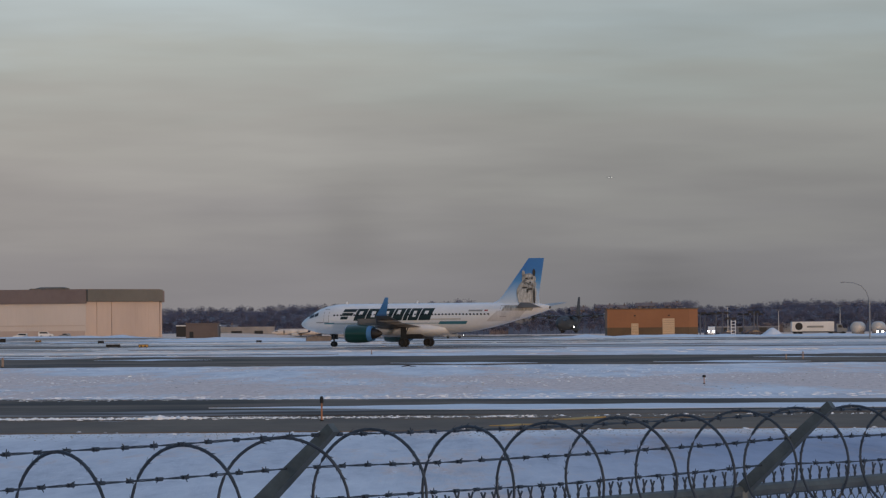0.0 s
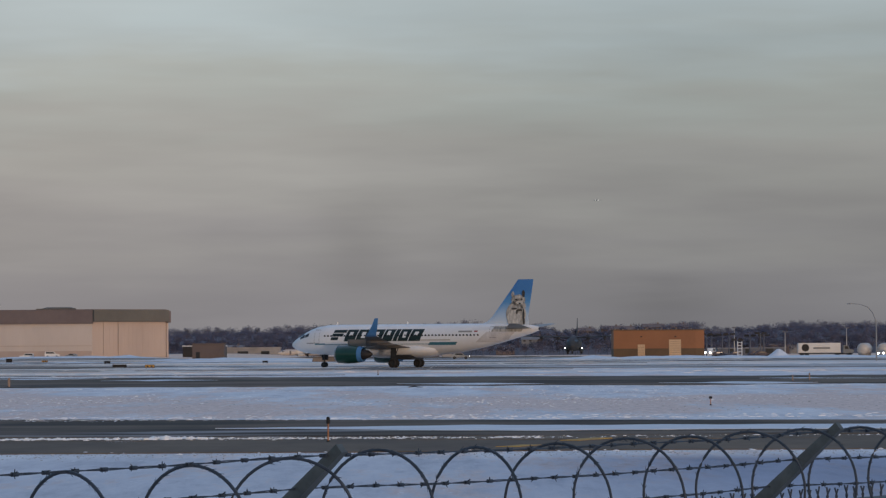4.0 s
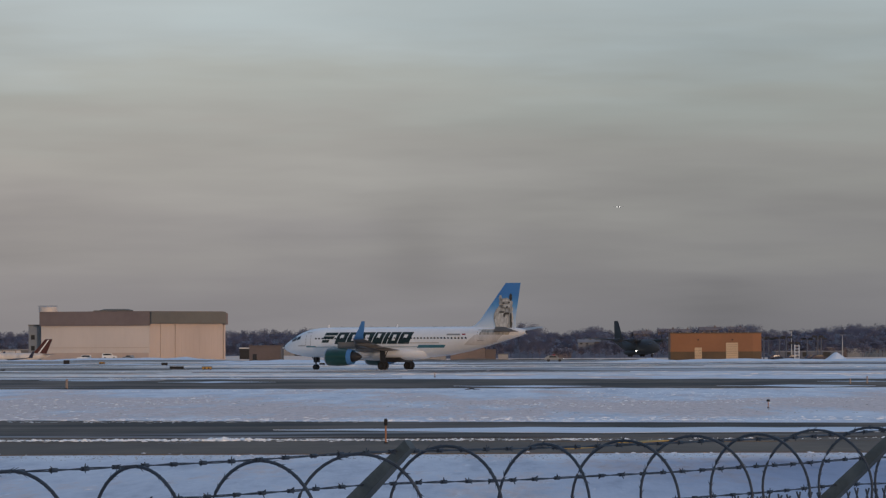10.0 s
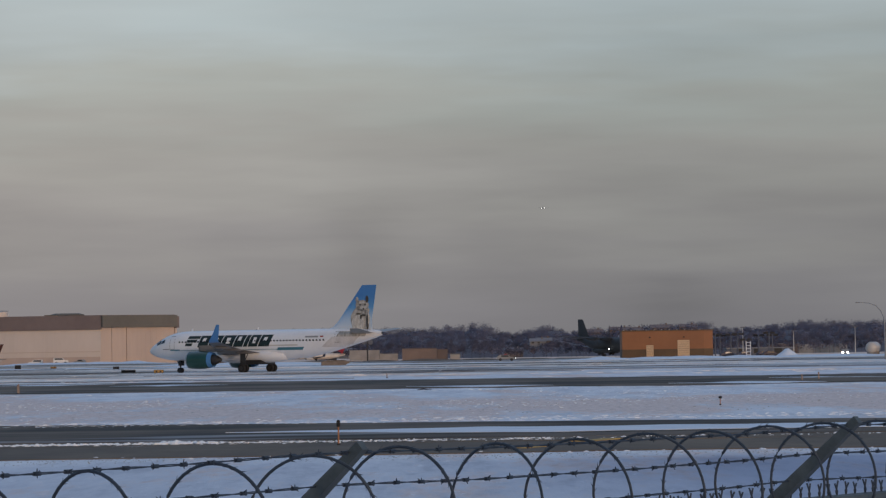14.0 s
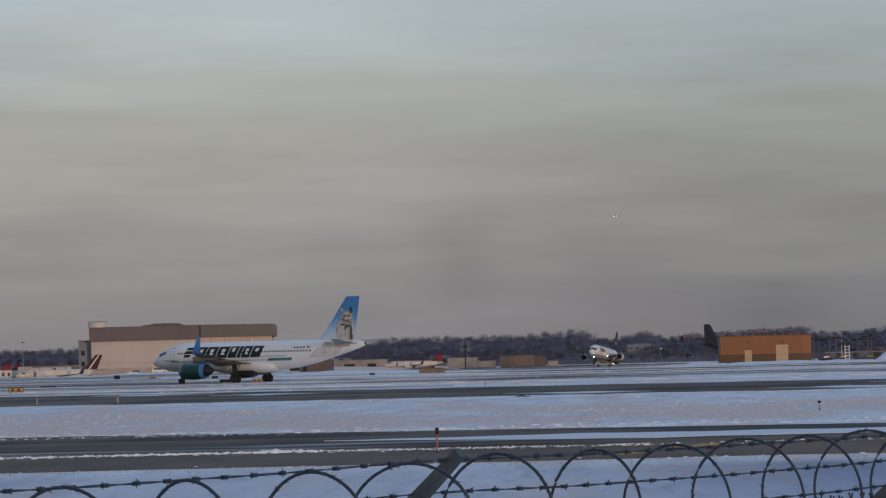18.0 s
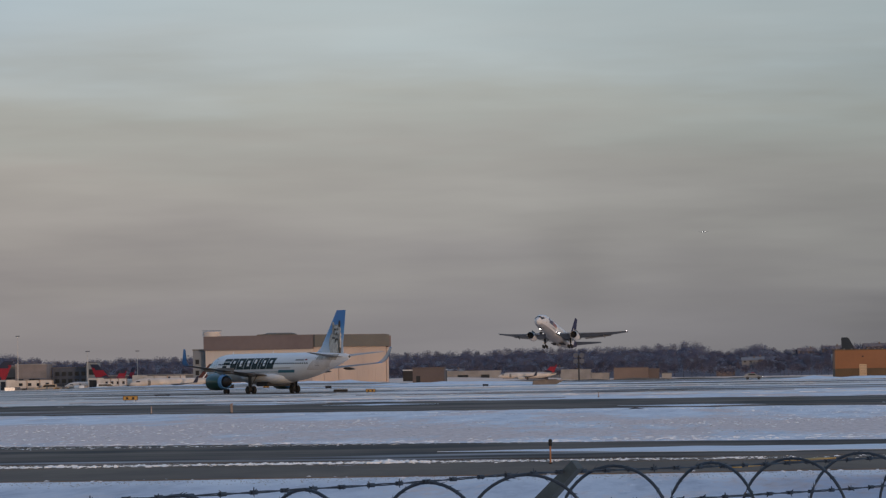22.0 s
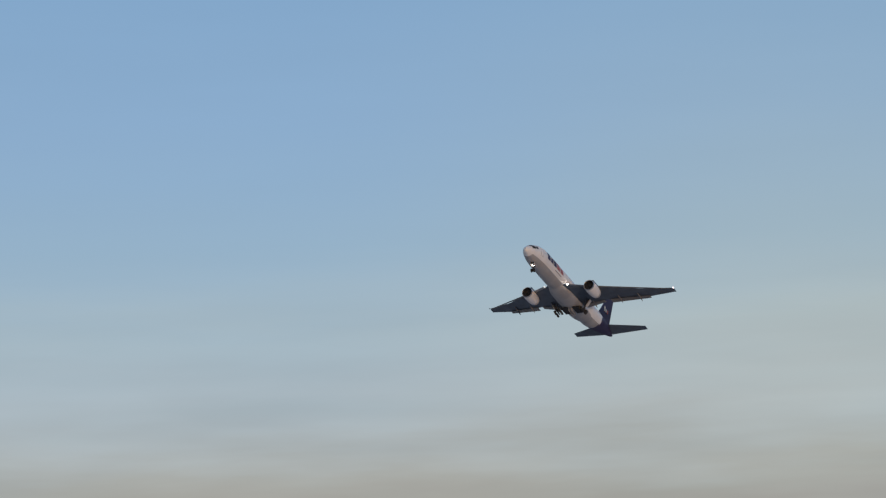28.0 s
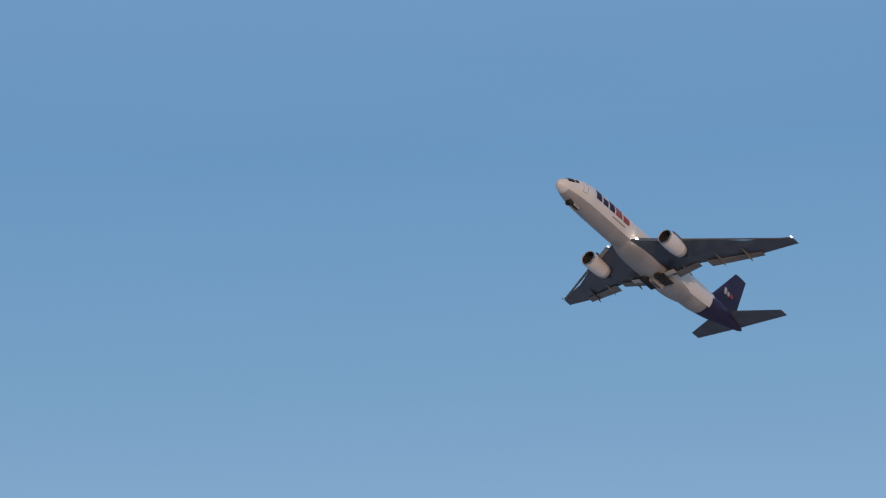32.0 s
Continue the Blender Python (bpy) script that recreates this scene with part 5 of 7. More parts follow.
def build_transport():
    t = thing("military_transport", pose(0, 0, 0), "dark grey four-engined military transport, taxiing", "aircraft")
    hull = Hull([(14.8, 2.6, 0.05, 0.05), (14.2, 2.65, 0.7, 0.7), (12.8, 2.9, 1.4, 1.5), (10.5, 3.1, 2.0, 2.1), (8.5, 3.2, 2.15, 2.25), (-3.5, 3.2, 2.15, 2.25), (-7.5, 3.9, 1.8, 1.6), (-11.5, 4.7, 1.1, 0.95), (-14.9, 5.2, 0.2, 0.25)])
    b = bmesh.new()
    hull.skin(b, 0, 24, 1.2)
    fus = part("fuselage", b, M_CAMO, t, smooth=True)
    for s in (-1, 1):
        b = bmesh.new()
        hull.patch(b, 10.6, 12.4, 3.9, 4.5, s, -0.4, 0.02, 4, 2)
        part("cockpit_window", b, M_GLASSDARK, fus)
        b = bmesh.new()
        loft(b, [airfoil(5.0, 4.9, 0.0, 5.25, 0.15), airfoil(4.8, 4.8, s * 7.6, 5.45, 0.14), airfoil(3.4, 2.4, s * 20.2, 6.1, 0.12)])
        wing = part("wing", b, M_CAMO, t, smooth=True)
        for y in (4.9, 10.1):
            b = bmesh.new()
            loft(b, [circle(8.2 - d, 5.1 + y * 0.02, 0.62 * g, 0.68 * g, 12, s * y) for d, g in ((0, 0.3), (0.3, 0.8), (1.2, 1.0), (3.5, 0.95), (5.2, 0.4))])
            e = part("engine", b, M_CAMO, wing, smooth=True)
            b = bmesh.new()
            for k in range(6):
                a = k * math.pi / 3 + y
                tube(b, [(8.3, s * y, 5.1 + y * 0.02), (8.3, s * y + 2.0 * math.cos(a), 5.1 + y * 0.02 + 2.0 * math.sin(a))], [0.14, 0.08], 4)
            part("propeller", b, M_DARK, wing)
        b = bmesh.new()
        loft(b, [circle(x, 1.35, ry, rz, 12, s * 2.2) for x, ry, rz in ((4.5, 0.1, 0.1), (3.5, 0.55, 0.7), (-3.0, 0.55, 0.7), (-4.5, 0.1, 0.1))])
        part("gear_fairing", b, M_CAMO, t, smooth=True)
        b = bmesh.new()
        loft(b, [airfoil(-10.6, 4.2, 0, 5.3, 0.1), airfoil(-12.2, 2.0, s * 7.9, 5.6, 0.1)])
        part("tailplane", b, M_CAMO, t, smooth=True)
        w = part("wheel", wheel_mesh(0.65, 0.5), [M_TYRE, M_STRUT], t, smooth=True)
        w.matrix_basis = pose(0.8, s * 2.2, 0.65)
        again(w, pose(-0.8, s * 2.2, 0.65))
        b = bmesh.new()
        loft(b, [circle(5.0 - d, 1.9, 0.17 * q, 0.17 * q, 8, s * 2.75) for d, q in ((-0.05, 0.4), (0, 1), (0.3, 0.3))])
        part("landing_light", b, M_LAMP_MID, wing)
    w = part("wheel", wheel_mesh(0.45, 0.5), [M_TYRE, M_STRUT], t, smooth=True)
    w.matrix_basis = pose(10.2, 0, 0.45)
    b = bmesh.new()
    tube(b, [(10.2, 0, 0.45), (10.2, 0, 1.6)], 0.12, 8)
    part("nose_gear", b, M_STRUT, t)
    b = bmesh.new()
    loft(b, [circle(11.0 - d, 1.35, 0.3 * q, 0.3 * q, 8) for d, q in ((-0.05, 0.4), (0, 1), (0.3, 0.3))])
    part("taxi_light", b, M_LAMP_SOFT, t)
    b = bmesh.new()
    loft(b, [airfoil(-4.0, 10.3, 0, 4.9, 0.05, True), airfoil(-8.9, 5.6, 0, 6.2, 0.09, True), airfoil(-11.9, 2.8, 0, 11.4, 0.09, True), airfoil(-12.6, 1.9, 0, 11.7, 0.07, True)])
    part("tail_fin", b, M_CAMO, t, smooth=True)
    return t


transport = build_transport()


def build_far_jet():
    t = thing("distant_airliner", pose(0, 0, 0), "tiny distant airliner on approach with its lights lit", "airliner")
    hull = Hull([(4.6, 0, 0.05, 0.05), (4.0, 0, 0.4, 0.4), (2.8, 0, 0.5, 0.5), (-2.5, 0, 0.5, 0.5), (-4.8, 0.2, 0.1, 0.1)])
    b = bmesh.new()
    hull.skin(b, 0, 12, 1.5)
    part("fuselage", b, M_WING_DARK, t, smooth=True)
    for s in (-1, 1):
        b = bmesh.new()
        loft(b, [airfoil(1.4, 1.8, 0, -0.2, 0.12), airfoil(-0.8, 0.5, s * 4.9, 0.25, 0.12)])
        part("wing", b, M_WING_DARK, t, smooth=True)
        b = bmesh.new()
        loft(b, [circle(1.7 - d, -0.55, 0.36 * q, 0.36 * q, 10, s * 1.7) for d, q in ((0, 0.9), (0.3, 1), (1.2, 0.7))])
        part("engine", b, M_WING_DARK, t, smooth=True)
        b = bmesh.new()
        loft(b, [circle(1.5 - d, -0.15, 0.30 * q, 0.30 * q, 8, s * 1.2) for d, q in ((-0.25, 0.4), (-0.2, 1), (0.2, 0.3))])
        part("landing_light", b, M_LAMP_FAR, t)
    b = bmesh.new()
    loft(b, [airfoil(-3.2, 1.5, 0, 0.3, 0.08, True), airfoil(-4.3, 0.7, 0, 2.2, 0.08, True)])
    part("tail_fin", b, M_WING_DARK, t, smooth=True)
    for o in t.children:
        o.data.transform(Matrix.Scale(1.45, 4))
    return t


far_jet = build_far_jet()

# ---- lie of the wooded rise ----
# height of the skyline of trees against the bearing x / y, at 2150 m
SKYLINE = ((-0.45, 18), (-0.235, 20), (-0.2105, 21.5), (-0.202, 19.6), (-0.186, 19.6), (-0.178, 15.2), (-0.17, 13.7), (-0.141, 14.6), (-0.076, 14.8), (-0.047, 16.0), (-0.038, 16.8), (-0.016, 16.8), (0.0021, 17.2), (0.0074, 19.4), (0.0125, 14.0), (0.0165, 13.0), (0.0225, 15.8), (0.0268, 17.6), (0.0317, 13.4), (0.0395, 14.6), (0.0684, 17.4), (0.0753, 13.7), (0.0878, 15.0), (0.0956, 18.0), (0.1034, 17.3), (0.30, 18))


def skyline(a):
    for (a0, z0), (a1, z1) in zip(SKYLINE, SKYLINE[1:]):
        if a <= a1:
            f = (a - a0) / (a1 - a0)
            return z0 + (z1 - z0) * f * f * (3 - 2 * f)
    return 18.0


def rise_z(a, y):
    """The wooded rise under the trees."""
    f = min(max((y - 1930) / 420.0, 0.0), 1.0)
    return -2.4 + 0.50 * f * (skyline(a) + 2.4)


# ---- hangar and buildings ----


def build_hangar():
    """Long side wall and door wall meet at a near corner; a deep grey fascia and a low roof lie over both."""
    h = thing("hangar", pose(-111.6, 1140, field_z(-111.6, 1140)), "large cream and tan metal hangar with a deep brown roof edge", "hangar")
    # side wall runs to the left, door wall to the right, each turned back from the view
    left = pose(0, 0, 0, 0, 0, 180 - 14)
    right = pose(0, 0, 0, 0, 0, 40)
    b = bmesh.new()
    box(b, 0, 36.5, -0.4, 0, -1.5, 10.9, left)
    part("side_wall", b, M_HANGAR_L, h)
    rib = bmesh.new()
    box(rib, -0.05, 0.05, 0, 0.03, 1.0, 10.6)
    first = part("cladding_rib", rib, M_HANGAR_L, h)
    first.matrix_basis = left @ pose(0.9, 0, 0)
    for i in range(1, 24):
        again(first, left @ pose(0.9 + i * 1.5, 0, 0))
    b = bmesh.new()
    box(b, 0.2, 36.4, 0.0, 0.12, -1.5, 2.0, left)
    part("low_wainscot", b, M_HANGAR_R, h)
    b = bmesh.new()
    box(b, 0.3, 36.4, 0.0, 0.16, 3.55, 3.7, left)
    part("wall_rail", b, M_HANGAR_R, h)
    # door wall: leaves that stand before one another
    x = 0.0
    for k, (w, d) in enumerate(((4.2, 0.0), (5.6, 0.15), (9.3, 0.4), (5.0, 0.2), (4.5, 0.05))):
        b = bmesh.new()
        box(b, x, x + w - 0.06, 0.0 - d * 0.8, 0.5, -0.3, 11.2, right, bevel=0.05)
        leaf = part("hangar_door", b, M_HANGAR_R, h)
        for q in range(int(w // 1.6)):
            b = bmesh.new()
            box(b, x + 0.7 + q * 1.6, x + 0.8 + q * 1.6, -d * 0.8 - 0.025, -d * 0.8, 0.2, 10.9, right)
            part("door_seam", b, M_HANGAR_R, leaf)
        x += w
    b = bmesh.new()
    box(b, 28.6, 29.3, -0.3, 26, -0.3, 11.0, right)
    part("end_wall", b, M_HANGAR_R, h)
    b = bmesh.new()
    box(b, 28.4, 29.6, -1.4, 0.6, 10.9, 14.6, right, bevel=0.1)
    part("fascia_end", b, M_ROOF, h)
    b = bmesh.new()
    box(b, -0.4, 36.8, 0.0, 0.9, 10.6, 15.1, left, bevel=0.1)
    part("roof_fascia", b, M_ROOF, h, "deep brown roof edge")
    b = bmesh.new()
    # over the doors the edge is lower and its top falls to the far end
    box(b, -0.3, 28.7, -1.6, 0.7, 11.2, 15.0, right)
    part("door_fascia", b, M_ROOF_G, h, "grey roof edge over the doors")
    b = bmesh.new()
    pts = [left @ Vector((36.5, 0.2, 0)), left @ Vector((0, 0.4, 0)), right @ Vector((28.9, 0.0, 0)), right @ Vector((28.9, 27, 0)), left @ Vector((36.5, -26, 0))]
    loft(b, [[Vector((p.x, p.y, z)) for p in pts] for z in (14.9, 15.15)])
    part("roof", b, M_ROOF, h)
    b = bmesh.new()
    loft(b, [[Vector((-12 + 5.5 * g * math.cos(a), 14 + 3.0 * g * math.sin(a), z)) for a in [k * math.pi / 8 for k in range(16)]] for g, z in ((1, 15.1), (1, 15.6), (0.7, 16.0))])
    part("roof_vent", b, M_ROOF_G, h)
    b = bmesh.new()
    box(b, 8, 12, -6, -3, 15.1, 15.6, left, bevel=0.1)
    part("roof_vent", b, M_ROOF_G, h)
    b = bmesh.new()
    box(b, 16, 20, -6, -3, 15.1, 15.5, left, bevel=0.1)
    part("roof_vent", b, M_ROOF_G, h)
    return h


build_hangar()
tank = thing("roof_tank", pose(-145.0, 1150, 15.1), "pale beige round tank on the hangar roof", "tank")
b = bmesh.new()
loft(b, [[Vector((3.0 * g * math.cos(a), 3.0 * g * math.sin(a), z)) for a in [k * math.pi / 10 for k in range(20)]] for g, z in ((1, 0), (1, 1.2), (0.95, 1.6), (0.4, 1.8))])
part("shell", b, M_HANGAR_L, tank, smooth=True)
b = bmesh.new()
tube(b, [(3.2 * math.cos(a), 3.2 * math.sin(a), 1.9) for a in [k * math.pi / 8 for k in range(16)]], 0.08, 5)
part("rail", b, M_GREYBOX, tank)


def plain_building(name, m, w, d, h, wall, label, category, windows=(), roof=None, wcol=None, parapet=0.3):
    """A block of walls w wide (its front along x), d deep, with a parapet, and windows given as (x, z, width, height)."""
    t = thing(name, m, label, category)
    b = bmesh.new()
    box(b, 0, w, 0, d, -0.4, h, bevel=0.05)
    wl_ = part("wall", b, wall, t)
    b = bmesh.new()
    box(b, -0.15, w + 0.15, -0.15, d + 0.15, h - 0.02, h + parapet, bevel=0.05)
    part("roof", b, roof or M_ROOF_G, t)
    for x, z, ww, hh in windows:
        b = bmesh.new()
        box(b, x, x + ww, -0.06, 0.1, z, z + hh)
        win = part("window", b, wcol or M_GLASSDARK, wl_)
    return t


def build_orange():
    t = thing("utility_building", pose(41.9, 900, -0.3), "orange-brown block utility building with beige roller doors", "building")
    b = bmesh.new()
    box(b, 0, 20.4, 0, 12, 2.2, 6.7)
    w = part("wall", b, M_ORANGE_B, t)
    b = bmesh.new()
    box(b, -0.02, 20.42, -0.04, 12.0, -0.4, 2.2)
    part("plinth", b, M_BASE_B, t, "dark brown block plinth")
    end = Matrix.Translation((20.4, 0, 0)) @ pose(0, 0, 0, 0, 0, 28)
    b = bmesh.new()
    box(b, 0, 2.6, 0.02, 9, 2.2, 6.68, end)
    part("wall", b, M_ORANGE_B, t)
    b = bmesh.new()
    box(b, 0, 2.62, -0.02, 9, -0.4, 2.2, end)
    part("plinth", b, M_BASE_B, t)
    b = bmesh.new()
    box(b, -0.12, 20.5, -0.14, 12.1, 6.7, 6.95, bevel=0.04)
    box(b, 0, 2.75, -0.12, 9, 6.7, 6.95, end)
    part("coping", b, M_BASE_B, t)
    for x0, x1, z in ((6.0, 7.8, 3.2), (13.8, 16.8, 4.4)):
        b = bmesh.new()
        box(b, x0, x1, -0.08, 0.3, -0.4, z, bevel=0.03)
        d = part("roller_door", b, M_DOOR_B, t)
        for k in range(8):
            b = bmesh.new()
            box(b, x0 + 0.1, x1 - 0.1, -0.115, -0.08, k * z / 8 + 0.05, k * z / 8 + 0.09)
            part("door_slat", b, M_BASE_B, d)
    for x in (6.9, 15.4):
        b = bmesh.new()
        box(b, x - 0.2, x + 0.2, -0.3, 0, 5.0, 5.3, bevel=0.05)
        part("wall_lamp", b, M_DARK, t)
    b = bmesh.new()
    box(b, -0.17, 0.17, 3, 3.4, 6.95, 7.12, bevel=0.03)
    first = part("roof_vent", b, M_GREYBOX, t)
    first.matrix_basis = pose(0.6, 0, 0)
    for i in range(1, 11):
        again(first, pose(0.6 + i * 1.9, 0, 0))
    return t


build_orange()
plain_building("brick_shed", pose(-70.2, 1000, -0.4), 8.8, 8, 4.1, M_BRICK, "small dull brown brick shed beside the hangar", "shed", ((1.0, 0.0, 1.1, 2.0),), M_BRICK)
plain_building("storage_shed", pose(-86, 1180, -0.4), 14, 8, 3.6, M_DARK, "low dark open shed with a pale roof", "shed", (), M_TRAILER)
plain_building("blue_grey_annex", pose(-151.5, 1152, -0.2), 5.0, 8, 11.0, M_BLUEGREY, "narrow blue-grey annex behind the hangar", "building", ((0.8, 3, 1.2, 1.5), (0.8, 6.5, 1.2, 1.5)))
FAR = 1690
plain_building("brown_shed", pose(-24.3, FAR, -2.5), 16.2, 9, 5.4, M_TAN, "long low brown shed beyond the runway", "shed", (), M_BRICK)
plain_building("brown_shed", pose(-8.0, FAR + 2, -2.5), 5.0, 9, 4.8, M_BRICK, "low dark brown shed beyond the runway", "shed", (), M_BRICK)
plain_building("grey_shed", pose(-49.0, FAR, -2.5), 14, 9, 4.9, M_PALEROOF, "low grey shed beyond the runway", "shed", (), M_PALEROOF)
plain_building("beige_shed", pose(-34.8, FAR + 3, -2.5), 8.4, 8, 3.1, M_PALEROOF, "low pale shed with a flat roof beyond the runway", "shed", (), M_PALEROOF)
plain_building("white_shed", pose(-1.9, FAR, -2.5), 4.7, 7, 2.6, M_PALEROOF, "small white shed beyond the runway", "shed")
plain_building("low_store", pose(-112, 1700, -1.2), 34, 12, 3.4, M_PALEROOF, "long low store with a pale snowy roof", "shed", ((3, 0.5, 6, 1.6), (14, 0.5, 5, 1.6), (25, 0.5, 4, 1.6)), M_PALEROOF, parapet=0.6)
plain_building("low_store", pose(-76, 1710, -1.8), 20, 12, 3.0, M_BRICK, "low dark store with a pale snowy roof", "shed", (), M_PALEROOF, parapet=0.6)

# brown earth: a long low bank, and a timber-sided sand box in the snow
earth = bank("earth_bank", -64, 62, 1400, 0.95, 9, 12.0, "long low bank of brown frozen earth")
earth.data.materials.clear()
earth.data.materials.append(M_EARTH)
sand_box = thing("sand_box", pose(-22.6, 690, -0.02, 0, 0, 4), "low brown timber sand box standing in the snow", "sand box")
b = bmesh.new()
loft(b, [[Vector((x, y, z)) for x, z in ((-2.9, 0), (1.6, 0), (2.9, 0.75), (2.7, 0.85), (-2.8, 0.8))] for y in (-1.1, 1.1)])
part("body", b, M_SANDBOX, sand_box)
b = bmesh.new()
loft(b, [[Vector((x, y, z)) for x, z in ((-2.7, 0.76), (2.5, 0.8), (1.4, 1.02), (-1.6, 0.98))] for y in (-0.9, 0.9)])
part("sand", b, M_EARTH, sand_box)
for x in (-2.6, -0.9, 0.8):
    b = bmesh.new()
    box(b, x - 0.12, x + 0.12, -1.2, -1.1, -0.05, 0.75, bevel=0.02)
    part("batten", b, M_SANDBOX, sand_box)

# ---- ramp with regional jets and terminal ----


def build_regional(striped):
    t = thing("regional_jet", pose(0, 0, 0), "white regional jet with a dark red-brown tail and pale stripe, parked" if striped else "white regional jet with a crimson and navy tail, parked", "airliner", "parked regional jets")
    hull = Hull([(13.5, 1.5, 0.05, 0.05), (12.8, 1.55, 0.55, 0.55), (11.2, 1.7, 1.05, 1.05), (9.0, 1.8, 1.3, 1.3), (-6.0, 1.8, 1.3, 1.3), (-10.0, 2.15, 0.9, 0.9), (-13.2, 2.45, 0.2, 0.25)])
    b = bmesh.new()
    hull.skin(b, 0, 20, 1.5)
    fus = part("fuselage", b, M_CREAM, t, smooth=True)
    for s in (-1, 1):
        b = bmesh.new()
        hull.patch(b, 10.8, 11.9, 2.05, 2.4, s, -0.3, 0.02)
        part("cockpit_window", b, M_GLASSDARK, fus)
        b = bmesh.new()
        hull.patch(b, 7.4, 8.3, 0.9, 2.75, s, 0, 0.02, 2, 4)
        part("cabin_door", b, M_WING, fus)
        b = bmesh.new()
        loft(b, [airfoil(3.5, 4.6, 0, 0.95, 0.13), airfoil(-2.0, 1.4, s * 11.6, 1.7, 0.1)])
        wing = part("wing", b, M_WING, t, smooth=True)
        b = bmesh.new()
        loft(b, [airfoil(-2.0, 1.4, s * 11.6, 1.7, 0.1), airfoil(-3.1, 0.6, s * 12.2, 3.6, 0.08)])
        part("winglet", b, M_NAVY, wing, smooth=True)
        b = bmesh.new()
        loft(b, [circle(4.6 - d, 0.75, 0.62 * g, 0.62 * g, 16, s * 3.6) for d, g in ((0, 0.8), (0.2, 1), (2.2, 0.95), (3.2, 0.6))])
        part("engine", b, M_BELLY, wing, smooth=True)
        b = bmesh.new()
        loft(b, [airfoil(-10.2, 2.4, 0, 2.5, 0.1), airfoil(-12.2, 1.2, s * 4.4, 2.75, 0.1)])
        part("tailplane", b, M_WING, t, smooth=True)
        w = part("wheel", wheel_mesh(0.4, 0.5), [M_TYRE, M_STRUT], t, smooth=True)
        w.matrix_basis = pose(0, s * 1.7, 0.4)
        b = bmesh.new()
        tube(b, [(0, s * 1.7, 0.4), (0, s * 1.5, 1.2)], 0.12, 6)
        part("main_gear", b, M_STRUT, t)
    b = bmesh.new()
    tube(b, [(10.8, 0, 0.3), (10.8, 0, 0.9)], 0.1, 6)
    part("nose_gear", b, M_STRUT, t)
    w = part("wheel", wheel_mesh(0.3, 0.4), [M_TYRE, M_STRUT], t, smooth=True)
    w.matrix_basis = pose(10.8, 0, 0.3)
    b = bmesh.new()
    loft(b, [airfoil(-7.4, 4.6, 0, 2.6, 0.08, True), airfoil(-9.6, 3.4, 0, 4.9, 0.09, True)] + ([airfoil(-11.7, 2.3, 0, 7.2, 0.1, True)] if striped else []))
    fin = part("tail_fin", b, M_OXRED if striped else M_RED, t, smooth=True)
    if not striped:
        b = bmesh.new()
        loft(b, [airfoil(-9.58, 3.42, 0, 4.88, 0.092, True), airfoil(-10.9, 2.72, 0, 6.33, 0.097, True)])
        tip = part("fin_middle", b, M_RED, fin, smooth=True)
        b = bmesh.new()
        loft(b, [airfoil(-10.2, 3.07, 0, 5.6, 0.0985, True), airfoil(-11.7, 2.3, 0, 7.2, 0.1, True)])
        part("fin_tip", b, M_NAVY, fin, "navy top of the tail", True)
        for s in (-1, 1):
            b = bmesh.new()
            loft(b, [[Vector((x, s * (0.2 + d), z)) for x, z in ((-7.7, 2.9), (-11.2, 2.9), (-11.3, 3.5), (-9.2, 4.3))] for d in (-0.14, 0.03)])
            part("tail_flash", b, M_NAVY, tip, "navy wedge on the tail")
    for s in (-1, 1) if striped else ():
        b = bmesh.new()
        loft(b, [[Vector((x, s * (0.2 + d), z)) for x, z in ((-9.3, 3.0), (-9.75, 3.0), (-12.85, 7.0), (-12.55, 7.0))] for d in (-0.14, 0.03)])
        part("tail_stripe", b, M_TRAILER, fin)
    return t


def parked(tail_x, tail_y, turn):
    """Pose of a parked jet by the place of its tail."""
    a = radians(turn)
    x, y = tail_x + 10.8 * math.cos(a), tail_y + 10.8 * math.sin(a)
    return pose(x, y, field_z(x, y) - 0.02, 0, 0, turn)


regional = build_regional(True)
regional.matrix_basis = parked(-136.6, 1070, 208)
plain_tail = build_regional(False)
for x, y, a in ((-174.7, 1150, 232), (-187.6, 1260, 250), (-237.5, 1134, 96), (-234.0, 1128, 262), (-245.7, 1126, 188), (-256.0, 1135, 190), (-52.0, 1640, 186)):
    copy_thing(plain_tail, parked(x, y, a))
copy_thing(plain_tail, parked(-176.2, 1130, -14) @ Matrix.Scale(1.16, 4))
plain_tail.matrix_basis = parked(-214.4, 1130, 192) @ Matrix.Scale(1.38, 4)


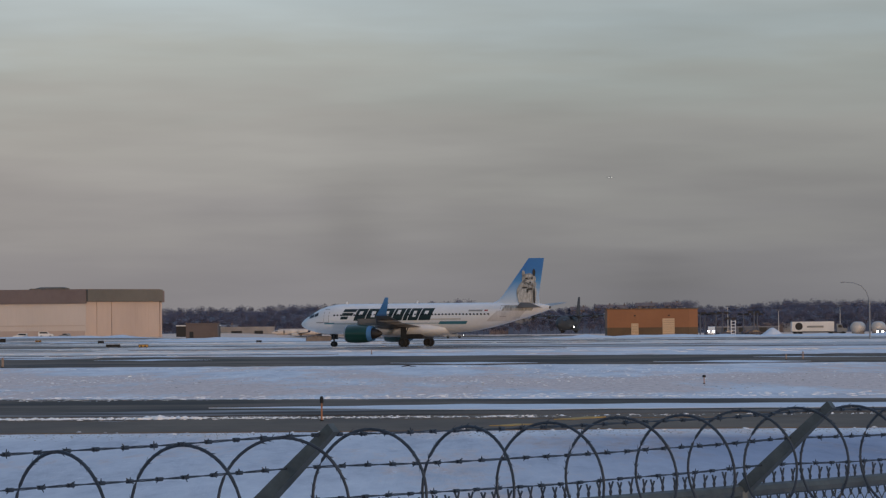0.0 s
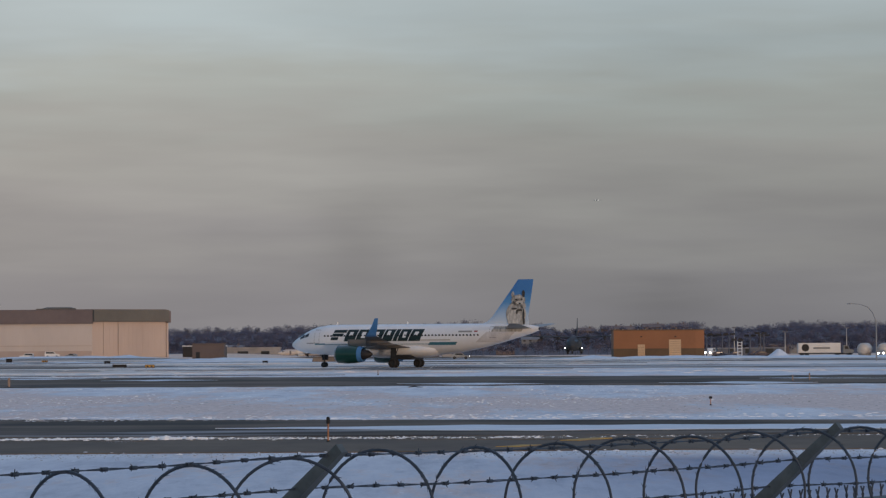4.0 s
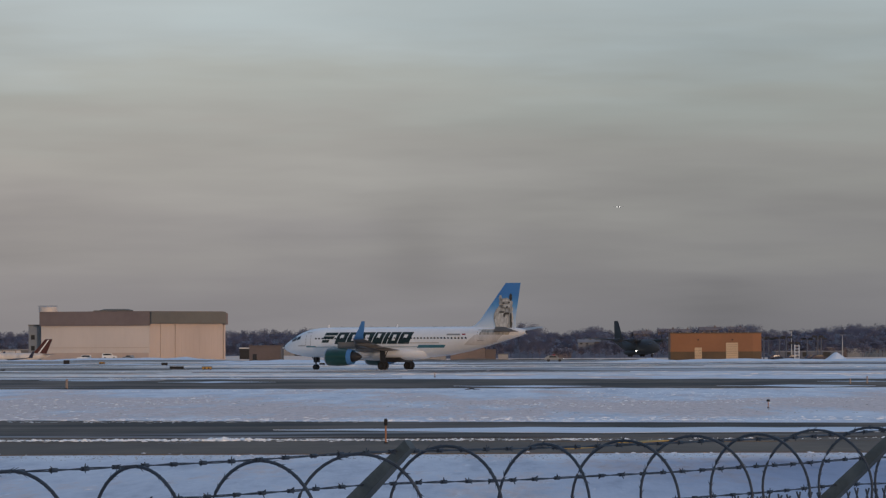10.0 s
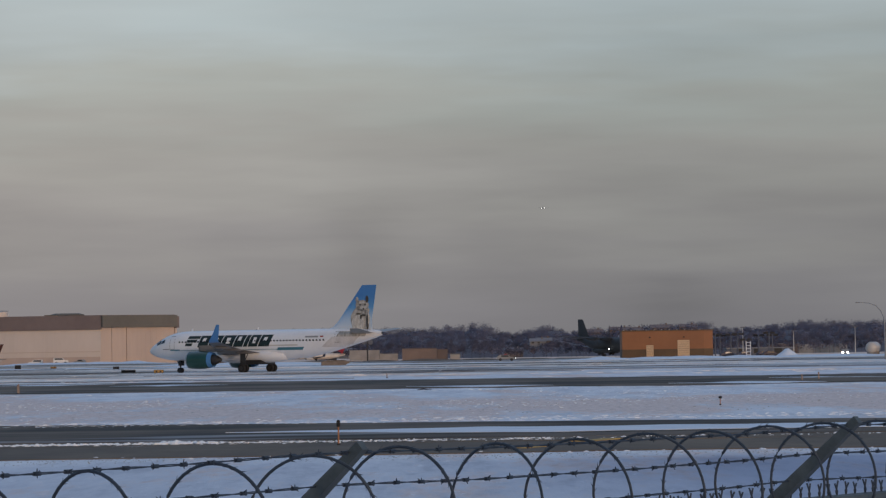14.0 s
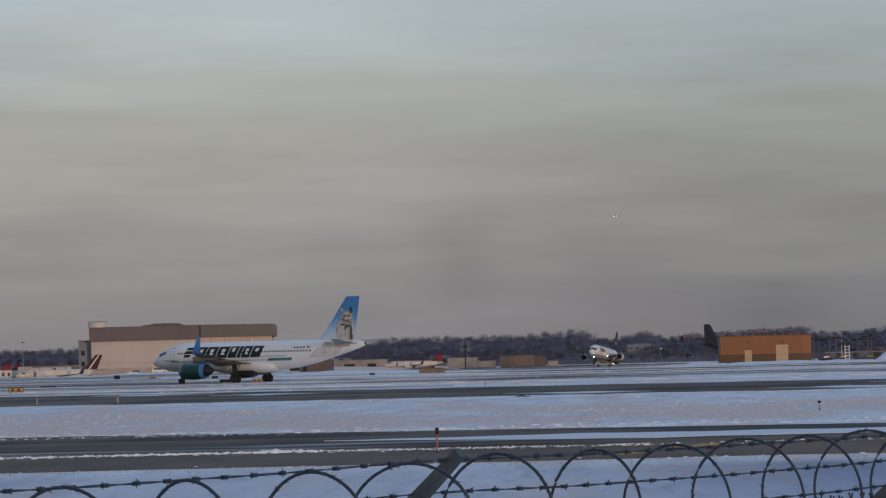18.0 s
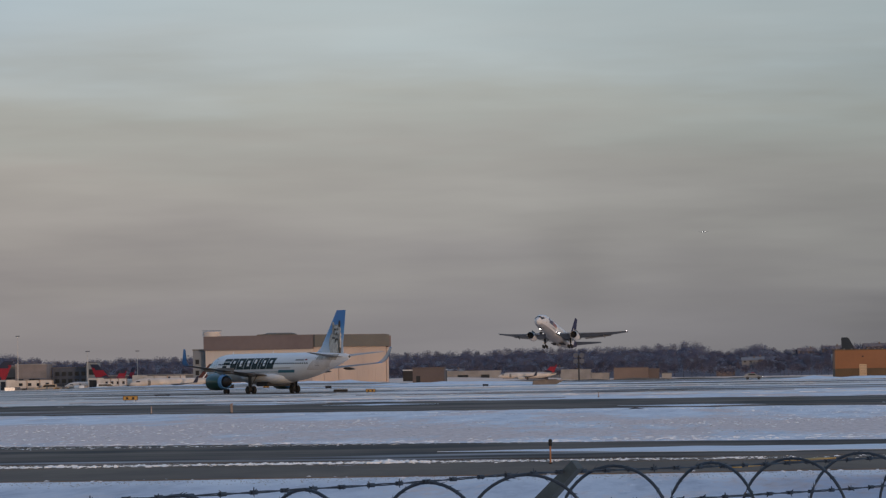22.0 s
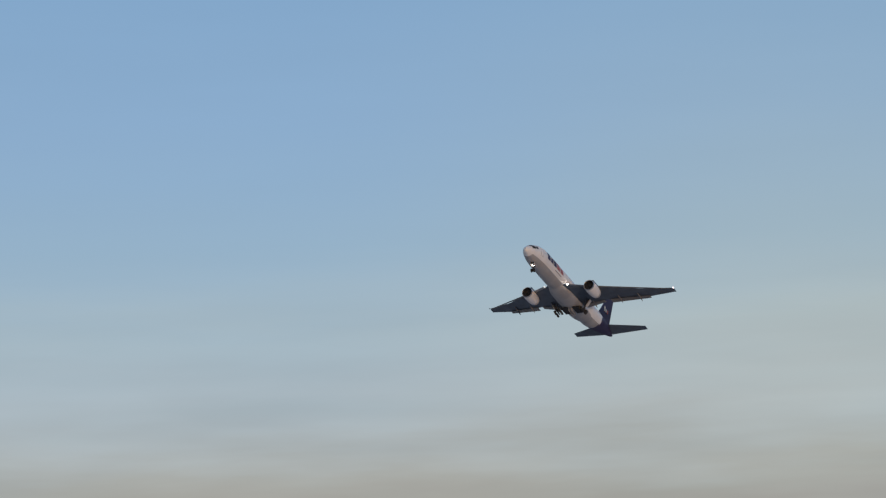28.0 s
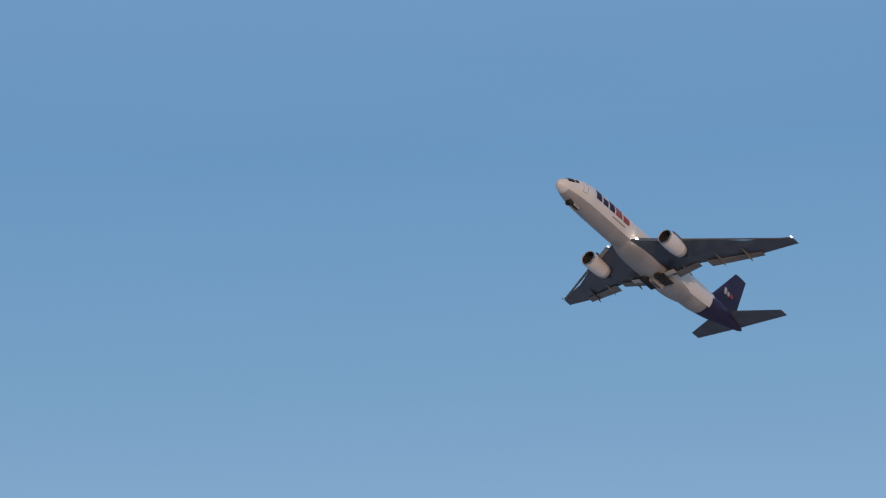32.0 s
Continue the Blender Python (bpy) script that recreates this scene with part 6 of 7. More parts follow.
def build_bridge():
    t = thing("jet_bridge", pose(0, 0, 0), "grey passenger boarding bridge on columns", "boarding bridge", "boarding bridges")
    b = bmesh.new()
    box(b, 0, 14, -1.4, 1.4, 3.2, 6.0, bevel=0.1)
    part("tunnel", b, M_CREAM, t)
    b = bmesh.new()
    box(b, 13.8, 17.2, -1.9, 1.9, 2.9, 6.3, bevel=0.15)
    part("cab", b, M_CREAM, t)
    for x in (3.0, 12.0):
        b = bmesh.new()
        tube(b, [(x, -1.75, -0.2), (x, -1.75, 5.2)], 0.45, 8)
        part("column", b, M_FADED, t)
    for k in range(3):
        b = bmesh.new()
        box(b, 0.3 + k * 4.6, 0.55 + k * 4.6, -1.5, 1.5, 3.1, 6.1)
        part("tunnel_rib", b, M_FADED, t)
    for k in range(4):
        for s in (-1, 1):
            b = bmesh.new()
            box(b, 1.6 + k * 3.2, 2.9 + k * 3.2, s * 1.42 - 0.04, s * 1.42 + 0.04, 4.3, 5.2)
            part("window", b, M_GLASSDARK, t)
    for s in (-1, 1):
        b = bmesh.new()
        box(b, 0.1, 13.7, s * 1.45 - 0.05, s * 1.45 + 0.05, 3.15, 3.6)
        part("floor_beam", b, M_SLATE, t)
        b = bmesh.new()
        tube(b, [(0.2, s * 1.3, 6.5), (13.6, s * 1.3, 6.5)], 0.09, 6)
        part("handrail", b, M_SLATE, t)
    b = bmesh.new()
    box(b, 17.15, 17.35, -1.3, 1.3, 3.2, 5.7)
    part("docking_mouth", b, M_DARK, t, "dark canopy mouth")
    b = bmesh.new()
    box(b, 12.4, 14.6, -1.2, 1.2, 0.9, 3.0, bevel=0.1)
    part("drive_bogie", b, M_SLATE, t)
    return t


bridge = build_bridge()
bridge.matrix_basis = pose(-190, 1108, field_z(-190, 1108) - 2.2, 0, 0, 222)
for x, y, a in ((-168, 1112, 246), (-150, 1118, 160), (-236, 1118, 228)):
    copy_thing(bridge, pose(x, y, field_z(x, y) - 2.2, 0, 0, a))

plain_building("concourse", pose(-310, 1300, -1.4), 58, 22, 12.3, M_DARKCONC, "grey airport concourse with dark window bays", "terminal", ((45.6, 1.0, 3.6, 9.6), (55.6, 1.0, 3.6, 9.6), (49.6, 1.0, 5.6, 2.0), (1.0, 1.0, 14, 4.4), (17.0, 1.0, 11, 4.4), (31.0, 1.0, 10, 4.4), (33.0, 7.6, 9, 2.2)), M_CONC, M_GLASSDARK)
plain_building("concourse", pose(-252, 1330, -1.4), 14, 18, 8.6, M_DARKCONC, "low dark grey airport concourse", "terminal", ((1, 1.5, 3, 4), (6, 1.5, 5, 3)), M_GREYBOX)
plain_building("ramp_office", pose(-236, 1300, -1.4), 11.5, 12, 9.0, M_ROSE, "dull rose-grey ramp office block with a flat roof", "building", ((1, 2, 2, 2), (5, 2, 4, 2)), M_PALEROOF)
plain_building("ramp_office", pose(-224, 1310, -1.4), 13, 12, 7.6, M_SLATE, "slate-grey ramp office block with windows", "building", tuple((1.0 + i * 2.4, 2.2 + k * 2.6, 1.5, 1.4) for i in range(5) for k in range(2)), M_DARKCONC)
plain_building("ramp_office", pose(-210, 1300, -1.4), 4, 8, 9.4, M_GREYBOX, "narrow grey block beside the ramp", "building", ((1, 5, 2, 2),), M_SLATE)
plain_building("ramp_office", pose(-205, 1320, -1.4), 34, 10, 4.4, M_DARKCONC, "long low dark ramp building", "building", tuple((1.5 + i * 4.0, 1.3, 2.6, 1.6) for i in range(8)), M_PALEROOF)


def build_tower():
    """A tall plain slab with mottled cladding and a dark angled recess cut into its face."""
    t = thing("hotel_tower", pose(-316.9, 1500, -1, 0, 0, 13.5), "tall dark grey mottled block with a black angled recess", "tower block")
    b = bmesh.new()
    for x0, x1, z0, z1 in ((-35.4, 0, 0, 22.3), (-35.4, 0, 25.4, 34.4), (-19.8, 0, 22.3, 25.4), (-58, -41.4, 0, 34.4), (-41.4, -35.4, 25.4, 34.4)):
        box(b, x0, x1, 0, 22, z0 - (0.5 if z0 == 0 else 0), z1)
    w = part("wall", b, M_TOWER, t)
    b = bmesh.new()
    box(b, -41.4, -35.4, 1.2, 3.0, -0.5, 25.4)
    box(b, -35.4, -19.8, 1.2, 3.0, 22.3, 25.4)
    part("recess", b, M_DARK, w, "black recess in the face")
    b = bmesh.new()
    box(b, -58.2, 0.2, -0.15, 22.2, 34.4, 34.8, bevel=0.05)
    part("parapet", b, M_TOWER_W, t)
    b = bmesh.new()
    loft(b, [circle(-1.2 + d, 35.0, 0.35 * g, 0.2 * g, 8) for d, g in ((0, 0.3), (0.2, 1), (0.5, 1), (0.7, 0.3))])
    part("roof_lamp", b, M_LAMP_SOFT, t)
    return t


build_tower()
roof_light = thing("roof_light", pose(-271, 1300.6, 11.2), "lit strip lamp along the concourse roof edge", "lamp")
b = bmesh.new()
loft(b, [circle(x, 0.3, 0.15, 0.13 * g, 8) for x, g in ((-0.3, 0.2), (0, 1), (6.0, 1), (6.3, 0.2))])
part("tube", b, M_LAMP_SOFT, roof_light)
b = bmesh.new()
box(b, -0.4, 6.4, -0.2, 0.2, 0, 0.2, bevel=0.03)
part("bracket", b, M_GREYBOX, roof_light)

# ---- masts, lamps, trailer, tanks, vehicles ----


def mast(x, y, h, label="slim grey light mast with a lamp head"):
    t = thing("light_mast", pose(x, y, field_z(x, y)), label, "light mast", "light masts")
    b = bmesh.new()
    tube(b, [(0, 0, -0.3), (0, 0, h)], [0.17, 0.05], 8)
    part("pole", b, M_BELLY, t)
    b = bmesh.new()
    box(b, -0.7, 0.7, -0.25, 0.25, h - 0.1, h + 0.2, bevel=0.04)
    part("lamp_head", b, M_SLATE, t)
    return t


for x, y, h in ((-226.4, 1200, 19.0), (-217.8, 1205, 18.6), (-191.7, 1190, 13.0), (-185.3, 1260, 12.8), (-252, 1230, 16), (95, 1010, 7), (84, 1050, 8.5), (120, 1080, 8.5)):
    mast(x, y, h)

def bollard_lamp(x, y, h):
    t = thing("yard_lamp", pose(x, y, field_z(x, y)), "dark post with a flat double lamp head beside the utility building", "lamp", "yard lamps")
    b = bmesh.new()
    tube(b, [(0, 0, -0.3), (0, 0, h)], [0.20, 0.15], 8)
    part("pole", b, M_SLATE, t)
    for s in (-1, 1):
        b = bmesh.new()
        box(b, s * 0.9 - 0.7, s * 0.9 + 0.7, -0.4, 0.4, h - 0.15, h + 0.40, bevel=0.1)
        part("lamp_head", b, M_DARK, t)
    return t


for x, y, h in ((69.8, 965, 6.0), (71.6, 972, 5.7), (74.2, 968, 5.9), (76.6, 975, 6.1), (81.8, 970, 5.6), (84.2, 965, 6.2), (86.4, 980, 5.7), (79.6, 985, 4.6)):
    bollard_lamp(x, y, h)
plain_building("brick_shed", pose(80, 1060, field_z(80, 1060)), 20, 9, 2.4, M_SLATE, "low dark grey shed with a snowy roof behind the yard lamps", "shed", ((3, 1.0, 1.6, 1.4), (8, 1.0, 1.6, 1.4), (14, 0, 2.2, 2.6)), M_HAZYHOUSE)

CARS = ((73.5, 968, 12, "dark car parked by the yard lamps", 0), (77.0, 962, 190, "dark car parked by the yard lamps", 0), (82.5, 958, 8, "dark car parked by the yard lamps", 0), (83.4, 950, 8, "dark car parked by the yard lamps", 0))


def gabled_house(x, y, z, w, d, h, ridge, wall, roof, label):
    """Walls under a pitched roof whose ridge runs along the front, with windows and a chimney."""
    t = thing("house", pose(x, y, z), label, "house", "houses on the rise")
    b = bmesh.new()
    box(b, 0, w, 0, d, -2.0, h)
    wl_ = part("wall", b, wall, t)
    b = bmesh.new()
    loft(b, [[Vector((xx, yy, zz)) for yy, zz in ((-0.5, h - 0.15), (d / 2, h + ridge), (d + 0.5, h - 0.15), (d / 2, h + ridge - 0.35))] for xx in (-0.4, w + 0.4)])
    rf = part("roof", b, roof, t)
    b = bmesh.new()
    box(b, w * 0.7, w * 0.7 + 0.9, d * 0.4, d * 0.4 + 0.9, h, h + ridge + 0.8)
    part("chimney", b, M_BRICK, rf)
    for k in range(int(w / 3.2)):
        b = bmesh.new()
        box(b, 1.0 + k * 3.2, 2.3 + k * 3.2, -0.05, 0.08, h * 0.45, h * 0.8)
        part("window", b, M_GLASSDARK, wl_)
    return t


for a, w, share, wall in ((0.0365, 11, 0.93, M_RIDGEHOUSE), (0.0432, 13, 0.97, M_RIDGEHOUSE), (0.0485, 9, 0.92, M_HAZYHOUSE), (0.0545, 14, 0.95, M_RIDGEHOUSE), (0.0625, 11, 0.9, M_RIDGEHOUSE)):
    top = 2.9 + (skyline(a) * share - 2.9) * 2292 / 2150
    gabled_house(a * 2292, 2292, top - 5.2, w, 9, 3.2, 2.0, wall, M_ROOF, "brown house with a pitched roof among bare trees on the rise")

bank("snow_bank", -140, -80, 1050, 1.15, 12, 8.0, "low bank of ploughed snow before the parked cars")

lamp = thing("street_lamp", pose(71.6, 600, 0), "tall street lamp with a long curved arm", "street lamp")
b = bmesh.new()
tube(b, [(0, 0, -0.2), (0, 0, 5.6), (-0.15, 0, 6.9), (-0.6, 0, 8.0), (-1.4, 0, 8.9), (-2.6, 0, 9.35), (-4.2, 0, 9.5)], [0.13, 0.10, 0.085, 0.075, 0.07, 0.06, 0.05], 8)
part("pole", b, M_GREYBOX, lamp)
b = bmesh.new()
loft(b, [circle(-4.1 - d, 9.47, 0.16 * g, 0.09 * g, 8) for d, g in ((0, 0.4), (0.2, 1), (0.55, 1), (0.75, 0.3))])
part("lamp_head", b, M_GREYBOX, lamp)


def build_trailer():
    t = thing("semi_truck", pose(93, 952, field_z(93, 952)), "white box semi-trailer with a dark round emblem behind a dark cab", "truck")
    b = bmesh.new()
    box(b, 0, 11.2, 0, 2.6, 1.0, 3.6, bevel=0.06)
    part("box", b, M_TRAILER, t)
    b = bmesh.new()
    box(b, 0.3, 11.0, 0.6, 2.0, 0.7, 1.0)
    part("chassis", b, M_DARK, t)
    b = bmesh.new()
    loft(b, [[Vector((1.9 + 1.0 * math.cos(a), d, 2.35 + 1.0 * math.sin(a))) for a in [k * math.pi / 12 for k in range(24)]] for d in (-0.03, 0.01)])
    part("emblem", b, M_DARK, t)
    b = bmesh.new()
    box(b, 4.0, 8.4, -0.03, 0.01, 2.0, 2.5)
    part("word_bar", b, M_GREYBOX, t)
    w = part("wheel", wheel_mesh(0.5, 0.5), [M_TYRE, M_STRUT], t, smooth=True)
    w.matrix_basis = pose(1.1, 0.35, 0.5)
    for x, y in ((2.4, 0.35), (1.1, 2.25), (2.4, 2.25), (10.4, 0.35), (10.4, 2.25), (13.6, 0.35), (13.6, 2.25)):
        again(w, pose(x, y, 0.5))
    b = bmesh.new()
    box(b, 9.8, 14.4, 0.5, 2.1, 0.55, 0.95, bevel=0.05)
    part("cab_frame", b, M_DARK, t)
    b = bmesh.new()
    loft(b, [[Vector((x, y, z)) for x, z in ((11.9, 0.8), (14.6, 0.8), (14.7, 1.7), (13.6, 1.9), (13.2, 2.9), (11.9, 3.0))] for y in (0.15, 2.45)])
    cab = part("cab", b, M_BLUEGREY, t)
    b = bmesh.new()
    loft(b, [[Vector((x, y, z)) for x, z in ((12.3, 1.95), (13.4, 1.95), (13.1, 2.7), (12.3, 2.7))] for y in (0.12, 0.2)])
    part("side_window", b, M_GLASSDARK, cab)
    return t


semi_truck = build_trailer()


def build_tank(m, r, length):
    t = thing("storage_tank", m, "white round-ended storage tank on saddles", "tank", "storage tanks")
    b = bmesh.new()
    loft(b, [circle(x * length, r + 0.4, r * g, r * g, 20) for x, g in ((0, 0.1), (0.03, 0.6), (0.1, 0.95), (0.16, 1), (0.84, 1), (0.9, 0.95), (0.97, 0.6), (1, 0.1))])
    part("shell", b, M_BELLY, t, smooth=True)
    for f in (0.2, 0.75):
        b = bmesh.new()
        box(b, f * length, f * length + 0.4, -r * 0.8, r * 0.8, -0.2, r * 0.7)
        part("saddle", b, M_CONC, t)
    return t


build_tank(pose(113.5, 985, field_z(113.5, 985), 0, 0, 70), 1.6, 7)
build_tank(pose(119.1, 985, field_z(119.1, 985), 0, 0, 70), 1.6, 7)

ladder = thing("ladder_frame", pose(76.6, 940, field_z(76.6, 940)), "white upright ladder frame", "ladder")
for x in (-0.55, 0.55):
    b = bmesh.new()
    tube(b, [(x, 0, -0.2), (x, 0, 4.1)], 0.13, 6)
    part("rail", b, M_TRAILER, ladder)
for k in range(5):
    b = bmesh.new()
    tube(b, [(-0.55, 0, 0.6 + k * 0.8), (0.55, 0, 0.6 + k * 0.8)], 0.09, 6)
    part("rung", b, M_TRAILER, ladder)


def build_vehicle(name, m, length, h, body, label, lights=False, group="ramp vehicles", van=False):
    t = thing(name, m, label, "vehicle", group)
    w2 = 0.95
    b = bmesh.new()
    side = [(0, 0.45), (length, 0.45), (length, h * 0.55), (length * 0.93, h * 0.6), (length * 0.74, h * 0.64), (length * 0.62, h * 0.98), (length * 0.55, h), (length * (0.03 if van else 0.2), h), (0.02, h * 0.62)]
    loft(b, [[Vector((x - length / 2, y * g, z)) for x, z in side] for y, g in ((-w2, 0.97), (-w2 * 0.9, 1.06), (w2 * 0.9, 1.06), (w2, 0.97))])
    bd = part("body", b, body, t)
    for s in (-1, 1):
        b = bmesh.new()
        loft(b, [[Vector((x - length / 2, s * (w2 * 0.955 + d), z)) for x, z in ((length * (0.08 if van else 0.24), h * 0.68), (length * 0.68, h * 0.68), (length * 0.58, h * 0.93), (length * (0.08 if van else 0.26), h * 0.93))] for d in (-0.05, 0.03)])
        part("side_window", b, M_GLASSDARK, bd)
        b = bmesh.new()
        big = 0.7 if lights == 2 else 1.7 if lights else 1.0
        loft(b, [circle(length / 2 + d, h * 0.5, 0.16 * g * big, 0.13 * g * big, 8, s * 0.65) for d, g in ((-0.1, 0.9), (0.03, 1), (0.06, 0.4))])
        part("headlight", b, M_LAMP if lights else M_METAL, bd)
    w = None
    for x in (-length * 0.3, length * 0.3):
        for y in (-w2 * 0.88, w2 * 0.88):
            if w is None:
                w = part("wheel", wheel_mesh(0.36, 0.26), [M_TYRE, M_STRUT], t, smooth=True)
                w.matrix_basis = pose(x, y, 0.36)
            else:
                again(w, pose(x, y, 0.36))
    return t


build_vehicle("service_van", pose(-121, 1110, field_z(-121, 1110) - 0.02, 0, 0, 5), 4.6, 1.9, M_TRAILER, "white service van parked before the hangar", van=True)
build_vehicle("service_van", pose(-130, 1120, field_z(-130, 1120) - 0.02, 0, 0, 180), 4.4, 1.8, M_TRAILER, "white service van parked by the jets", van=True)
build_vehicle("tug", pose(-111, 1070, field_z(-111, 1070), 0, 0, 170), 3.4, 1.3, M_GREYBOX, "dark ramp tug parked before the hangar")
build_vehicle("tug", pose(-184, 1085, field_z(-184, 1085), 0, 0, 10), 3.4, 1.4, M_SIGNY, "yellow ramp tug on the ramp")
build_vehicle("tug", pose(-205, 1080, field_z(-205, 1080), 0, 0, 170), 3.4, 1.4, M_TRAILER, "white ramp tug on the ramp")
build_vehicle("fuel_truck", pose(-170, 1095, field_z(-170, 1095), 0, 0, 12), 7.5, 2.4, M_TRAILER, "white fuel truck on the ramp", van=True)
build_vehicle("catering_truck", pose(-190, 1100, field_z(-190, 1100), 0, 0, 185), 6.5, 2.5, M_BEIGE, "beige catering truck on the ramp", van=True)
waiting_van = build_vehicle("service_van", pose(72.1, 955, field_z(72.1, 955), 0, 0, -95), 5.2, 2.5, M_TRAILER, "white van with its headlights lit, pulling in behind the building", True, van=True)
driving_car = build_vehicle("road_car", pose(114, 940, field_z(114, 940), 0, 0, -95), 4.6, 1.6, M_GREYBOX, "dark car with its headlights lit, driving slowly", True)


for x, y, a, lab, lit in CARS:
    build_vehicle("road_car", pose(x, y, field_z(x, y), 0, 0, a - (95 if lit else 0)), 4.5, 1.5, M_HILL, lab, bool(lit), "parked cars")


service_suv = build_vehicle("service_van", pose(12.6, 880, field_z(12.6, 880)), 4.6, 1.5, M_GREYBOX, "grey airfield service car driving off with its lamps lit", 2)
b = bmesh.new()
box(b, -0.5, 0.3, -0.3, 0.3, 1.53, 1.72, bevel=0.03)
part("roof_beacon", b, M_RED, service_suv)


def build_cart():
    t = thing("baggage_cart", pose(0, 0, 0), "small covered baggage cart on the ramp", "baggage cart", "baggage carts")
    b = bmesh.new()
    box(b, -1.6, 1.6, -0.8, 0.8, 0.45, 0.6, bevel=0.03)
    part("deck", b, M_GREYBOX, t)
    b = bmesh.new()
    loft(b, [[Vector((x, y, z)) for y, z in ((-0.78, 0.6), (0.78, 0.6), (0.78, 1.7), (0.5, 2.0), (-0.5, 2.0), (-0.78, 1.7))] for x in (-1.5, 1.5)])
    part("cover", b, M_TRAILER, t)
    w = part("wheel", wheel_mesh(0.28, 0.2), [M_TYRE, M_STRUT], t)
    w.matrix_basis = pose(1.1, 0.7, 0.28)
    for x, y in ((1.1, -0.7), (-1.1, 0.7), (-1.1, -0.7)):
        again(w, pose(x, y, 0.28))
    return t


def build_container(paint, label):
    t = thing("cargo_container", pose(0, 0, 0), label, "container", "cargo containers")
    b = bmesh.new()
    loft(b, [[Vector((x, y, z)) for x, z in ((-1.5, 0), (1.1, 0), (1.6, 0.6), (1.6, 1.7), (-1.5, 1.7))] for y in (-0.9, 0.9)])
    part("shell", b, paint, t)
    b = bmesh.new()
    box(b, -1.3, 0.9, -0.96, -0.9, 0.15, 1.55, bevel=0.02)
    part("curtain", b, M_CONC, t)
    return t


rr = random.Random(21)
kinds = [build_cart(), build_container(M_BEIGE, "beige cargo container on the ramp"), build_container(M_METAL, "bare metal cargo container on the ramp"), build_container(M_DARKCONC, "dark cargo container on the ramp")]
for k, ob in enumerate(kinds):
    ob.matrix_basis = pose(-160 - 9 * k, 1090 + 5 * k, field_z(-160 - 9 * k, 1095), 0, 0, 15 * k)
for i in range(70):
    x, y = rr.uniform(-275, -152), rr.uniform(1086, 1140)
    copy_thing(rr.choice(kinds[:3] * 2 + kinds[3:]), pose(x, y, field_z(x, y), 0, 0, rr.uniform(0, 360)))


def box_truck(m, length, h, paint, label):
    """A cab and a tall body on a scissor lift, as serve parked aircraft."""
    t = thing("service_truck", m, label, "truck", "ramp trucks")
    b = bmesh.new()
    box(b, -length / 2, length / 2, -1.0, 1.0, 0.5, 0.85, bevel=0.04)
    part("chassis", b, M_DARK, t)
    b = bmesh.new()
    box(b, -length / 2, length * 0.2, -1.15, 1.15, 1.0, h, bevel=0.06)
    body = part("body", b, paint, t)
    for k in range(3):
        b = bmesh.new()
        box(b, -length * 0.42 + k * length * 0.2, -length * 0.40 + k * length * 0.2, -1.19, -1.14, 1.05, h - 0.1)
        part("body_rib", b, M_FADED, body)
    b = bmesh.new()
    loft(b, [[Vector((x, y, z)) for x, z in ((length * 0.24, 0.6), (length * 0.5, 0.6), (length * 0.5, 1.4), (length * 0.44, 2.2), (length * 0.24, 2.25))] for y in (-1.0, 1.0)])
    cab = part("cab", b, paint, t)
    b = bmesh.new()
    loft(b, [[Vector((x, y, z)) for x, z in ((length * 0.29, 1.45), (length * 0.47, 1.45), (length * 0.43, 2.1), (length * 0.29, 2.1))] for y in (-1.03, 1.03)])
    part("cab_window", b, M_GLASSDARK, cab)
    w = part("wheel", wheel_mesh(0.42, 0.3), [M_TYRE, M_STRUT], t, smooth=True)
    w.matrix_basis = pose(length * 0.36, -0.9, 0.42)
    for x, y in ((length * 0.36, 0.9), (-length * 0.3, -0.9), (-length * 0.3, 0.9)):
        again(w, pose(x, y, 0.42))
    return t


for x, y, a, h, m, lab in ((-198, 1092, 10, 2.6, M_SLATE, "slate box lift truck on the ramp"), (-214, 1094, 190, 2.4, M_BROWNBOX, "dark brown box service truck on the ramp"), (-160, 1102, 20, 3.0, M_BELLY, "pale box service truck on the ramp"), (-232, 1098, 5, 2.8, M_SLATE, "slate box catering truck on the ramp"), (-250, 1096, 170, 2.6, M_GREYBOX, "grey box service truck on the ramp"), (-222, 1110, 95, 3.4, M_BEIGE, "beige box lift truck on the ramp"), (-262, 1100, 12, 3.0, M_CREAM, "cream box service truck on the ramp"), (-243, 1104, 185, 3.0, M_BROWNBOX, "dark brown box catering truck on the ramp"), (-206, 1106, 175, 3.2, M_BELLY, "pale box service truck on the ramp"), (-186, 1098, 185, 2.2, M_BROWNBOX, "dark brown box lift truck on the ramp")):
    box_truck(pose(x, y, field_z(x, y) - 0.8, 0, 0, a), 6.4, h, m, lab)

# signs and marker stakes on the field


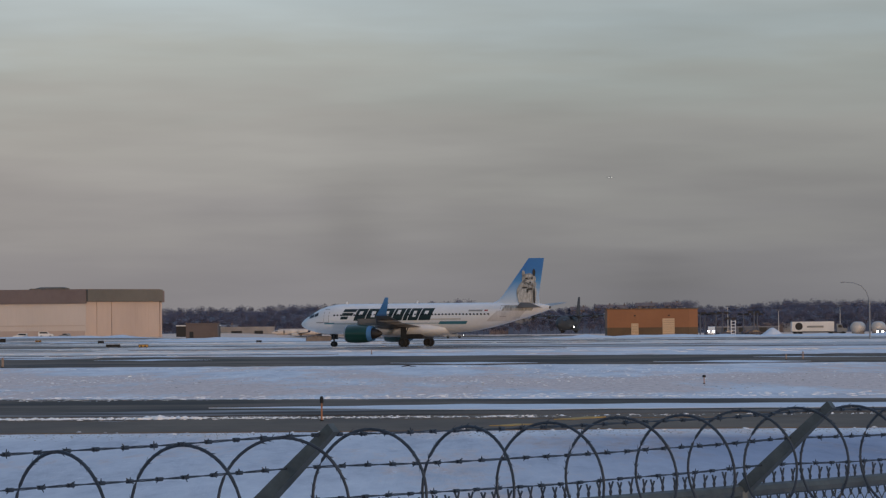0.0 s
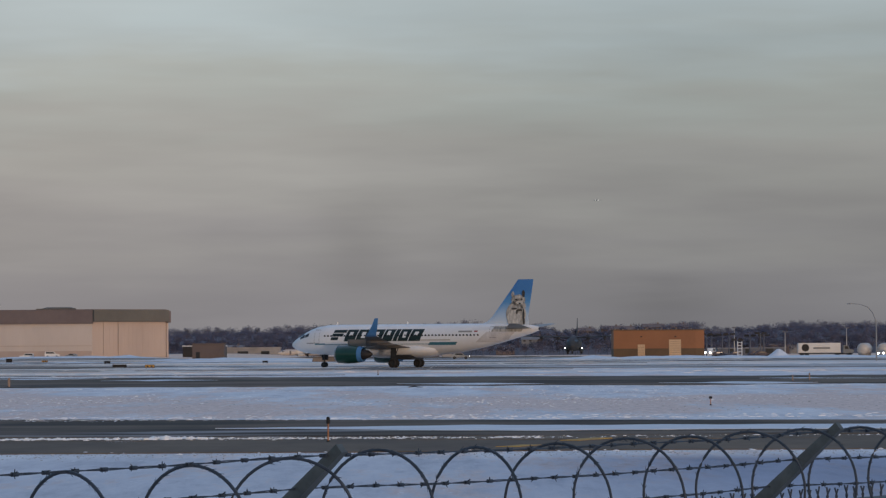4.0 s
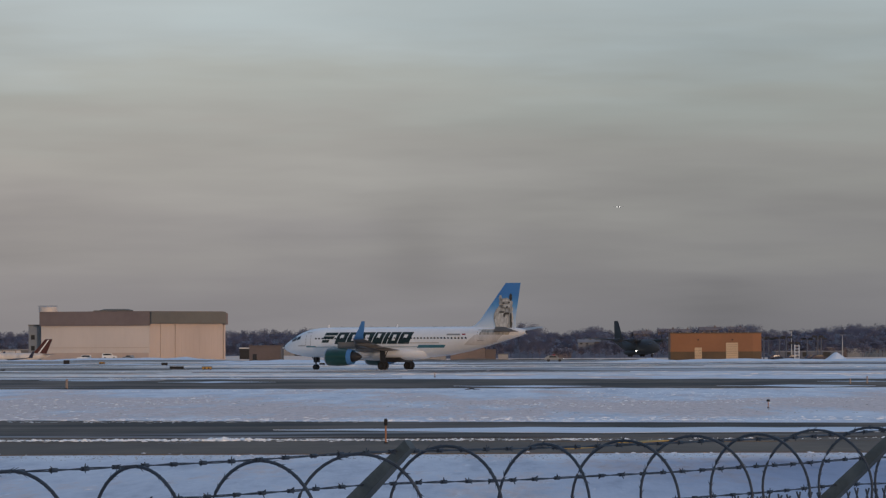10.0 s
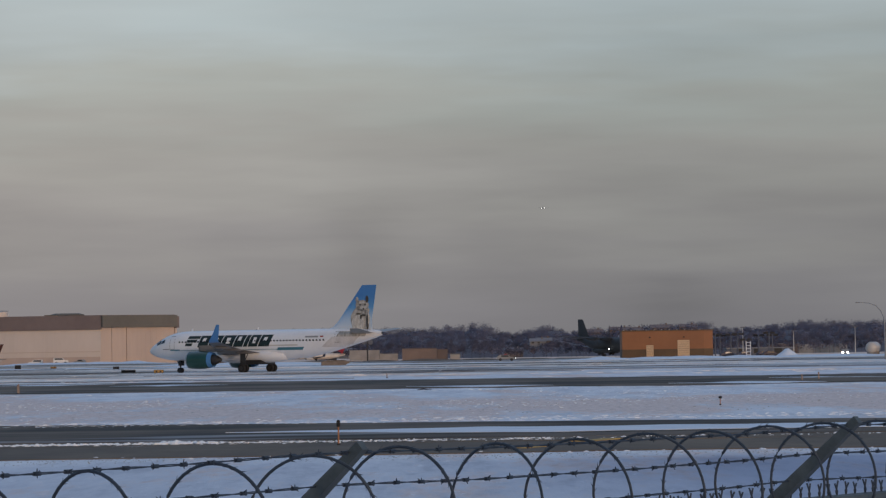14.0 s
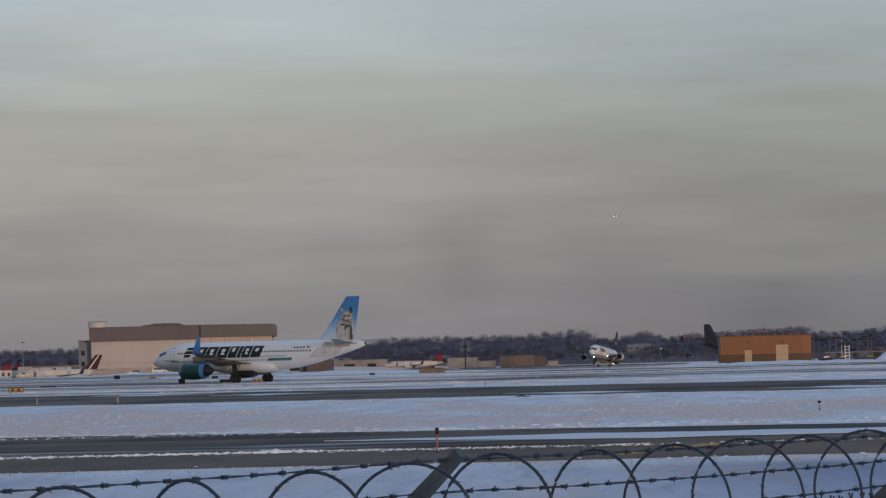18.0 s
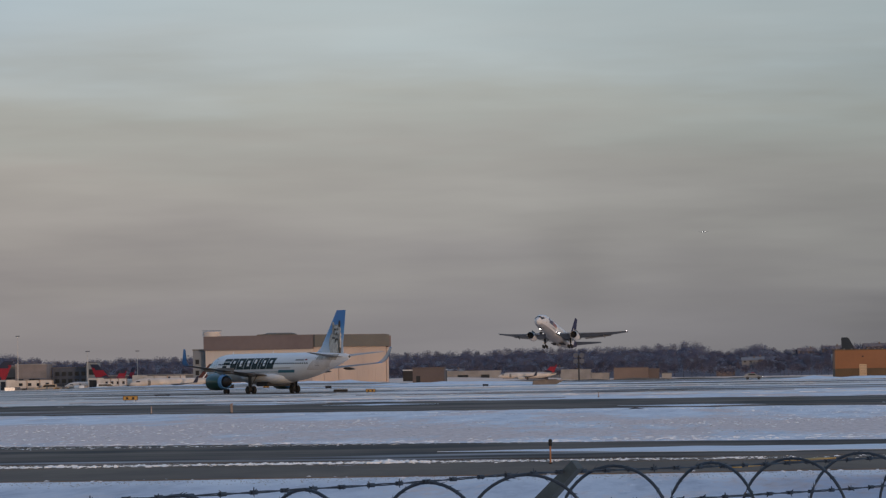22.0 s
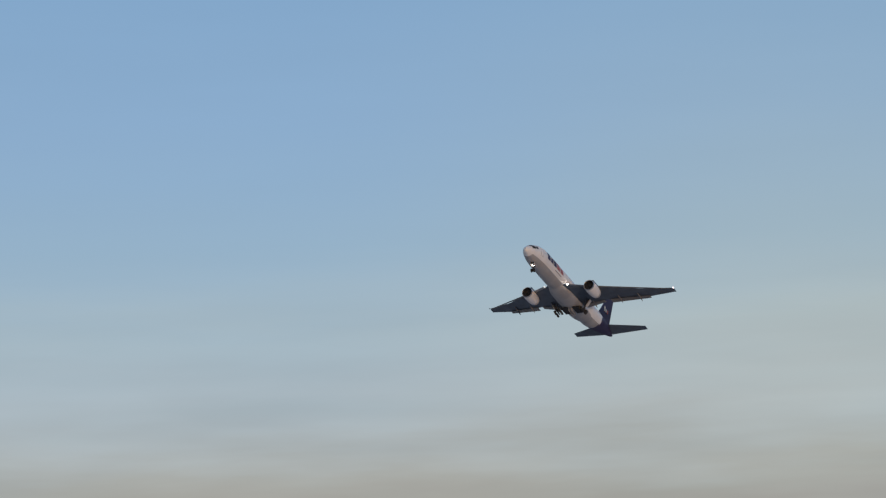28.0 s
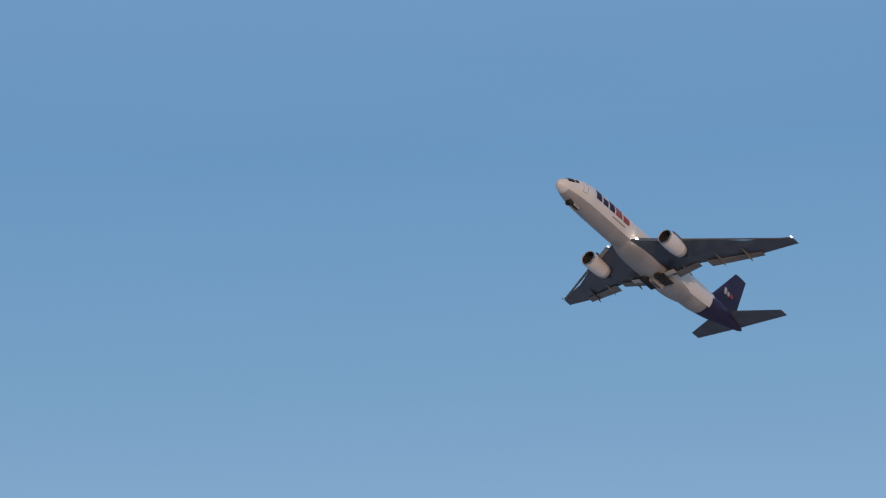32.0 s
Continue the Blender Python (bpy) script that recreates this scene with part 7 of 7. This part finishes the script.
def field_sign(m, w, h, face, label):
    t = thing("taxiway_sign", m, label, "sign", "taxiway signs")
    b = bmesh.new()
    box(b, -w / 2, w / 2, -0.16, 0.16, 0.12, h, bevel=0.03)
    part("housing", b, M_BLACK, t)
    if face is not None:
        b = bmesh.new()
        box(b, -w / 2 + 0.05, w / 2 - 0.05, -0.185, -0.15, 0.17, h - 0.05)
        f = part("face", b, face, t)
        for k in (-0.22, 0.18):
            b = bmesh.new()
            box(b, k * w - 0.16 * w / 2, k * w + 0.16 * w / 2, -0.20, -0.18, h * 0.35, h * 0.75)
            part("sign_bar", b, M_BLACK, f)
    for s in (-1, 1):
        b = bmesh.new()
        tube(b, [(s * w * 0.36, 0, -0.1), (s * w * 0.36, 0, 0.15)], 0.05, 6)
        part("leg", b, M_STRUT, t)
    return t


field_sign(pose(-47.0, 520, 0, 0, 0, 6), 2.05, 0.50, None, "black back of a low taxiway sign")
field_sign(pose(-41.0, 500, 0, 0, 0, 6), 1.35, 0.55, M_SIGNY, "amber taxiway sign with dark bars")
field_sign(pose(-61.2, 410, 0, 0, 0, 8), 1.7, 0.62, M_SIGNY, "amber taxiway sign with dark bars")
field_sign(pose(-69.0, 492, 0, 0, 0, 6), 2.2, 0.30, None, "black back of a low taxiway sign in the snow")
field_sign(pose(-80.0, 720, 0, 0, 0, 5), 1.2, 0.5, M_SIGNY, "small amber taxiway sign with dark bars")
field_sign(pose(-60, 640, 0, 0, 0, 5), 1.1, 0.6, None, "dark equipment box beside the taxiway")
field_sign(pose(-32, 640, 0, 0, 0, 5), 1.0, 0.45, None, "dark equipment box in the snow")
field_sign(pose(-87.1, 720, 0, 0, 0, 5), 1.2, 0.9, None, "dark equipment box by the hangar apron")


def stake(x, y, h, label, r=0.045, cap=True, cap_r=None):
    t = thing("marker_stake", pose(x, y, 0), label, "marker stake", "marker stakes")
    b = bmesh.new()
    tube(b, [(0, 0, -0.1), (0, 0, h * 0.8), (0, 0, h * 0.82)], [r * 1.1, r, r * 0.6], 10)
    part("post", b, M_STAKE if cap else M_FADED, t)
    b = bmesh.new()
    c = cap_r or r * (1.7 if cap else 1.1)
    tube(b, [(0, 0, h * 0.72 if cap else h * 0.8), (0, 0, h * 0.76 if cap else h * 0.83), (0, 0, h * 0.95), (0, 0, h)], [c * 0.8, c, c, c * 0.6], 10)
    part("cap", b, M_BLACK if cap else M_FADED, t, "black cap" if cap else "")
    b = bmesh.new()
    tube(b, [(0, 0, -0.08), (0, 0, 0.04)], [r * 3, r * 2], 10)
    part("foot", b, M_BLACK, t)
    return t


stake(-3.6, 110.0, 0.76, "orange marker stake with a black cap at the taxiway edge", 0.026, True, 0.058)
stake(12.6, 172.0, 0.42, "short black-capped marker in the snow", 0.022, True, 0.085)
for x, y, h in ((28.4, 282, 0.62), (26.8, 279, 0.48), (-32.9, 271.5, 0.68), (-6.9, 367, 0.5), (-38.6, 269, 0.6), (-32.4, 268.0, 0.75)):
    stake(x, y, h, "slim orange edge marker in the snow", 0.05, False)
stick = thing("fallen_stick", pose(-2.2, 253, 0.0), "short dark stick lying in the snow", "stick")
b = bmesh.new()
tube(b, [(-0.45, 0, 0.01), (0.0, 0.5, 0.07), (0.25, -0.3, 0.03), (0.55, 0.0, 0.02)], [0.03, 0.05, 0.03, 0.015], 6)
part("branch", b, M_DARK, stick)

box_mast = thing("floodlight_mast", pose(-36, 1500, field_z(0, 1500)), "four dark round floodlights on a mast", "mast")
b = bmesh.new()
tube(b, [(0, 0, -0.3), (0, 0, 8)], 0.3, 8)
part("pole", b, M_DARK, box_mast)
b = bmesh.new()
for z in (8.2, 10.6):
    tube(b, [(-1.5, 0, z), (1.5, 0, z)], 0.15, 6)
tube(b, [(0, 0, 7.8), (0, 0, 10.9)], 0.25, 8)
part("crossarm", b, M_DARK, box_mast)
for x in (-1.25, 1.25):
    for z in (8.2, 10.6):
        b = bmesh.new()
        tube(b, [(x, -0.6, z), (x, -0.3, z), (x, 0.5, z)], [1.05, 1.1, 0.5], 12)
        part("floodlight", b, M_SLATE, box_mast, smooth=True)

# ---- woods ----


def build_woods(name, count, y0, y1, low, high, material, label, seed, puffs=130, a0=-0.34, a1=0.19):
    """Bare winter trees, joined: stem, limbs and rounded crowns of many fine twigs; low and high give the tops as shares of the skyline."""
    rng = random.Random(seed)
    verts, faces, normals = [], [], []

    def blade(p, q, w):
        n = len(verts)
        normals.extend([(0, -1, 0)] * 3)
        verts.extend([(p[0] - w, p[1], p[2]), (p[0] + w, p[1], p[2]), (q[0], q[1], q[2])])
        faces.append((n, n + 1, n + 2))
    for i in range(count):
        a = a0 + (a1 - a0) * (i + rng.uniform(-0.6, 0.6)) / count
        y = rng.uniform(y0, y1)
        x = a * y
        z0 = rise_z(a, y)
        top = 2.9 + (skyline(a) * rng.uniform(low, high) - 2.9) * y / 2150
        h = max(3.0, top - z0)
        crown = min(5.5, h * rng.uniform(0.30, 0.46))
        blade((x, y, z0 - 0.5), (x, y, z0 + h * 0.8), 0.2 + 0.01 * h)
        for k in range(4):
            rad = crown * rng.uniform(0.5, 0.8)
            c = (x + rng.uniform(-0.75, 0.75) * crown, y + rng.uniform(-0.4, 0.4) * crown, top - rad * rng.uniform(0.9, 1.25) - (k % 2) * rad * 0.7)
            blade((x, y, z0 + h * 0.35), c, 0.16)
            for _ in range(puffs):
                u, v, r = rng.uniform(-1, 1), rng.uniform(0, 6.283), rad * rng.random() ** 0.5
                q = math.sqrt(1 - u * u) * r
                d = Vector((1.25 * q * math.cos(v), q * math.sin(v), u * r))
                w = rng.uniform(0.25, 0.75)
                n = len(verts)
                normals.extend([(d + Vector((0, -0.6 * rad, 0.3 * rad))).normalized()] * 3)
                verts.extend([(c[0] + d.x + rng.uniform(-w, w), c[1] + d.y + rng.uniform(-w, w), c[2] + d.z + rng.uniform(-w, w)) for _ in range(3)])
                faces.append((n, n + 1, n + 2))
    me = bpy.data.meshes.new(name)
    me.from_pydata(verts, [], faces)
    me.normals_split_custom_set_from_vertices(normals)
    me.materials.append(material)
    return tagged(new(name, me), label, "woods", kind="stuff")


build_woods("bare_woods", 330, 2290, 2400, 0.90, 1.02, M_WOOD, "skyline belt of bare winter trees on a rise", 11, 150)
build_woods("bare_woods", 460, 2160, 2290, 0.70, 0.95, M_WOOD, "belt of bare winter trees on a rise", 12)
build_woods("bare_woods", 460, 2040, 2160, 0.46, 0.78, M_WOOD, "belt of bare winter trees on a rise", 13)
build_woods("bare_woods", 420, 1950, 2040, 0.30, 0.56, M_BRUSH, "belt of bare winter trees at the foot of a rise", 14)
build_woods("brush", 320, 1820, 1930, 0.20, 0.36, M_BRUSH, "low haze-tinted winter brush beyond the runway", 15, 90)

hill = bmesh.new()
rows = []
for i in range(1401):
    a = -0.45 + 0.75 * i / 1400
    crest = 0.74 + 0.10 * noise.noise((a * 150, 3, 0)) + 0.07 * noise.noise((a * 420, 1, 0)) + 0.05 * abs(noise.noise((a * 1100, 2, 0)))
    rows.append([hill.verts.new((a * y, y + 16 * noise.noise((a * 300, y, 0)), rise_z(a, y) - 0.4 if g is None else 2.9 + (skyline(a) * g * crest - 2.9) * y / 2150 + 0.9 * noise.noise((a * 900, y * 0.05, g * 5)))) for y, g in ((1935, None), (2060, 0.42), (2180, 0.65), (2300, 0.88), (2420, 1.0), (2800, 0.9), (3200, -0.2))])
for p, q in zip(rows, rows[1:]):
    for k in range(6):
        hill.faces.new((p[k], q[k], q[k + 1], p[k + 1]))
bmesh.ops.recalc_face_normals(hill, faces=hill.faces)
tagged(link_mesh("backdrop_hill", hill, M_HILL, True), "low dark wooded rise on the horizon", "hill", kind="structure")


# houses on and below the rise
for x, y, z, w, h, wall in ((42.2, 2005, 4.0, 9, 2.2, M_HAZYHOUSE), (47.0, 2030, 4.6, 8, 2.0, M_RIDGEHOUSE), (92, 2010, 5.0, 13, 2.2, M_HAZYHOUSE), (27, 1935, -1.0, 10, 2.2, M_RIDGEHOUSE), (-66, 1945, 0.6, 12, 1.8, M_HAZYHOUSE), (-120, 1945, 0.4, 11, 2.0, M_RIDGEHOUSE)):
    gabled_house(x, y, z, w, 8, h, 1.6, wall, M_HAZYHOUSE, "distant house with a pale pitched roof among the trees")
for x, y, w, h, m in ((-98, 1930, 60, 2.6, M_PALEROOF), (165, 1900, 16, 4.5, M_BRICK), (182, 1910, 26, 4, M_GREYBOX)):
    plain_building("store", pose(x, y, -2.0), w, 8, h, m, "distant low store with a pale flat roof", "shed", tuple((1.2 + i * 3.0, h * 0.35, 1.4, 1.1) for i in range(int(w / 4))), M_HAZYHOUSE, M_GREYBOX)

# ---- fence ----
F1, F2 = Vector((-0.317, 10.75, 0)), Vector((1.438, 13.25, 0))
ALONG = (F2 - F1).normalized()
OUT = Vector((ALONG.y, -ALONG.x, 0))
GAP = (F2 - F1).length
TIP_Z, DROP, REACH = 2.597, 0.325, 0.385


def fence_tip(s):
    """Under the arm tips: s metres along from the first post."""
    return F1 + ALONG * s


def build_fence():
    fence = thing("security_fence", pose(0, 0, 0), "galvanised chain-link fence topped with barbed and razor wire", "fence")
    post_first = arm_first = None
    rail_z = TIP_Z - DROP
    for k in range(-3, 7):
        base = fence_tip(k * GAP) - OUT * REACH
        b = bmesh.new()
        if post_first is None:
            tube(b, [(0, 0, -0.3), (0, 0, rail_z)], 0.038, 10)
            post_first = part("post", b, M_GALV, fence)
            b = bmesh.new()
            # pressed-steel arm: an open angle that tapers to its tip
            u, o = ALONG * 0.018, OUT * REACH
            up = Vector((0, 0, DROP))
            perp = (Vector((0, 0, 1)) * REACH - OUT * DROP).normalized() * 0.019
            sect = lambda c, g: [c + u * g + perp * g, c - u * g + perp * g, c - u * g - perp * g, c + u * g - perp * g]
            loft(b, [sect(Vector((0, 0, 0)), 1.25), sect(o * 0.5 + up * 0.5, 1.1), sect(o * 1.0 + up * 1.0, 0.85)])
            arm_first = part("arm", b, M_GALV, fence)
            post_first.matrix_basis = pose(base.x, base.y, 0)
            arm_first.matrix_basis = pose(base.x, base.y, rail_z)
        else:
            again(post_first, pose(base.x, base.y, 0))
            again(arm_first, pose(base.x, base.y, rail_z))
    s0, s1 = -3 * GAP, 6 * GAP
    b = bmesh.new()
    a, c = fence_tip(s0) - OUT * REACH, fence_tip(s1) - OUT * REACH
    tube(b, [(a.x, a.y, rail_z), (c.x, c.y, rail_z)], 0.024, 8)
    part("top_rail", b, M_GALV, fence)
    # strands of barbed wire along the arms
    rng = random.Random(8)
    for f in (0.90, 0.58, 0.26):
        b = bmesh.new()
        for turn in (0, math.pi):
            pts = []
            n = int((s1 - s0) / 0.05)
            for i in range(n + 1):
                s = s0 + (s1 - s0) * i / n
                sag = -0.012 * math.sin(math.pi * ((s / GAP) % 1.0)) + 0.004 * noise.noise((s * 1.5, f * 9, 0))
                p = fence_tip(s) - OUT * REACH * (1 - f)
                w = i * 0.9 + turn
                pts.append((p.x + 0.0022 * math.cos(w) * OUT.x, p.y + 0.0022 * math.cos(w) * OUT.y, TIP_Z - DROP * (1 - f) + 0.012 + sag + 0.0022 * math.sin(w)))
            tube(b, pts, 0.0018, 4)
        strand = part("barbed_strand", b, M_WIRE, fence)
        # barbs: single ones along the stretch nearest to the eye, the rest joined
        kinds_of_barb = []
        for v in range(5):
            b = bmesh.new()
            tube(b, [-ALONG * 0.012, ALONG * 0.012], 0.0068, 6)
            for _ in range(4):
                d = Vector((rng.uniform(-1, 1), rng.uniform(-1, 1), rng.uniform(-1, 1))).normalized()
                tube(b, [Vector((0, 0, 0)), d * 0.015], [0.0030, 0.0012], 3)
            kinds_of_barb.append(b)
        firsts, rest = [None] * 5, bmesh.new()
        s, n_barb = s0 + 0.05, 0
        while s < s1:
            sag = -0.012 * math.sin(math.pi * ((s / GAP) % 1.0)) + 0.004 * noise.noise((s * 1.5, f * 9, 0))
            p = fence_tip(s) - OUT * REACH * (1 - f)
            c = Vector((p.x, p.y, TIP_Z - DROP * (1 - f) + 0.012 + sag))
            v = n_barb % 5
            if -3.2 < s < 5.2:
                at_c = pose(c.x, c.y, c.z)
                if firsts[v] is None:
                    firsts[v] = part("barb", kinds_of_barb[v].copy(), M_WIRE, strand)
                    firsts[v].matrix_basis = at_c
                else:
                    again(firsts[v], at_c)
            else:
                tube(rest, [c - ALONG * 0.012, c + ALONG * 0.012], 0.0068, 5)
            n_barb += 1
            s += rng.uniform(0.118, 0.132)
        for q in kinds_of_barb:
            q.free()
        tagged(part("far_barbing", rest, M_WIRE, strand), kind="stuff")
    # coil of razor wire: leaning loops clipped to their neighbours
    R, pitch = 0.205, 0.43
    core = OUT * -0.045
    # the coil was pulled out unevenly along this stretch: seat, turn and drop of each loop
    loops = [(-1.190, -9.6, 0.033), (-0.650, -2.4, 0.032), (-0.188, 12.8, 0.025), (0.249, 2.1, 0.012), (0.775, -8.9, 0.018), (1.237, 5.6, 0.018), (1.662, 10.3, 0.012), (2.075, -3.7, 0.015), (2.476, 5.8, 0.009), (2.874, 4.0, 0.008)]
    while loops[0][0] > s0 + 0.6:
        loops.insert(0, (loops[0][0] - pitch - rng.uniform(-0.04, 0.09), rng.uniform(-9, 9), 0.03))
    while loops[-1][0] < s1 - 0.6:
        loops.append((loops[-1][0] + pitch - rng.uniform(-0.02, 0.05), rng.uniform(-6, 9), 0.01))
    for k, (seat, turned, drop) in enumerate(loops):
        b = bmesh.new()
        pts, m = [], 44
        reach = Matrix.Rotation(radians(turned), 3, "Z") @ OUT
        for i in range(m + 1):
            a = 2 * math.pi * i / m
            s = seat + 0.012 * math.sin(a + k) - 0.012 * math.sin(k)
            c = fence_tip(s) + core
            pts.append(Vector((c.x, c.y, TIP_Z - R - drop)) + reach * R * math.sin(a) + Vector((0, 0, R * math.cos(a))))
        tube(b, pts, 0.0050, 6)
        ring = part("razor_coil", b, M_WIRE, fence)
        b = bmesh.new()
        for i in range(m):
            p, q = pts[i], pts[i + 1]
            d = (q - p).normalized()
            side = d.cross(Vector((ALONG.x, ALONG.y, 0))).normalized()
            if noise.noise((i * 0.42, k * 3.1, 0)) < 0.02:
                continue
            for g in (-1, 1):
                f = p + d * rng.uniform(0, 0.02)
                b.faces.new([b.verts.new(t) for t in (f - d * 0.004, f + d * 0.006, f + d * rng.uniform(0.018, 0.032) + side * rng.uniform(0.007, 0.014) * g)])
        tagged(part("razor_edge", b, M_WIRE, ring), kind="stuff")
    # mesh: diagonal wires with their twisted ends standing over the rail
    n = int((s1 - s0) / 0.072)
    ends = []
    for v in range(6):
        b = bmesh.new()
        lean = ALONG * rng.uniform(-0.012, 0.012)
        for g in (-1, 1):
            tube(b, [ALONG * 0.036 * g + Vector((0, 0, -0.05)), ALONG * 0.005 * g + Vector((0, 0, 0.01)), ALONG * -0.005 * g + Vector((0, 0, 0.036)), lean + ALONG * 0.013 * g + Vector((0, 0, rng.uniform(0.062, 0.078)))], 0.004, 3)
        ends.append(part("wire_end", b, M_WIRE, fence))
    for i in range(n):
        s = s0 + i * 0.072
        if abs(s - 2.4) > 6.5:
            continue
        p = fence_tip(s) - OUT * REACH
        c = Vector((p.x, p.y, rail_z)) + ALONG * rng.uniform(-0.008, 0.008)
        end = ends[i % 6]
        if end.matrix_basis.translation.length > 0:
            again(end, pose(c.x, c.y, c.z))
        else:
            end.matrix_basis = pose(c.x, c.y, c.z)
    b = bmesh.new()
    for i in range(n):
        s = s0 + i * 0.072
        if abs(s - 2.4) > 6.5:
            continue
        for g in (-1, 1):
            p, q = fence_tip(s) - OUT * REACH, fence_tip(s + g * 2.3) - OUT * REACH
            tube(b, [(p.x, p.y, rail_z), (q.x, q.y, rail_z - 2.3)], 0.0026, 3)
    tagged(part("chain_link", b, M_GALV, fence), kind="stuff")
    return fence


build_fence()

# ---- what moves ----


def motions():
    def taxi(t, x, y, h):
        return t, pose(x, y, 0, 0, 0, h)
    walk(taxi_jet, [taxi(*r) for r in (
        (0, -3.09, 490.10, 153.90),
        (2, -3.55, 490.50, 153.90),
        (3, -4.60, 491.30, 153.90),
        (6, -6.50, 493.00, 154.20),
        (9, -12.00, 495.40, 153.70),
        (12, -20.60, 499.20, 153.30),
        (13, -23.90, 500.60, 152.60),
        (17, -38.80, 509.60, 149.80),
        (19, -46.60, 514.60, 144.60),
        (20, -50.20, 517.00, 140.60),
        (22, -57.20, 523.60, 129.30),
        (23, -60.60, 528.50, 123.00),
        (24, -64.00, 533.90, 118.00),
        (25, -66.80, 539.60, 112.00),
        (27, -71.00, 551.00, 104.00),
        (32, -78.00, 578.00, 104.00),
    )])

    def fly(t, x, y, z, h, p, b):
        return t, pose(x, y, z, 0, 0, h) @ pose(0, 0, 0, 0, -p, 0) @ pose(0, 0, 0, b, 0, 0)
    walk(freighter, [fly(*r) for r in (
        (0, 242.57, 2538.47, -2.30, -103.40, 0.50, 0.00),
        (6, 178.16, 2260.88, -2.30, -103.40, 0.50, 0.00),
        (12, 103.58, 1939.46, -2.30, -103.40, 0.50, 0.00),
        (14.5, 75.33, 1817.71, -2.30, -103.40, 0.50, 0.00),
        (16, 54.99, 1730.05, -2.30, -103.40, 0.50, 0.00),
        (17, 38.04, 1657.00, -2.30, -103.30, 2.50, 0.20),
        (18, 23.42, 1583.00, -1.95, -103.30, 4.00, 0.20),
        (19, 8.53, 1509.00, -1.20, -103.30, 6.80, 0.20),
        (20, -6.69, 1435.00, 0.80, -103.30, 8.20, 0.20),
        (21, -21.38, 1361.00, 4.10, -103.30, 9.60, 0.20),
        (22, -38.33, 1287.00, 10.42, -103.30, 11.98, 0.20),
        (23, -54.25, 1213.00, 19.99, -103.30, 15.00, 0.20),
        (24, -70.72, 1139.00, 33.76, -103.30, 16.41, 0.20),
        (25, -87.07, 1065.00, 51.08, -103.30, 18.61, 0.20),
        (28, -136.57, 843.00, 105.56, -102.99, 19.54, 1.29),
        (29, -153.47, 769.00, 124.22, -103.69, 19.30, 1.52),
        (30, -170.57, 695.00, 143.10, -103.58, 18.15, 1.61),
        (31, -187.87, 621.00, 162.20, -103.72, 18.29, 1.84),
        (32, -205.37, 547.00, 181.56, -103.75, 18.27, 0.65),
    )])
    for g, s in freighter_gears:
        walk(g, [(0, pose(0, s * 4.65, 3.62)), (25.5, pose(0, s * 4.65, 3.62)), (27.0, pose(0, s * 4.65, 3.6, -s * 10)), (28.0, pose(0, s * 4.65, 3.55, -s * 30)), (29.0, pose(0, s * 4.6, 3.4, -s * 48)), (30.0, pose(0, s * 4.5, 3.2, -s * 62)), (31.0, pose(0, s * 4.4, 2.9, -s * 74)), (32.0, pose(0, s * 4.3, 2.6, -s * 82))])
    n = freighter_nose_gear
    walk(n, [(0, pose(22.76, 0, 2.67)), (25.5, pose(22.76, 0, 2.67)), (28.0, pose(22.76, 0, 2.67, 0, -18, 0)), (29.0, pose(22.76, 0, 2.67, 0, -30, 0)), (30.0, pose(22.76, 0, 2.67, 0, -45, 0)), (31.0, pose(22.76, 0, 2.67, 0, -58, 0)), (32.0, pose(22.76, 0, 2.67, 0, -70, 0))])
    walk(transport, [taxi(*r) for r in ((0, 42.0, 1164, -106), (3, 42.0, 1164, -100), (6, 40.5, 1164, -85), (9, 42.5, 1163, -66), (13, 46.5, 1165, -58), (17, 58.5, 1168, -42), (19, 63.0, 1170, -38), (21, 67.5, 1172, -30), (23, 73.0, 1174, -25), (32, 95.0, 1172, -15))])
    walk(service_suv, [(t, pose(a * 880, 880, field_z(a * 880, 880) - 0.02)) for t, a in ((0, 0.004), (7, 0.004), (8.5, 0.011), (9.5, 0.0143), (19, 0.0143), (20.5, 0.0172), (21.5, 0.0202), (22, 0.0240), (22.5, 0.0272), (23, 0.0317), (24, 0.0415), (26, 0.063), (32, 0.13))])
    walk(semi_truck, [(t, pose(x, 952, field_z(x, 952))) for t, x in ((0, 93.0), (5, 93.0), (6, 95.0), (7, 99.4), (9, 112.0), (12, 132.0), (32, 270.0))])
    walk(driving_car, [(t, pose(a * 940, 940, field_z(a * 940, 940), 0, 0, -97)) for t, a in ((0, 0.1222), (7, 0.118), (13, 0.1094), (17, 0.106), (32, 0.100))])
    walk(waiting_van, [(t, pose(x, y, field_z(x, y), 0, 0, h)) for t, x, y, h in ((0, 72.1, 955, -97), (3.5, 71.6, 956, -100), (5.0, 67, 1004, -140), (7.0, 56, 1006, -180), (32, 52, 1006, -180))])
    k = 4.6
    walk(far_jet, [(t, pose(x * k, 1000 * k, 2.9 + (z - 2.9) * k, 0, 0, -92)) for t, x, z in ((0, 47.8, 43.5), (6, 39.1, 42.7), (9, 34.1, 42.2), (13, 27.0, 41.6), (19, 16.7, 40.8), (23, 9.3, 40.1), (32, -7.0, 38.6))])


motions()
